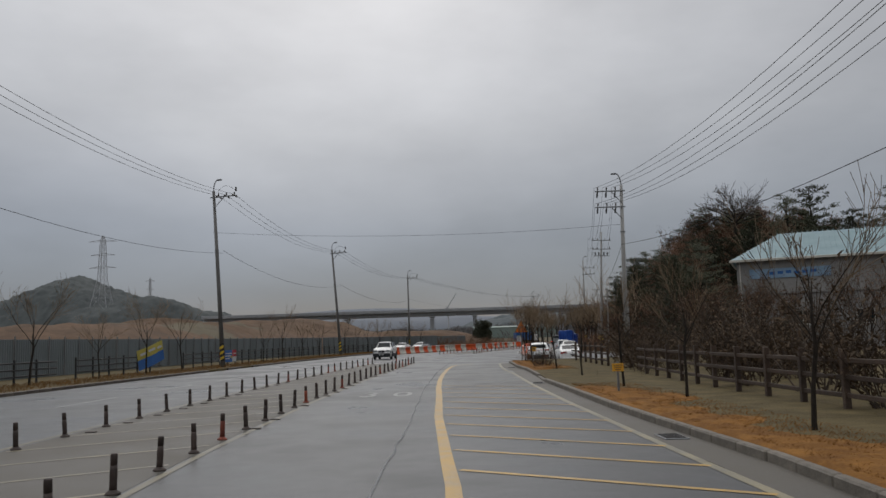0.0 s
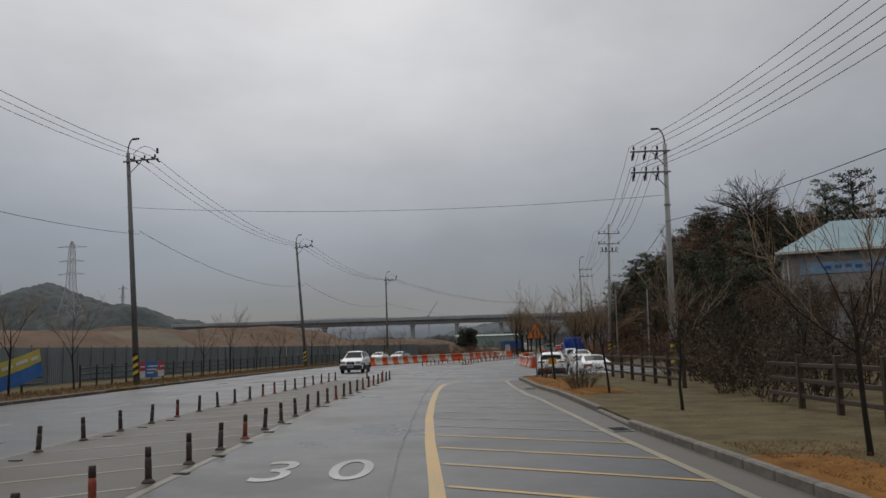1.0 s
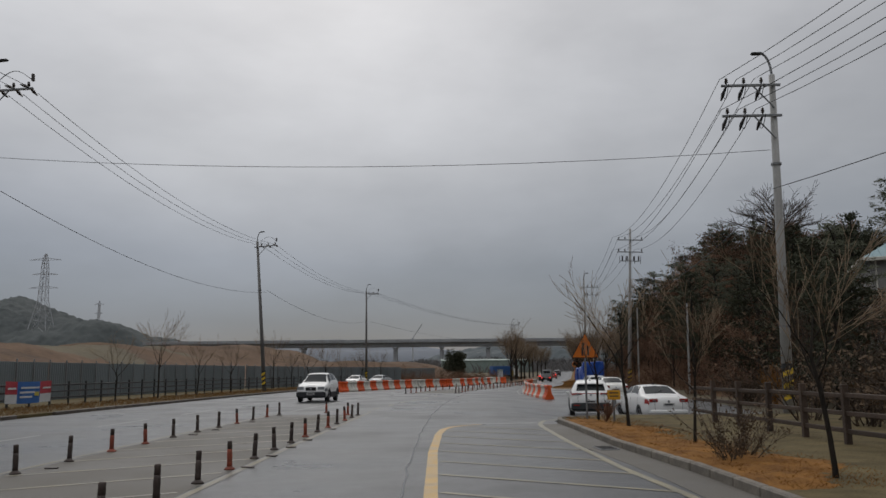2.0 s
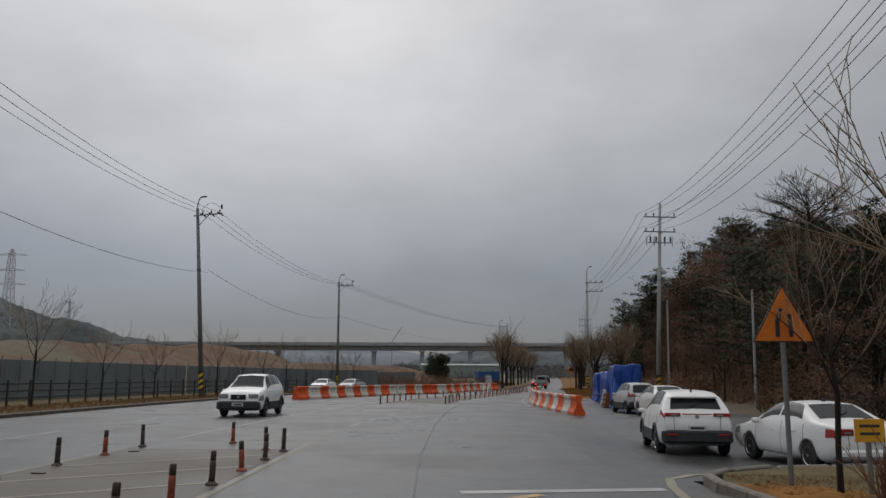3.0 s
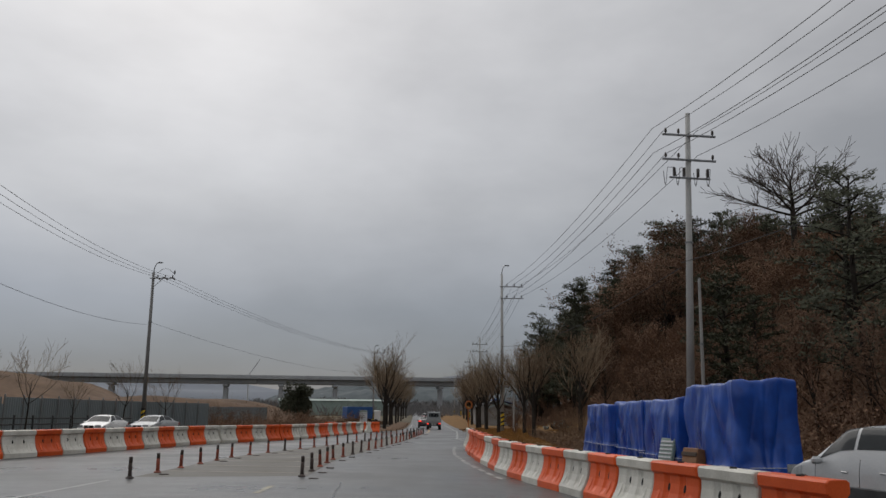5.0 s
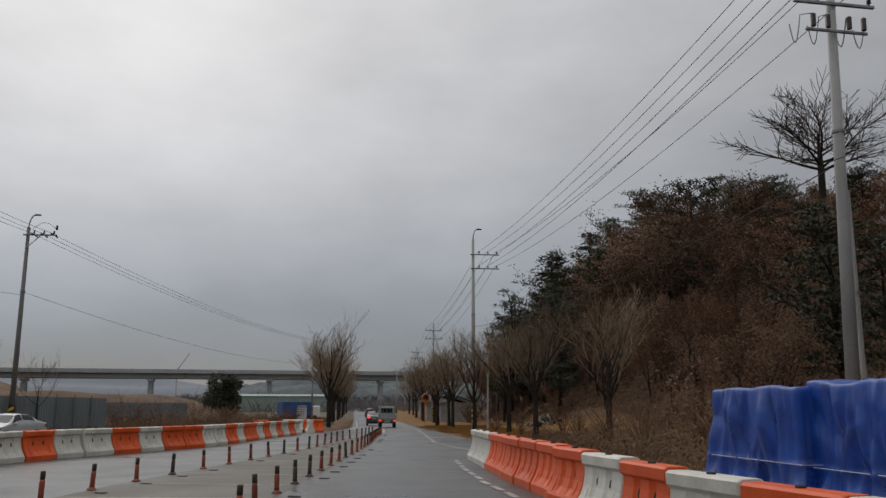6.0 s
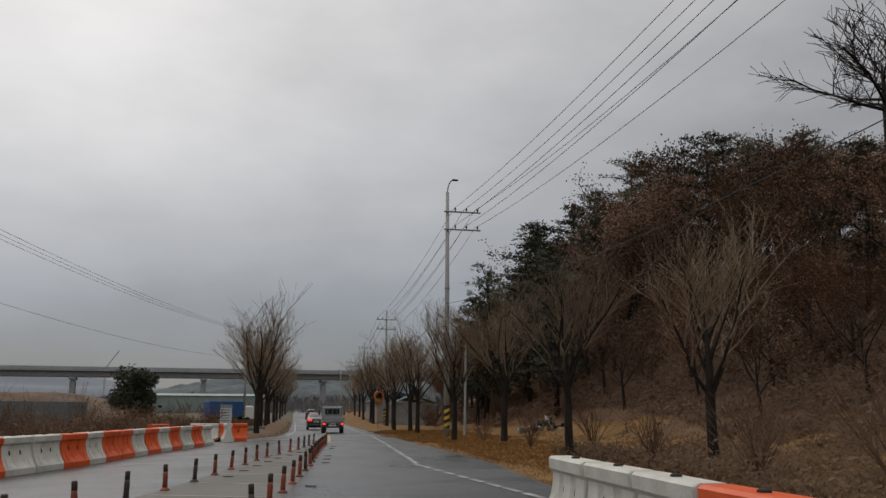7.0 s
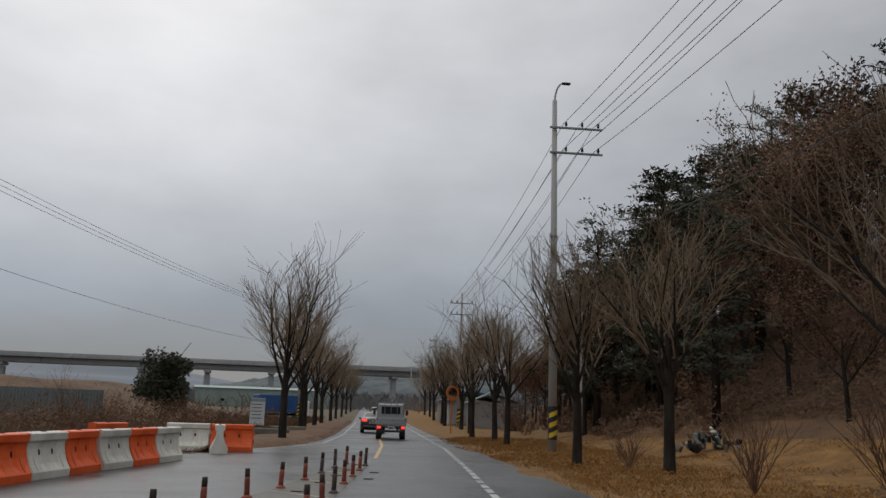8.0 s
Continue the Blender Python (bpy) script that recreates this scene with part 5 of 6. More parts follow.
part("border", tri_plate(1.0, -0.05, -0.04), "sign_black", ob)
part("plate", tri_plate(0.93, -0.06, -0.052), "orange_sign", ob, "orange reflective plate")
part("symbol", Shape().tube([(-0.1, -0.066, 2.08), (-0.1, -0.066, 2.3), (-0.04, -0.066, 2.48)], 0.028, 5).tube([(0.1, -0.066, 2.08), (0.08, -0.066, 2.4)], 0.028, 5), "sign_black", ob)
ob = post_sign("small_yellow_sign", "small yellow square sign on a low post", 5.8, 24.5, 5, 0.9)
part("plate", Shape().box((0, -0.045, 0.74), (0.33, 0.012, 0.22), 0.004), "yellow_sign", ob)
for k in range(3):
    part("writing_bar", Shape().box((0, -0.054, 0.80 - 0.06 * k), (0.24 - 0.04 * k, 0.004, 0.02), 0.001), "bar_dark", ob)
ob = post_sign("small_yellow_sign", "small yellow square sign on a low post", 4.75, 57.3, 5, 1.0)
part("plate", Shape().box((0, -0.045, 0.82), (0.42, 0.012, 0.3), 0.004), "yellow_sign", ob)
for k in range(2):
    part("writing_bar", Shape().box((0, -0.054, 0.88 - 0.1 * k), (0.28, 0.004, 0.035), 0.001), "bar_dark", ob)
ob = thing("information_board", "pale site notice board on two posts in dry weeds", "sign", "", pose(6.75, 178.0, 0.0, 0, 0, -8))
part("board", Shape().box((0, 0, 1.25), (0.95, 0.05, 1.75), 0.01), "banner_white", ob)
part("heading", Shape().box((0, -0.03, 2.0), (0.95, 0.012, 0.22), 0.002), "green_sheet", ob, "dark green heading strip")
for k in range(5):
    part("writing_bar", Shape().box((-0.05, -0.031, 1.72 - 0.22 * k), (0.7 - 0.09 * (k % 2), 0.008, 0.05), 0.001), "bar_dark", ob)
for s in (-0.4, 0.4):
    part("post", Shape().tube([(s, 0.05, -0.1), (s, 0.05, 2.1)], 0.03, 8), "galv", ob)
ob = thing("traffic_mirror", "round convex traffic mirror with an orange rim on a post", "mirror", "", pose(20.5, 180.8, ground_z(20.5, 180.8), 0, 0, 20))
part("post", Shape().tube([(0, 0.1, 0), (0, 0.1, 3.3)], 0.05, 10), "orange_rim", ob)
face = pose(0, -0.02, 2.9, 90, 0, 0)
part("rim", Shape().lathe([(0.49, -0.03), (0.545, -0.03), (0.545, 0.05), (0.49, 0.05)], 28, face), "orange_rim", ob, smooth=False)
part("mirror_face", Shape().lathe([(0.5, 0.0), (0.38, 0.05), (0.2, 0.085), (0.01, 0.1)], 28, face), "mirror", ob, "convex mirror", smooth=True)

# ---- house behind the fence ----
house = thing("house", "two-storey grey rendered house with a teal sheet roof", "house", "", pose(26.65, 84.0, 0.0, 0, 0, -19))
W, D, H = 24.0, 10.4, 8.8


def wall_with_openings(w, h, thick, holes):
    """A wall in the x-z plane, in one piece, with rectangular openings (x0, x1, z0, z1) through it."""
    xs = sorted({0, w, *[v for o in holes for v in o[:2]]})
    zs = sorted({0, h, *[v for o in holes for v in o[2:]]})
    nx, nz = len(xs), len(zs)
    solid = {(i, j) for i in range(nx - 1) for j in range(nz - 1)
             if not any(o[0] <= xs[i] and xs[i + 1] <= o[1] and o[2] <= zs[j] and zs[j + 1] <= o[3] for o in holes)}
    at = lambda i, j, back: (j * nx + i) * 2 + back
    faces = []
    for i, j in solid:
        faces.append((at(i, j, 0), at(i + 1, j, 0), at(i + 1, j + 1, 0), at(i, j + 1, 0)))
        faces.append((at(i, j, 1), at(i, j + 1, 1), at(i + 1, j + 1, 1), at(i + 1, j, 1)))
        for (di, dj), (a, b) in (((-1, 0), ((i, j + 1), (i, j))), ((1, 0), ((i + 1, j), (i + 1, j + 1))), ((0, -1), ((i, j), (i + 1, j))), ((0, 1), ((i + 1, j + 1), (i, j + 1)))):
            if (i + di, j + dj) not in solid:
                faces.append((at(*a, 1), at(*b, 1), at(*b, 0), at(*a, 0)))
    return Shape().add([(x, y_, z) for z in zs for x in xs for y_ in (0, thick)], faces)


holes = [(5.0, 6.6, 2.2, 3.6), (10.5, 12.1, 2.2, 3.6), (16.5, 18.1, 2.2, 3.6)]
part("wall", wall_with_openings(W, H, 0.25, holes), "wall_plaster", house)
part("wall", wall_with_openings(D, H, 0.25, [(3, 4.2, 5.2, 6.4)]), "wall_plaster", house, m=pose(0.25, 0.25, 0, 0, 0, 90))
part("wall", Shape().box((W / 2, D, H / 2), (W, 0.25, H), 0), "wall_plaster", house)
part("wall", Shape().box((W - 0.125, D / 2, H / 2), (0.25, D - 0.6, H), 0), "wall_plaster", house)
for x0, x1, z0, z1 in holes:
    wdw = part("window", Shape().box(((x0 + x1) / 2, 0.14, z0 + 0.04), (x1 - x0, 0.1, 0.08), 0.01).box(((x0 + x1) / 2, 0.14, z1 - 0.04), (x1 - x0, 0.1, 0.08), 0.01)
               .box((x0 + 0.04, 0.14, (z0 + z1) / 2), (0.08, 0.1, z1 - z0 - 0.17), 0.01).box((x1 - 0.04, 0.14, (z0 + z1) / 2), (0.08, 0.1, z1 - z0 - 0.17), 0.01).box(((x0 + x1) / 2, 0.14, (z0 + z1) / 2), (0.06, 0.08, z1 - z0 - 0.17), 0.01), "white_plastic", house, "white window frame")
    part("pane", Shape().box(((x0 + x1) / 2, 0.16, (z0 + z1) / 2), (x1 - x0 - 0.1, 0.02, z1 - z0 - 0.1), 0), "glass", wdw)
e = 0.55
roof = Shape()
A = [(-e, -e, H), (W + e, -e, H), (W + e, D + e, H), (-e, D + e, H)]
R0, R1 = (4.2, D / 2, H + 3.0), (W - 4.2, D / 2, H + 3.0)
roof.add([*A, R0, R1], [(0, 1, 5, 4), (1, 2, 5), (2, 3, 4, 5), (3, 0, 4), (3, 2, 1, 0)])
part("roof", roof, "roof_teal", house, "teal ribbed sheet roof")
ribs = Shape()
for k in range(52):
    x = -e + (W + 2 * e) * (k + 0.5) / 52
    f = min(1.0, (x + e) / (4.2 + e), (W + e - x) / (4.2 + e))
    ribs.tube([(x, -e, H + 0.03), (x, -e + (D / 2 + e) * f, H + 0.03 + 3.1 * f)], 0.035, 4)
part("rib", ribs, "roof_teal", house)
part("eave", Shape().box((W / 2, -e, H - 0.08), (W + 2 * e, 0.12, 0.24), 0.02), "white_plastic", house, "white eaves gutter")
part("eave", Shape().box((-e, D / 2, H - 0.08), (0.12, D + 2 * e - 0.3, 0.24), 0.02), "white_plastic", house)
part("downpipe", Shape().tube([(0.3, -0.1, H - 0.2), (0.3, -0.1, 0.1)], 0.05, 8), "white_plastic", house)
sign_cloth = part("banner_panel", Shape().box((4.9, -0.06, 7.35), (7.4, 0.04, 0.95), 0.01), "banner_pale", house, "faded blue cloth with darker writing on the wall")
for k in range(6):
    part("writing_bar", Shape().box((3.3 + 0.75 * k, -0.09, 7.35 + 0.04 * (k % 3)), (0.5, 0.01, 0.3), 0.004), "banner_blue", sign_cloth)
# floor band, and a lower wing beside the house
part("floor_band", Shape().box((W / 2, -0.1, 5.45), (W, 0.2, 0.3), 0.02), "wall_plaster", house)
part("wall", wall_with_openings(4.2, 4.9, 0.25, [(1.2, 2.4, 2.0, 3.2)]), "wall_plaster", house, "stained wall of a lower wing", m=pose(-4.25, 1.2, 0))
part("wall", Shape().box((-4.12, 4.4, 2.45), (0.25, 5.9, 4.9), 0), "wall_plaster", house)
part("wing_roof", Shape().box((-2.2, 4.3, 4.98), (4.6, 6.6, 0.16), 0.02), "wall_plaster", house)
part("pane", Shape().box((-2.45, 1.36, 2.6), (1.2, 0.03, 1.2), 0), "glass", house)

# ---- tarpaulin-covered stacks ----
def tarp_stack(x, y, w, d, h, turn, seed, label):
    """A draped sheet over a stack: vertical sides with folds, a sagging top and a flared hem."""
    ob = thing("tarp_stack", label, "tarpaulin", "stacks under blue tarpaulin", pose(x, y, dip(x, y) + 0.004, 0, 0, turn))
    n = 200
    rings = []
    levels = [(0.0, 0.12), (0.06, 0.09), (0.2, 0.05), (0.45, 0.02), (0.5, 0.035), (0.56, 0.01)] + [(0.56 + (h - 0.70) * k / 26, 0.0) for k in range(1, 27)] + [(h - 0.07, -0.003), (h - 0.03, -0.012), (h - 0.008, -0.035), (h, -0.09), (h - 0.02, -0.3), (h - 0.05, -0.6)]
    for z, grow_k in levels:
        ring = []
        for k in range(n):
            a = 2 * math.pi * k / n
            c, sn = math.cos(a), math.sin(a)
            q = max(abs(c), abs(sn)) ** 0.93
            px, py = c / q, sn / q
            u = Vector((px * w * 0.5, py * d * 0.5, z * 0.35 + seed * 7))
            u += 0.3 * Vector((noise.noise(u * 0.9), noise.noise(u * 0.9 + Vector((5, 1, 0))), noise.noise(u * 0.9 + Vector((0, 3, 8)))))
            f1, f2 = noise.voronoi(Vector((u.x * 0.8 + u.z * 0.5, u.y * 0.8 - u.z * 0.5, u.z * 0.8)))[0], noise.voronoi(Vector((u.x * 2.6, u.y * 2.6, u.z * 1.2)))[0]
            crease = 0.26 * min(0.55, f1[1] - f1[0]) + 0.16 * min(0.4, f2[1] - f2[0]) + 0.12 * noise.noise(Vector((u.x * 0.9 + u.z * 1.6, u.y * 0.9 - u.z * 1.6, seed))) + 0.05 * noise.noise(Vector((u.x * 3.0, u.y * 3.0, u.z * 0.7))) - 0.03
            hem = 0.09 * math.sin(a * 17 + seed) * max(0, 1 - z / 0.45)
            off = (crease + hem) * (1 - 0.6 * smooth01((z - h + 0.5) / 0.5))
            top = (0.13 * noise.noise(Vector((px * 1.1, py * 1.5, seed * 3.0))) + 0.02 * noise.noise(Vector((px * 5, py * 9, seed * 2.0)))) * smooth01(z / h)
            ring.append((px * 0.97 * w / 2 + grow_k * px + off * c, py * 0.97 * d / 2 + grow_k * py + off * sn, max(0.004, z + top)))
        rings.append(ring)
    part("sheet", Shape().rings(rings), "tarp", ob, "creased blue tarpaulin", smooth=True)
    rope = Shape()
    for z in (0.53,):
        pts = []
        for k in range(33):
            a = 2 * math.pi * k / 32
            q = max(abs(math.cos(a)), abs(math.sin(a)))
            pts.append((math.cos(a) / q * (w / 2 + 0.06), math.sin(a) / q * (d / 2 + 0.06), z))
        rope.tube(pts, 0.008, 4)
    part("rope", rope, "banner_white", ob)
    return ob


tarp_stack(10.25, 95.9, 1.6, 3.3, 2.5, -6, 1, "tall stack under a creased blue tarpaulin")
tarp_stack(10.75, 99.75, 1.8, 3.7, 2.16, -7, 2, "stack under a creased blue tarpaulin")
tarp_stack(11.2, 103.1, 1.9, 3.8, 2.08, -8, 3, "stack under a creased blue tarpaulin")
tarp_stack(11.45, 106.6, 2.0, 3.9, 1.97, -8, 4, "lower stack under a creased blue tarpaulin")
ob = thing("grating_panel", "green plastic grating leaning on a tarpaulin stack", "panel", "", pose(9.35, 98.6, dip(9.35, 98.6), 0, 14, 4))
part("frame", Shape().box((0, 0, 0.55), (0.09, 0.75, 1.1), 0.01), "green_sheet", ob)
for k in range(9):
    part("slat", Shape().box((-0.055, 0, 0.12 + 0.11 * k), (0.03, 0.66, 0.05), 0.006), "banner_white", ob)
ob = thing("crate", "brown timber crate leaning on a tarpaulin stack", "crate", "", pose(9.1, 96.4, dip(9.1, 96.4), 0, 12, 4))
part("box", Shape().box((0, 0, 0.45), (0.3, 0.7, 0.9), 0.02), "rust", ob)
for k in range(3):
    part("slat", Shape().box((-0.165, 0, 0.2 + 0.27 * k), (0.03, 0.7, 0.1), 0.006), "wood", ob)


# ---- vehicles ----
def wheel(parent, x, y, r, w, side):
    t = part("wheel", Shape().lathe([(r * 0.6, -w / 2), (r * 0.94, -w / 2), (r, -w / 2 + 0.03), (r, w / 2 - 0.03), (r * 0.94, w / 2), (r * 0.6, w / 2)], 24, pose(0, 0, 0, 90, 0, 0)), "tyre", parent, m=pose(x, y, r), smooth=False)
    rim = Shape().lathe([(r * 0.64, -0.02), (r * 0.64, 0.02), (r * 0.58, 0.0), (r * 0.12, -0.01), (r * 0.1, 0.02)], 20, pose(0, side * (w / 2 - 0.005), 0, -90 * side, 0, 0))
    part("rim", rim, "rim", t)
    dark = Shape()
    for k in range(5):
        a = 2 * math.pi * k / 5
        dark.box((0, 0, 0), (r * 0.18, 0.02, r * 0.32), 0.01, m=pose(math.cos(a) * r * 0.38, side * (w / 2 + 0.004), math.sin(a) * r * 0.38) @ pose(0, 0, 0, 0, 90 - math.degrees(a), 0))
    part("spoke_gap", dark, "hole", t)


def spline(keys, s):
    xs = [k[0] for k in keys]
    ys = [k[1] for k in keys]
    return float(np.mean([np.interp(s + d, xs, ys) for d in (-0.06, -0.03, 0, 0.03, 0.06)]))


def chaikin(pts):
    out = [pts[0]]
    for a, b in zip(pts, pts[1:]):
        out += [tuple(0.75 * p + 0.25 * q for p, q in zip(a, b)), tuple(0.25 * p + 0.75 * q for p, q in zip(a, b))]
    return out + [pts[-1]]


def car(name, label, m, L, Wd, top, belt, floor, paint_name, wheelbase, wr, screen, back, sides, tail, lower=None, front_x=None, tail_z=0.85, lit=False, group="parked cars"):
    """A car, its nose towards +x: top and belt are (x, z) keys; screen, back and sides give the glass by x."""
    ob = thing(name, label, "car", group, m)
    half = Wd / 2

    def section(s):
        t, bl = spline(top, s), 0
        endk = min(1, max(0, (L / 2 - abs(s)) / 0.55))
        w = half * (0.86 + 0.14 * math.sqrt(endk))
        bl = min(spline(belt, s), t - 0.02)
        glass = max(0.0, t - bl)
        wr_ = w * (0.93 - 0.235 * min(1, glass / 0.5) ** 1.2)
        zb = floor + 0.12 * (1 - min(1, endk * 1.4))
        pts = [(0, zb), (w * 0.88, zb), (w * 0.995, zb + 0.16), (w, (zb + bl) / 2 + 0.06), (w * 0.965, bl - 0.01), (wr_ * 1.03, t - 0.08 * min(1, 0.3 + glass)), (wr_ * 0.9, t - 0.01), (0, t + 0.015)]
        return chaikin(chaikin(pts))

    xs = sorted({*np.linspace(-L / 2, L / 2, 57), -L / 2 + 0.03, L / 2 - 0.03})
    secs = [section(s) for s in xs]
    n = len(secs[0])

    def point(s, v, side, off=0.0):
        sec = section(s)
        i = min(n - 2, max(0, int(v)))
        a, b = sec[i], sec[i + 1]
        k = v - i
        y_, z_ = a[0] + (b[0] - a[0]) * k, a[1] + (b[1] - a[1]) * k
        dy, dz = b[0] - a[0], b[1] - a[1]
        q = math.hypot(dy, dz) or 1
        return (s, side * (y_ + off * dz / q), z_ - off * dy / q)

    rows = []
    for s, sec in zip(xs, secs):
        rows.append([(s, y_, z_) for y_, z_ in sec] + [(s, -y_, z_) for y_, z_ in reversed(sec[1:-1])])
    hull = Shape().rings(rows)
    body = part("body", hull, paint_name, ob, smooth=True)
    # wheel arches cut out of the hull
    cut = Shape()
    for wx in (-wheelbase / 2, wheelbase / 2):
        for sd in (-1, 1):
            cut.lathe([(wr * 1.13, -0.18), (wr * 1.13, 0.18)], 26, pose(wx, sd * (half - 0.1), wr, 90, 0, 0))
    cutter = new("cutter", cut.mesh("cutter", "hole"))
    cutter.matrix_basis = m
    mod = body.modifiers.new("arch", "BOOLEAN")
    mod.object, mod.operation, mod.solver = cutter, "DIFFERENCE", "FAST"
    bpy.context.view_layer.update()
    cutter.matrix_world = m
    deps = bpy.context.evaluated_depsgraph_get()
    data = bpy.data.meshes.new_from_object(body.evaluated_get(deps))
    body.modifiers.clear()
    if len(data.polygons) > 300:
        body.data = data
        data.materials.clear()
        data.materials.append(M[paint_name])
        data.polygons.foreach_set("material_index", [0] * len(data.polygons))
    bpy.data.objects.remove(cutter)
    for wx in (-wheelbase / 2, wheelbase / 2):
        for sd in (-1, 1):
            wheel(ob, wx, sd * (half - 0.12), wr, 0.21, sd)
    part("underbody", Shape().box((0, 0, floor + 0.12), (L * 0.86, Wd * 0.72, 0.22), 0.03), "hole", ob)
    vb, vt = n * 0.60, n * 0.765
    off = 0.006
    # glass
    for a, b, nm in ((screen[0], screen[1], "windscreen"), (back[0], back[1], "rear_window")):
        rows = []
        for s in np.linspace(a, b, 7):
            vs = np.linspace(n * (0.80 if nm == "rear_window" else 0.775), n - 1.001, 6)
            rows.append([point(s, v, 1, off) for v in vs] + [point(s, v, -1, off) for v in reversed(vs)])
        part(nm, Shape().sheet(rows), "glass", ob, "dark tinted glass", smooth=True)
    for sd in (-1, 1):
        for a0, a1, b0, b1 in sides:
            rows = []
            for k in np.linspace(0, 1, 6):
                lo, hi = a0 + (b0 - a0) * k, a1 + (b1 - a1) * k
                rows.append([point(lo + (hi - lo) * t, vb + (vt - vb) * t, sd, off) for t in np.linspace(0, 1, 6)])
            part("side_window", Shape().sheet(rows), "glass", ob, smooth=True)
        part("door_mirror", Shape().box((sides[0][0] - 0.12, sd * (half + 0.07), spline(belt, sides[0][0]) + 0.06), (0.12, 0.2, 0.13), 0.04), paint_name, ob)
        for hx in (0.15, -0.75):
            part("door_handle", Shape().box((hx * 1.0, sd * (half * 0.985), spline(belt, hx) - 0.14), (0.18, 0.03, 0.03), 0.01), paint_name, ob)
        # seams
        for hx in (sides[0][0] + 0.05, -0.2, sides[-1][2] - 0.1):
            pts = [point(hx - 0.0 * v, v, sd, 0.002) for v in np.linspace(n * 0.25, n * 0.56, 7)]
            part("seam", Shape().tube(pts, 0.005, 3), "hole", ob)
    # lamps
    for sd in (-1, 1):
        t0, t1, tw = tail
        rows = [[point(s, v, sd, 0.008) for v in np.linspace(n * t0, n * t1, 4)] for s in np.linspace(-L / 2 + 0.01, -L / 2 + 0.32, 5)]
        part("tail_lamp", Shape().sheet(rows), "red_lens", ob, "red lamp lens")
        lens = part("tail_lamp", Shape().box((-L / 2 - 0.004, sd * (half * 0.86 - tw / 2), tail_z), (0.03, tw, 0.085 if name == "suv" else 0.13), 0.012), "brake" if lit else "red_lens", ob)
        part("lamp_insert", Shape().box((-L / 2 - 0.02, sd * (half * 0.86 - tw * 0.6), tail_z - 0.015), (0.008, tw * 0.45, 0.04), 0.008), "clear_lens" if not lit else "brake", lens)
        rows = [[point(s, v, sd, 0.008) for v in np.linspace(n * 0.44, n * 0.56, 4)] for s in np.linspace(L / 2 - 0.5, L / 2 - 0.02, 5)]
        part("headlamp", Shape().sheet(rows), "clear_lens", ob, "clear headlamp")
        part("headlamp", Shape().box((L / 2 + 0.002, sd * half * 0.66, 0.83 if name == "suv" else 0.73), (0.03, 0.40, 0.16), 0.03), "clear_lens", ob)
        part("fog_lamp", Shape().box((L / 2 + 0.004, sd * half * 0.62, 0.4), (0.02, 0.16, 0.09), 0.01), "trim", ob)
    part("grille", Shape().box((L / 2 + 0.004, 0, 0.79 if name == "suv" else 0.68), (0.03, 0.62, 0.2), 0.02), "hole", ob, "black grille")
    part("badge", Shape().lathe([(0.055, 0.0), (0.05, 0.012), (0.0, 0.016)], 14, pose(L / 2 + 0.02, 0, 0.80 if name == "suv" else 0.69, 0, 90, 0)), "rim", ob)
    part("badge", Shape().lathe([(0.05, 0.0), (0.045, 0.01), (0.0, 0.014)], 14, pose(-L / 2 - 0.01, 0, tail_z - 0.04, 0, -90, 0)), "rim", ob)
    # tailgate seam
    tg = [(-L / 2 - 0.004, a * half * 0.62, z) for a, z in ((-1, tail_z - 0.02), (-0.97, tail_z - 0.38), (-0.85, tail_z - 0.43), (0.85, tail_z - 0.43), (0.97, tail_z - 0.38), (1, tail_z - 0.02))]
    part("seam", Shape().tube(tg, 0.006, 4), "hole", ob)
    if name == "suv":
        part("lamp_strip", Shape().box((-L / 2 - 0.006, 0, tail_z + 0.015), (0.02, Wd * 0.4, 0.03), 0.006), "red_lens", ob, "thin red reflector strip")
    part("intake", Shape().box((L / 2 + 0.004, 0, 0.36), (0.03, 0.9, 0.14), 0.02), "hole", ob)
    for sx in (-1, 1):
        pl = part("number_plate", Shape().box((sx * (L / 2 + (0.07 if lower and sx > 0 else 0.022)), 0, 0.7 if sx < 0 else 0.5), (0.012, 0.46, 0.13), 0.004), "plate", ob, "white number plate")
        part("writing_bar", Shape().box((sx * (L / 2 + (0.078 if lower and sx > 0 else 0.03)), 0, 0.7 if sx < 0 else 0.5), (0.004, 0.34, 0.06), 0.001), "bar_dark", pl)
    part("rear_bumper", Shape().box((-L / 2 + 0.12, 0, floor + (0.25 if lower else 0.22)), (0.34, Wd * (0.93 if lower else 0.87), 0.36 if lower else 0.22), 0.07), lower or paint_name, ob)
    if name == "suv":
        roof_z = spline(top, back[0])
        part("spoiler", Shape().box((back[0] - 0.02, 0, roof_z - 0.01), (0.34, Wd * 0.62, 0.06), 0.025), paint_name, ob, "roof spoiler")
        part("reflector", Shape().box((-L / 2 - 0.06, half * 0.68, floor + 0.3), (0.02, 0.26, 0.05), 0.008).box((-L / 2 - 0.06, -half * 0.68, floor + 0.3), (0.02, 0.26, 0.05), 0.008), "red_lens", ob)
    if lower:
        for sd in (-1, 1):
            part("cladding", Shape().box((0, sd * (half * 0.965), floor + 0.19), (wheelbase - 2.3 * wr, 0.09, 0.34), 0.03), lower, ob, "dark lower cladding")
            for wx in (-wheelbase / 2, wheelbase / 2):
                arc = [(wx + wr * 1.16 * math.cos(a), sd * (half * 0.975), wr + wr * 1.16 * math.sin(a)) for a in np.linspace(0.0, math.pi, 12)]
                part("arch_trim", Shape().tube(arc, 0.06, 6), lower, ob)
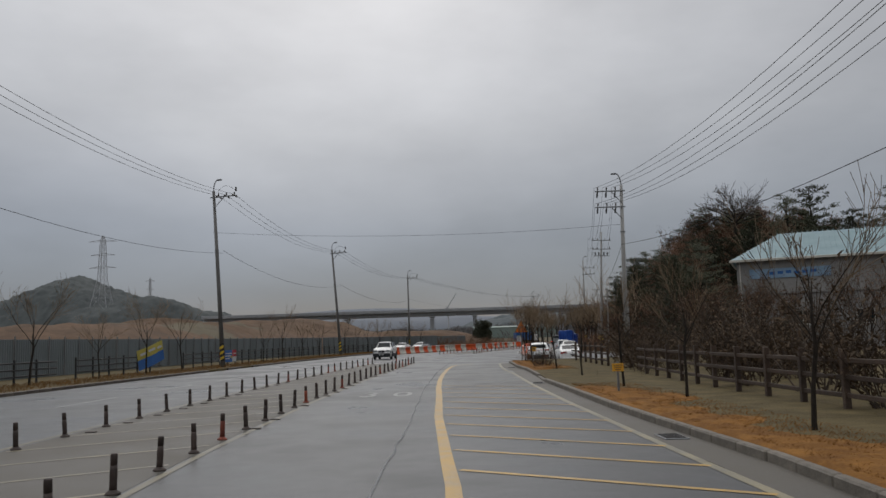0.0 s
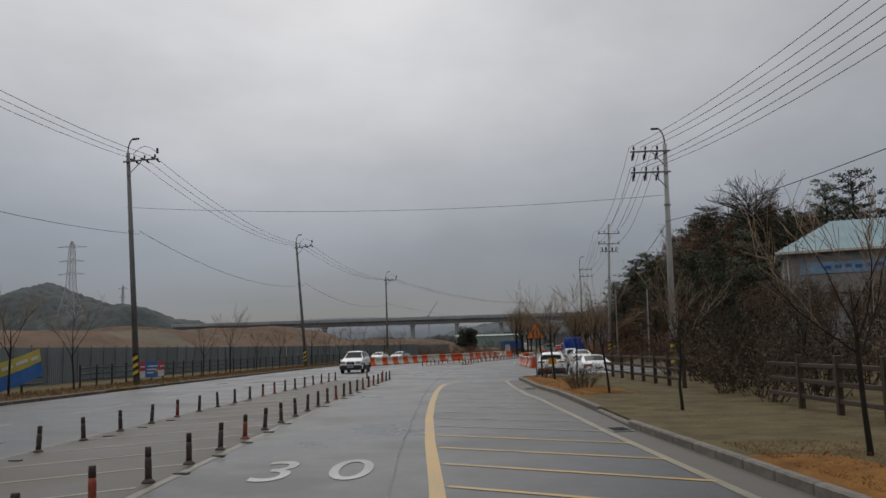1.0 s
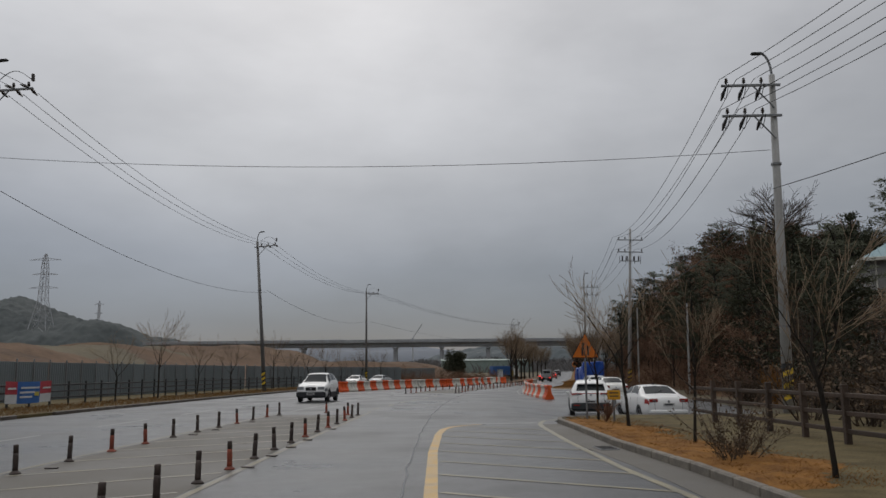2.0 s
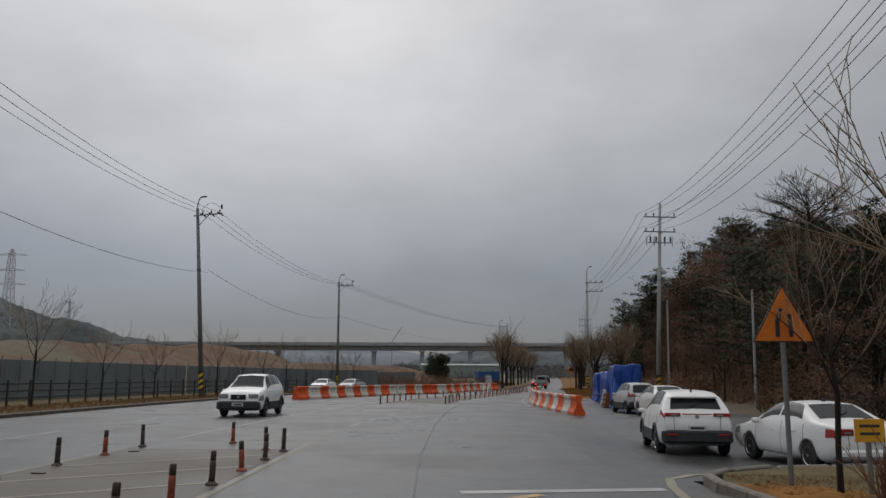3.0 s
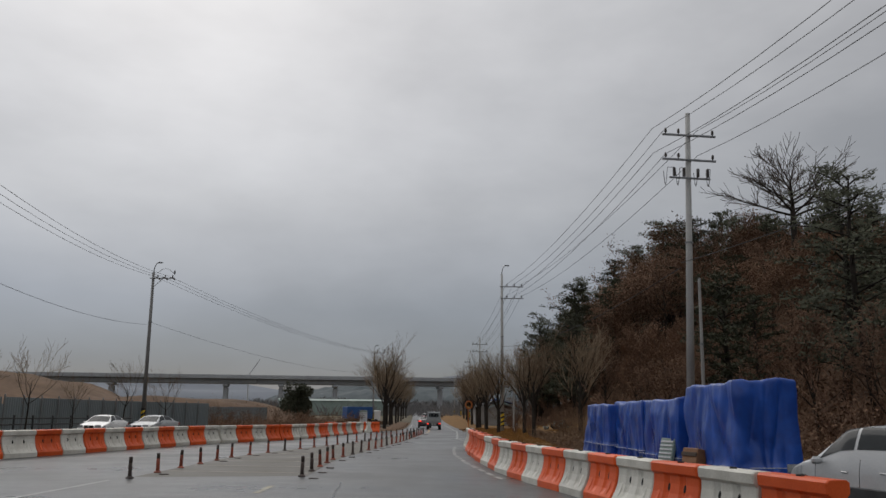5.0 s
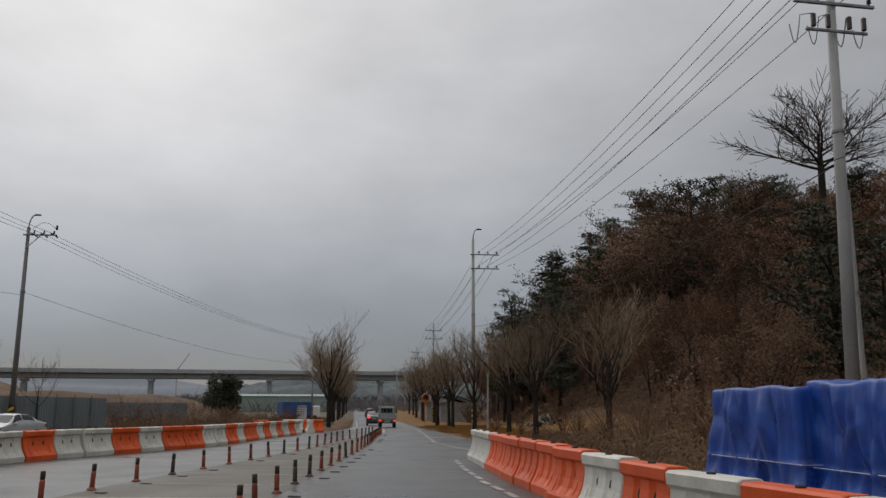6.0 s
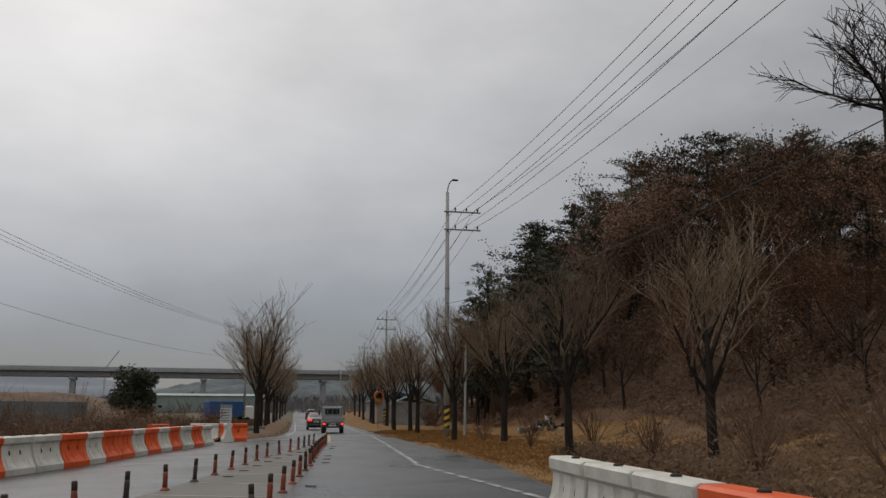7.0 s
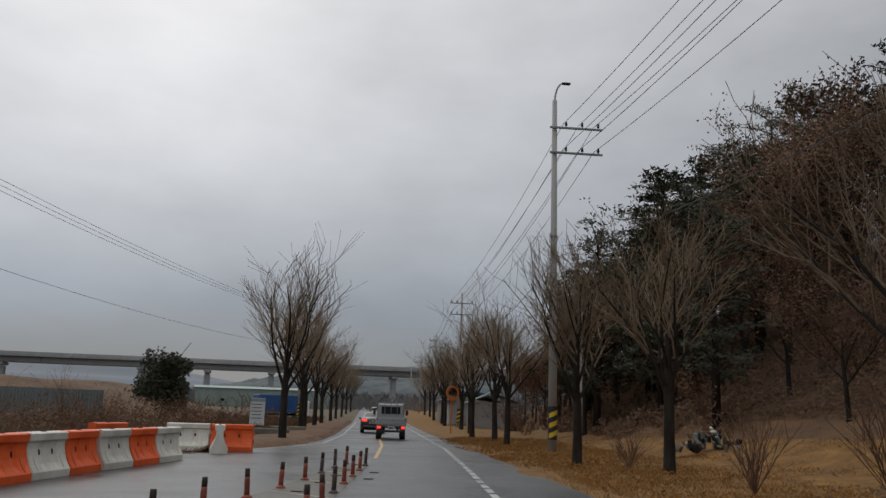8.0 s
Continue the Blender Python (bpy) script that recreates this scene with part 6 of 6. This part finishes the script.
        part("front_bumper", Shape().box((L / 2 - 0.1, 0, floor + 0.22), (0.32, Wd * 0.93, 0.34), 0.06), lower, ob, "dark lower bumper")
    part("wiper", Shape().tube([(back[1] - 0.02, 0.25, spline(top, back[1]) + 0.03), (back[0] + (back[1] - back[0]) * 0.6, -0.15, spline(top, back[0] + (back[1] - back[0]) * 0.6) + 0.04)], 0.012, 4), "trim", ob)
    part("aerial", Shape().box((back[0] + 0.25, 0, spline(top, back[0] + 0.25) + 0.06), (0.14, 0.03, 0.08), 0.012), "trim", ob)
    return ob


def suv(label, m, paint_name, lower, lit=False, group="parked cars", L=4.48, Wd=1.86, h=1.63, hood=1.0):
    top = [(-L / 2, 0.95), (-L / 2 + 0.06, 1.06), (-L / 2 + 0.5, h - 0.13), (-1.35, h - 0.03), (-0.4, h), (0.25, h - 0.04), (1.05, 0.09 + hood), (1.35, 0.05 + hood), (1.95, hood - 0.06), (L / 2 - 0.1, hood - 0.16), (L / 2 - 0.03, hood - 0.3), (L / 2, hood - 0.4)]
    belt = [(-L / 2, 1.1), (-1.2, 1.06), (0.5, 0.99), (1.2, 0.95), (L / 2, 0.8)]
    return car("suv", label, m, L, Wd, top, belt, 0.24, paint_name, 2.67, 0.35, (0.32, 1.06), (-L / 2 + 0.48, -L / 2 + 0.16), ((0.95, 0.35, 0.02, 0.02), (-0.06, -0.06, -1.0, -1.0), (-1.08, -1.08, -1.5, -1.34)), (0.53, 0.60, 0.40), lower, tail_z=1.03, lit=lit, group=group)


def sedan(label, m, paint_name, L=4.5, Wd=1.73, h=1.43, lit=False, group="parked cars"):
    top = [(-L / 2, 0.72), (-L / 2 + 0.05, 0.98), (-1.75, 1.04), (-1.45, 1.08), (-0.75, h - 0.04), (-0.1, h), (0.35, h - 0.05), (1.05, 0.98), (1.4, 0.92), (2.0, 0.78), (L / 2 - 0.05, 0.68), (L / 2, 0.58)]
    belt = [(-L / 2, 0.92), (-1.5, 0.97), (0.5, 0.92), (1.2, 0.88), (L / 2, 0.74)]
    return car("sedan", label, m, L, Wd, top, belt, 0.2, paint_name, 2.6, 0.31, (0.42, 1.02), (-0.8, -1.42), ((0.9, 0.4, 0.0, 0.0), (-0.08, -0.08, -1.05, -0.85)), (0.46, 0.56, 0.34), None, tail_z=0.86, lit=lit, group=group)


def hatch(label, m, paint_name, lower=None, L=3.83, Wd=1.67, h=1.49, lit=False, group="parked cars"):
    top = [(-L / 2, 0.9), (-L / 2 + 0.05, 1.0), (-L / 2 + 0.38, h - 0.08), (-0.9, h - 0.01), (-0.1, h), (0.35, h - 0.06), (1.0, 0.98), (1.3, 0.92), (L / 2 - 0.05, 0.72), (L / 2, 0.6)]
    belt = [(-L / 2, 1.0), (-1.2, 0.96), (0.5, 0.9), (1.2, 0.86), (L / 2, 0.74)]
    return car("hatchback", label, m, L, Wd, top, belt, 0.2, paint_name, 2.45, 0.29, (0.4, 0.96), (-L / 2 + 0.36, -L / 2 + 0.08), ((0.85, 0.42, 0.0, 0.0), (-0.08, -0.08, -0.85, -0.8), (-0.93, -0.93, -1.4, -1.25)), (0.48, 0.62, 0.24), lower, tail_z=0.92, lit=lit, group=group)


suv("white compact SUV parked nose-in behind the verge", pose(5.85, 69.4, dip(5.6, 69.4) + 0.004, 0, 0, 83), "car_white", "trim")
sedan("white saloon parked beside the verge", pose(7.75, 65.6, dip(7.75, 65.6) + 0.004, 0, 0, 96), "car_white", 4.57, 1.8, 1.44)
sedan("off-white older saloon parked on the roadside", pose(9.5, 84.85, dip(9.5, 84.85) + 0.004, 0, 0, 91.8), "car_cream", 4.5, 1.71, 1.44)
hatch("silver-grey hatchback parked before the tarpaulin stacks", pose(9.2, 89.2, dip(9.2, 89.2) + 0.004, 0, 0, 93), "car_silver", "trim", 3.55, 1.64, 1.54)
sedan("white saloon parked behind the barriers", pose(-13.4, 133.5, 0.01, 0, 0, -100), "car_white")
sedan("silver saloon parked behind the barriers", pose(-10.6, 135.5, 0.01, 0, 0, -108), "car_silver")
big = suv("white SUV with dark lower cladding driving on wet asphalt", pose(-8.95, 81.6, 0.004, 0, 0, -91.5), "car_white", "trim", False, "cars on the road", 4.55, 1.86, 1.72, 1.08)
hatch("red and white small car with lit brake lamps", pose(21.0, 221, rise(221) + 0.006, 0, 0, 81), "car_red", lit=True, group="cars on the road")
suv("dark SUV further along the road", pose(25.3, 250, rise(250) + 0.006, 0, 0, 81.5), "car_black", "trim", False, "cars on the road")
sedan("dark saloon on the far side of the small truck", pose(14.9, 181.5, 0.008, 0, 0, 81), "car_black", lit=True, group="cars on the road")

# small flatbed truck
truck = thing("flatbed_truck", "grey one-ton flatbed truck with lit tail lamps", "truck", "cars on the road", pose(14.25, 170.1, 0.006, 0, 0, 81))
cab = Shape()
cab_prof = [(0.62, 0.55), (0.62, 1.90), (0.72, 1.96), (1.75, 1.96), (1.95, 1.90), (2.42, 1.2), (2.5, 0.95), (2.5, 0.5)]
rows = []
for yk, inset in ((-0.84, 0.05), (-0.80, 0.0), (0.80, 0.0), (0.84, 0.05)):
    rows.append([(px + (inset if px < 1 else -inset), yk * (0.93 if pz > 1.3 else 1.0), pz - (inset if pz > 1.3 else 0)) for px, pz in cab_prof])
cab.rings(rows)
part("cab", cab, "truck_grey", truck)
part("rear_window", Shape().box((0.612, 0, 1.58), (0.02, 1.1, 0.42), 0.03), "glass", truck)
part("windscreen", Shape().box((0, 0, 0), (0.78, 1.4, 0.02), 0.01, m=pose(2.2, 0, 1.55) @ pose(0, 0, 0, 0, 56, 0)), "glass", truck)
for sd in (-1, 1):
    part("side_window", Shape().box((1.45, sd * 0.8, 1.55), (0.8, 0.03, 0.45), 0.01), "glass", truck)
    part("door_mirror", Shape().box((2.05, sd * 0.98, 1.45), (0.08, 0.16, 0.3), 0.03), "trim", truck)
guard = Shape()
for yk in (-0.72, -0.36, 0, 0.36, 0.72):
    guard.tube([(0.5, yk, 0.85), (0.5, yk, 1.98)], 0.022, 6)
for z in (1.2, 1.98):
    guard.tube([(0.5, -0.76, z), (0.5, 0.76, z)], 0.026, 6)
part("guard_frame", guard, "galv", truck, "steel guard frame behind the cab")
part("bed", Shape().box((-1.05, 0, 0.78), (3.05, 1.62, 0.1), 0.01), "truck_grey", truck)
for sd in (-1, 1):
    part("side_gate", Shape().box((-1.05, sd * 0.83, 1.0), (3.0, 0.045, 0.4), 0.012), "truck_grey", truck)
gate = part("tailgate", Shape().box((-2.6, 0, 1.0), (0.05, 1.66, 0.4), 0.012), "truck_grey", truck)
part("rib", Shape().box((-2.63, 0, 1.08), (0.02, 1.5, 0.05), 0.006).box((-2.63, 0, 0.92), (0.02, 1.5, 0.05), 0.006), "truck_grey", gate)
part("latch", Shape().box((-2.64, 0.76, 1.1), (0.03, 0.04, 0.14), 0.006).box((-2.64, -0.76, 1.1), (0.03, 0.04, 0.14), 0.006), "trim", gate)
part("chassis", Shape().box((-0.3, 0.38, 0.58), (4.4, 0.1, 0.16), 0.01).box((-0.3, -0.38, 0.58), (4.4, 0.1, 0.16), 0.01), "hole", truck)
part("bumper", Shape().box((-2.56, 0, 0.46), (0.08, 1.5, 0.12), 0.02), "trim", truck)
for sd in (-1, 1):
    lamp = part("tail_lamp", Shape().box((-2.6, sd * 0.62, 0.66), (0.05, 0.36, 0.15), 0.015), "trim", truck)
    part("brake_lens", Shape().box((-2.632, sd * 0.66, 0.66), (0.02, 0.2, 0.11), 0.01), "brake", lamp, "lit red lens")
    part("mudflap", Shape().box((-1.95, sd * 0.62, 0.36), (0.02, 0.3, 0.34), 0.006), "tyre", truck)
    wheel(truck, 1.75, sd * 0.72, 0.32, 0.19, sd)
    wheel(truck, -1.35, sd * 0.66, 0.29, 0.3, sd)
pl = part("number_plate", Shape().box((-2.63, 0, 0.63), (0.012, 0.36, 0.17), 0.004), "plate", truck)
part("writing_bar", Shape().box((-2.638, 0, 0.63), (0.004, 0.26, 0.08), 0.001), "bar_dark", pl)

# ---- far things: bridge, hills, pylons, sheds ----
bridge = thing("bridge", "long weathered concrete viaduct crossing the valley", "bridge")
BY, BZ = 430.0, 15.5
segs = [(-156 + 45.4 * k, -156 + 45.4 * (k + 1)) for k in range(14)]
for a, b in segs:
    part("deck", Shape().box(((a + b) / 2, BY, BZ + 0.9), (b - a - 0.08, 11, 0.5), 0.05).box(((a + b) / 2, BY, BZ - 0.35), (b - a - 0.08, 6.5, 2.0), 0.3), "bridge", bridge)
    part("parapet", Shape().box(((a + b) / 2, BY - 5.4, BZ + 1.7), (b - a - 0.08, 0.3, 1.1), 0.05), "bridge", bridge)
for k in range(26):
    x = 12.8 + 22.7 * (k - 16)
    if x < -34 and (k % 2) or x < -140:
        continue
    part("pier", Shape().box((x, BY, (BZ - 2.9) / 2 + 0.5), (2.0, 3.6, BZ - 3.4), 0.3), "bridge", bridge)
    part("pier_cap", Shape().box((x, BY, BZ - 1.9), (2.4, 7.6, 1.1), 0.3), "bridge", bridge)


def hill(name, cx, cy, rx, ry, h, material, label, seed, bump=1.0, n=70):
    """A wooded hill: an uneven dome with a ragged tree-top surface."""
    rows = []
    for j in range(n // 2 + 1):
        row = []
        for i in range(n + 1):
            u, v = -1 + 2 * i / n, -1 + 2 * j / (n // 2)
            d = max(0.0, 1 - u * u - v * v)
            x, y_ = cx + u * rx, cy + v * ry
            k = h * d ** 0.75 * (0.82 + 0.35 * noise.noise(Vector((u * 2.1 + seed, v * 2.0, seed))))
            row.append((x, y_, -2 + rise(y_) * 0 + k + (bump * 0.5 * noise.noise(Vector((x * 0.07, y_ * 0.07, seed))) + bump * 0.75 * abs(noise.noise(Vector((x * 0.16, y_ * 0.16, seed)))) + bump * 0.4 * noise.noise(Vector((x * 0.4, y_ * 0.4, seed)))) * min(1, d * 6)))
        rows.append(row)
    return structure(name, Shape().sheet(rows), material, label, True, "hill")


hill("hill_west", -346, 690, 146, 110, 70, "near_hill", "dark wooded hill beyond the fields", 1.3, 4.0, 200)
hill("hill_far_east", 230, 830, 330, 90, 46, "far_hill", "wooded hill behind the viaduct, distance haze in its colour", 4.1, 4.0, 160)
hill("ridge_north", -360, 2200, 760, 200, 105, "far_ridge", "mountain ridge, mist painted into its pale grey", 7.7, 0.5, 120)
hill("ridge_east", 700, 2400, 900, 200, 130, "far_ridge", "mountain ridge, mist painted into its pale grey", 2.2, 0.5, 120)
hill("embankment", -205, 436, 110, 34, 24, "soil", "earth embankment that carries the viaduct's road on", 3.3, 0.6, 60)
# low bank of far trees before the viaduct
place = []
for _ in range(9000):
    x = rng.uniform(-330, 140)
    y = rng.uniform(330, 425)
    place.append((x, y, rise(y) - 0.2, rng.uniform(0.8, 4.5), 0.12, 0.6))
blades("far_scrub", place, "far_wood", "leafless scrub in the valley, greyed with painted haze", "scrub")
place = []
for _ in range(26000):
    x = rng.uniform(-190, 210)
    y = rng.uniform(452, 540)
    crown = 5.5 + 4.5 * noise.noise(Vector((x * 0.035, y * 0.02, 3))) + 2.5 * noise.noise(Vector((x * 0.12, 1.0, 8)))
    place.append((x, y, rise(y) + max(0.0, crown) * rng.uniform(-0.1, 0.75), rng.uniform(0.9, 2.6), 0.35, 0.8))
blades("far_woods", place, "far_wood", "leafless woods beyond the viaduct, greyed with painted haze", "woods")


def pylon(x, y, h, w, label):
    ob = thing("pylon", label, "pylon", "power pylons", pose(x, y, 0))
    s = Shape()
    lv = [0, 0.18, 0.34, 0.46, 0.55, 0.62, 0.69, 0.76, 0.83, 0.9, 0.96, 1.0]
    wd = [1, 0.74, 0.53, 0.38, 0.28, 0.2, 0.18, 0.16, 0.15, 0.13, 0.1, 0.03]
    for (a, wa), (b, wb) in zip(zip(lv, wd), zip(lv[1:], wd[1:])):
        c0 = [(sx * wa * w, sy * wa * w, a * h) for sx, sy in ((1, 1), (-1, 1), (-1, -1), (1, -1))]
        c1 = [(sx * wb * w, sy * wb * w, b * h) for sx, sy in ((1, 1), (-1, 1), (-1, -1), (1, -1))]
        for k in range(4):
            s.tube([c0[k], c1[k]], 0.24, 4)
            s.tube([c0[k], c1[(k + 1) % 4]], 0.12, 3)
            s.tube([c0[(k + 1) % 4], c1[k]], 0.12, 3)
            s.tube([c1[k], c1[(k + 1) % 4]], 0.12, 3)
    part("lattice", s, "lattice", ob)
    for z, r in ((0.72, 0.8), (0.83, 0.72), (0.95, 0.85)):
        part("crossarm", Shape().tube([(-r * w, 0, z * h), (-0.1 * w, 0, z * h + 1.4), (0.1 * w, 0, z * h + 1.4), (r * w, 0, z * h)], 0.24, 4).tube([(-r * w, 0, z * h), (r * w, 0, z * h)], 0.2, 4), "lattice", ob)
    return ob


pylon(-314, 629, 93, 14, "tall steel lattice pylon before the wooded hill")
pylon(-394, 900, 82, 6.5, "distant steel lattice pylon")
ob = thing("crane", "distant tower crane behind the viaduct", "crane", "", pose(-32, 560, 4))
part("mast", Shape().tube([(0, 0, 0), (0, 0, 20)], 0.6, 4), "lattice", ob)
part("jib", Shape().tube([(-3, 0, 18), (0, 0, 20), (6, 0, 29)], 0.35, 4), "lattice", ob)


def shed(x, y, w, d, h, turn, wall, roof_mat, label, pitch=1.2):
    ob = thing("shed", label, "building", "", pose(x, y, ground_z(x, y), 0, 0, turn))
    part("wall", Shape().box((0, 0, h / 2), (w, d, h), 0.03), wall, ob)
    r = Shape().rings([[(sx * (w / 2 + 0.4), -d / 2 - 0.4, h - 0.05), (sx * (w / 2 + 0.4), 0, h + pitch), (sx * (w / 2 + 0.4), d / 2 + 0.4, h - 0.05), (sx * (w / 2 + 0.4), 0, h + pitch - 0.25)] for sx in (-1, 1)])
    part("roof", r, roof_mat, ob)
    part("door", Shape().box((w * 0.1, -d / 2 - 0.02, 1.0), (0.95, 0.06, 2.0), 0.01), "trim", ob)
    for k in (-0.3, 0.32):
        wd_ = part("window", Shape().box((w * k, -d / 2 - 0.02, 1.6), (1.2, 0.07, 0.9), 0.01), "white_plastic", ob)
        part("pane", Shape().box((w * k, -d / 2 - 0.06, 1.6), (1.05, 0.02, 0.75), 0), "glass", wd_)
    return ob


shed(33, 222, 9, 6, 2.8, 80, "wall_plaster", "dark_roof", "low house with a dark roof among bare trees")
shed(37, 240, 10, 7, 3.0, 84, "wall_plaster", "dark_roof", "low house with a dark roof among bare trees")
shed(31, 206, 6, 5, 2.6, 78, "wall_plaster", "roof_teal", "small house with a pale roof among bare trees")
shed(43, 262, 12, 8, 3.6, 82, "wall_plaster", "blue_steel", "low building with a blue roof beside the road")
shed(9, 345, 34, 9, 4.6, 4, "green_sheet", "green_sheet", "pale green sheeted shed before the viaduct", 0.6)
shed(-150, 330, 22, 8, 3.4, 6, "wall_plaster", "white_plastic", "white flat shed in the fields", 0.4)
shed(-330, 520, 40, 12, 9, 0, "wall_plaster", "dark_roof", "grey buildings at the foot of the wooded hill", 0.4)
ob = thing("cargo_truck", "blue box truck standing beyond the dry weeds", "truck", "", pose(9.2, 226, 0.0, 0, 0, 20))
part("cargo_box", Shape().box((0, 0, 2.0), (5.0, 2.2, 2.1), 0.05), "blue_steel", ob)
part("cab", Shape().box((3.4, 0, 1.5), (1.6, 2.0, 1.9), 0.15), "car_white", ob)
part("windscreen", Shape().box((4.2, 0, 1.9), (0.06, 1.7, 0.8), 0.02), "glass", ob)
part("chassis", Shape().box((0.8, 0, 0.75), (6.4, 0.9, 0.3), 0.03), "hole", ob)
for wx in (-1.6, 3.2):
    for sd in (-1, 1):
        wheel(ob, wx, sd * 0.9, 0.45, 0.28, sd)
ob = thing("rubble_heap", "heap of pale and dark rubble on the bank", "rubble", "", pose(23.4, 151.0, ground_z(23.4, 151.0)))
for k in range(46):
    a, r = rng.uniform(0, 6.28), rng.uniform(0, 1.7)
    s = rng.uniform(0.14, 0.46)
    part("lump", Shape().box((0, 0, 0), (s, s * 0.7, s * 0.32), s * 0.06, m=pose(math.cos(a) * r, math.sin(a) * r * 0.7, 0.12 + 0.55 * rng.random() * (1.7 - r), rng.uniform(0, 90), rng.uniform(0, 90), rng.uniform(0, 90))), ("kerb", "hole", "black_metal", "white_plastic", "hole", "green_sheet")[k % 6], ob)
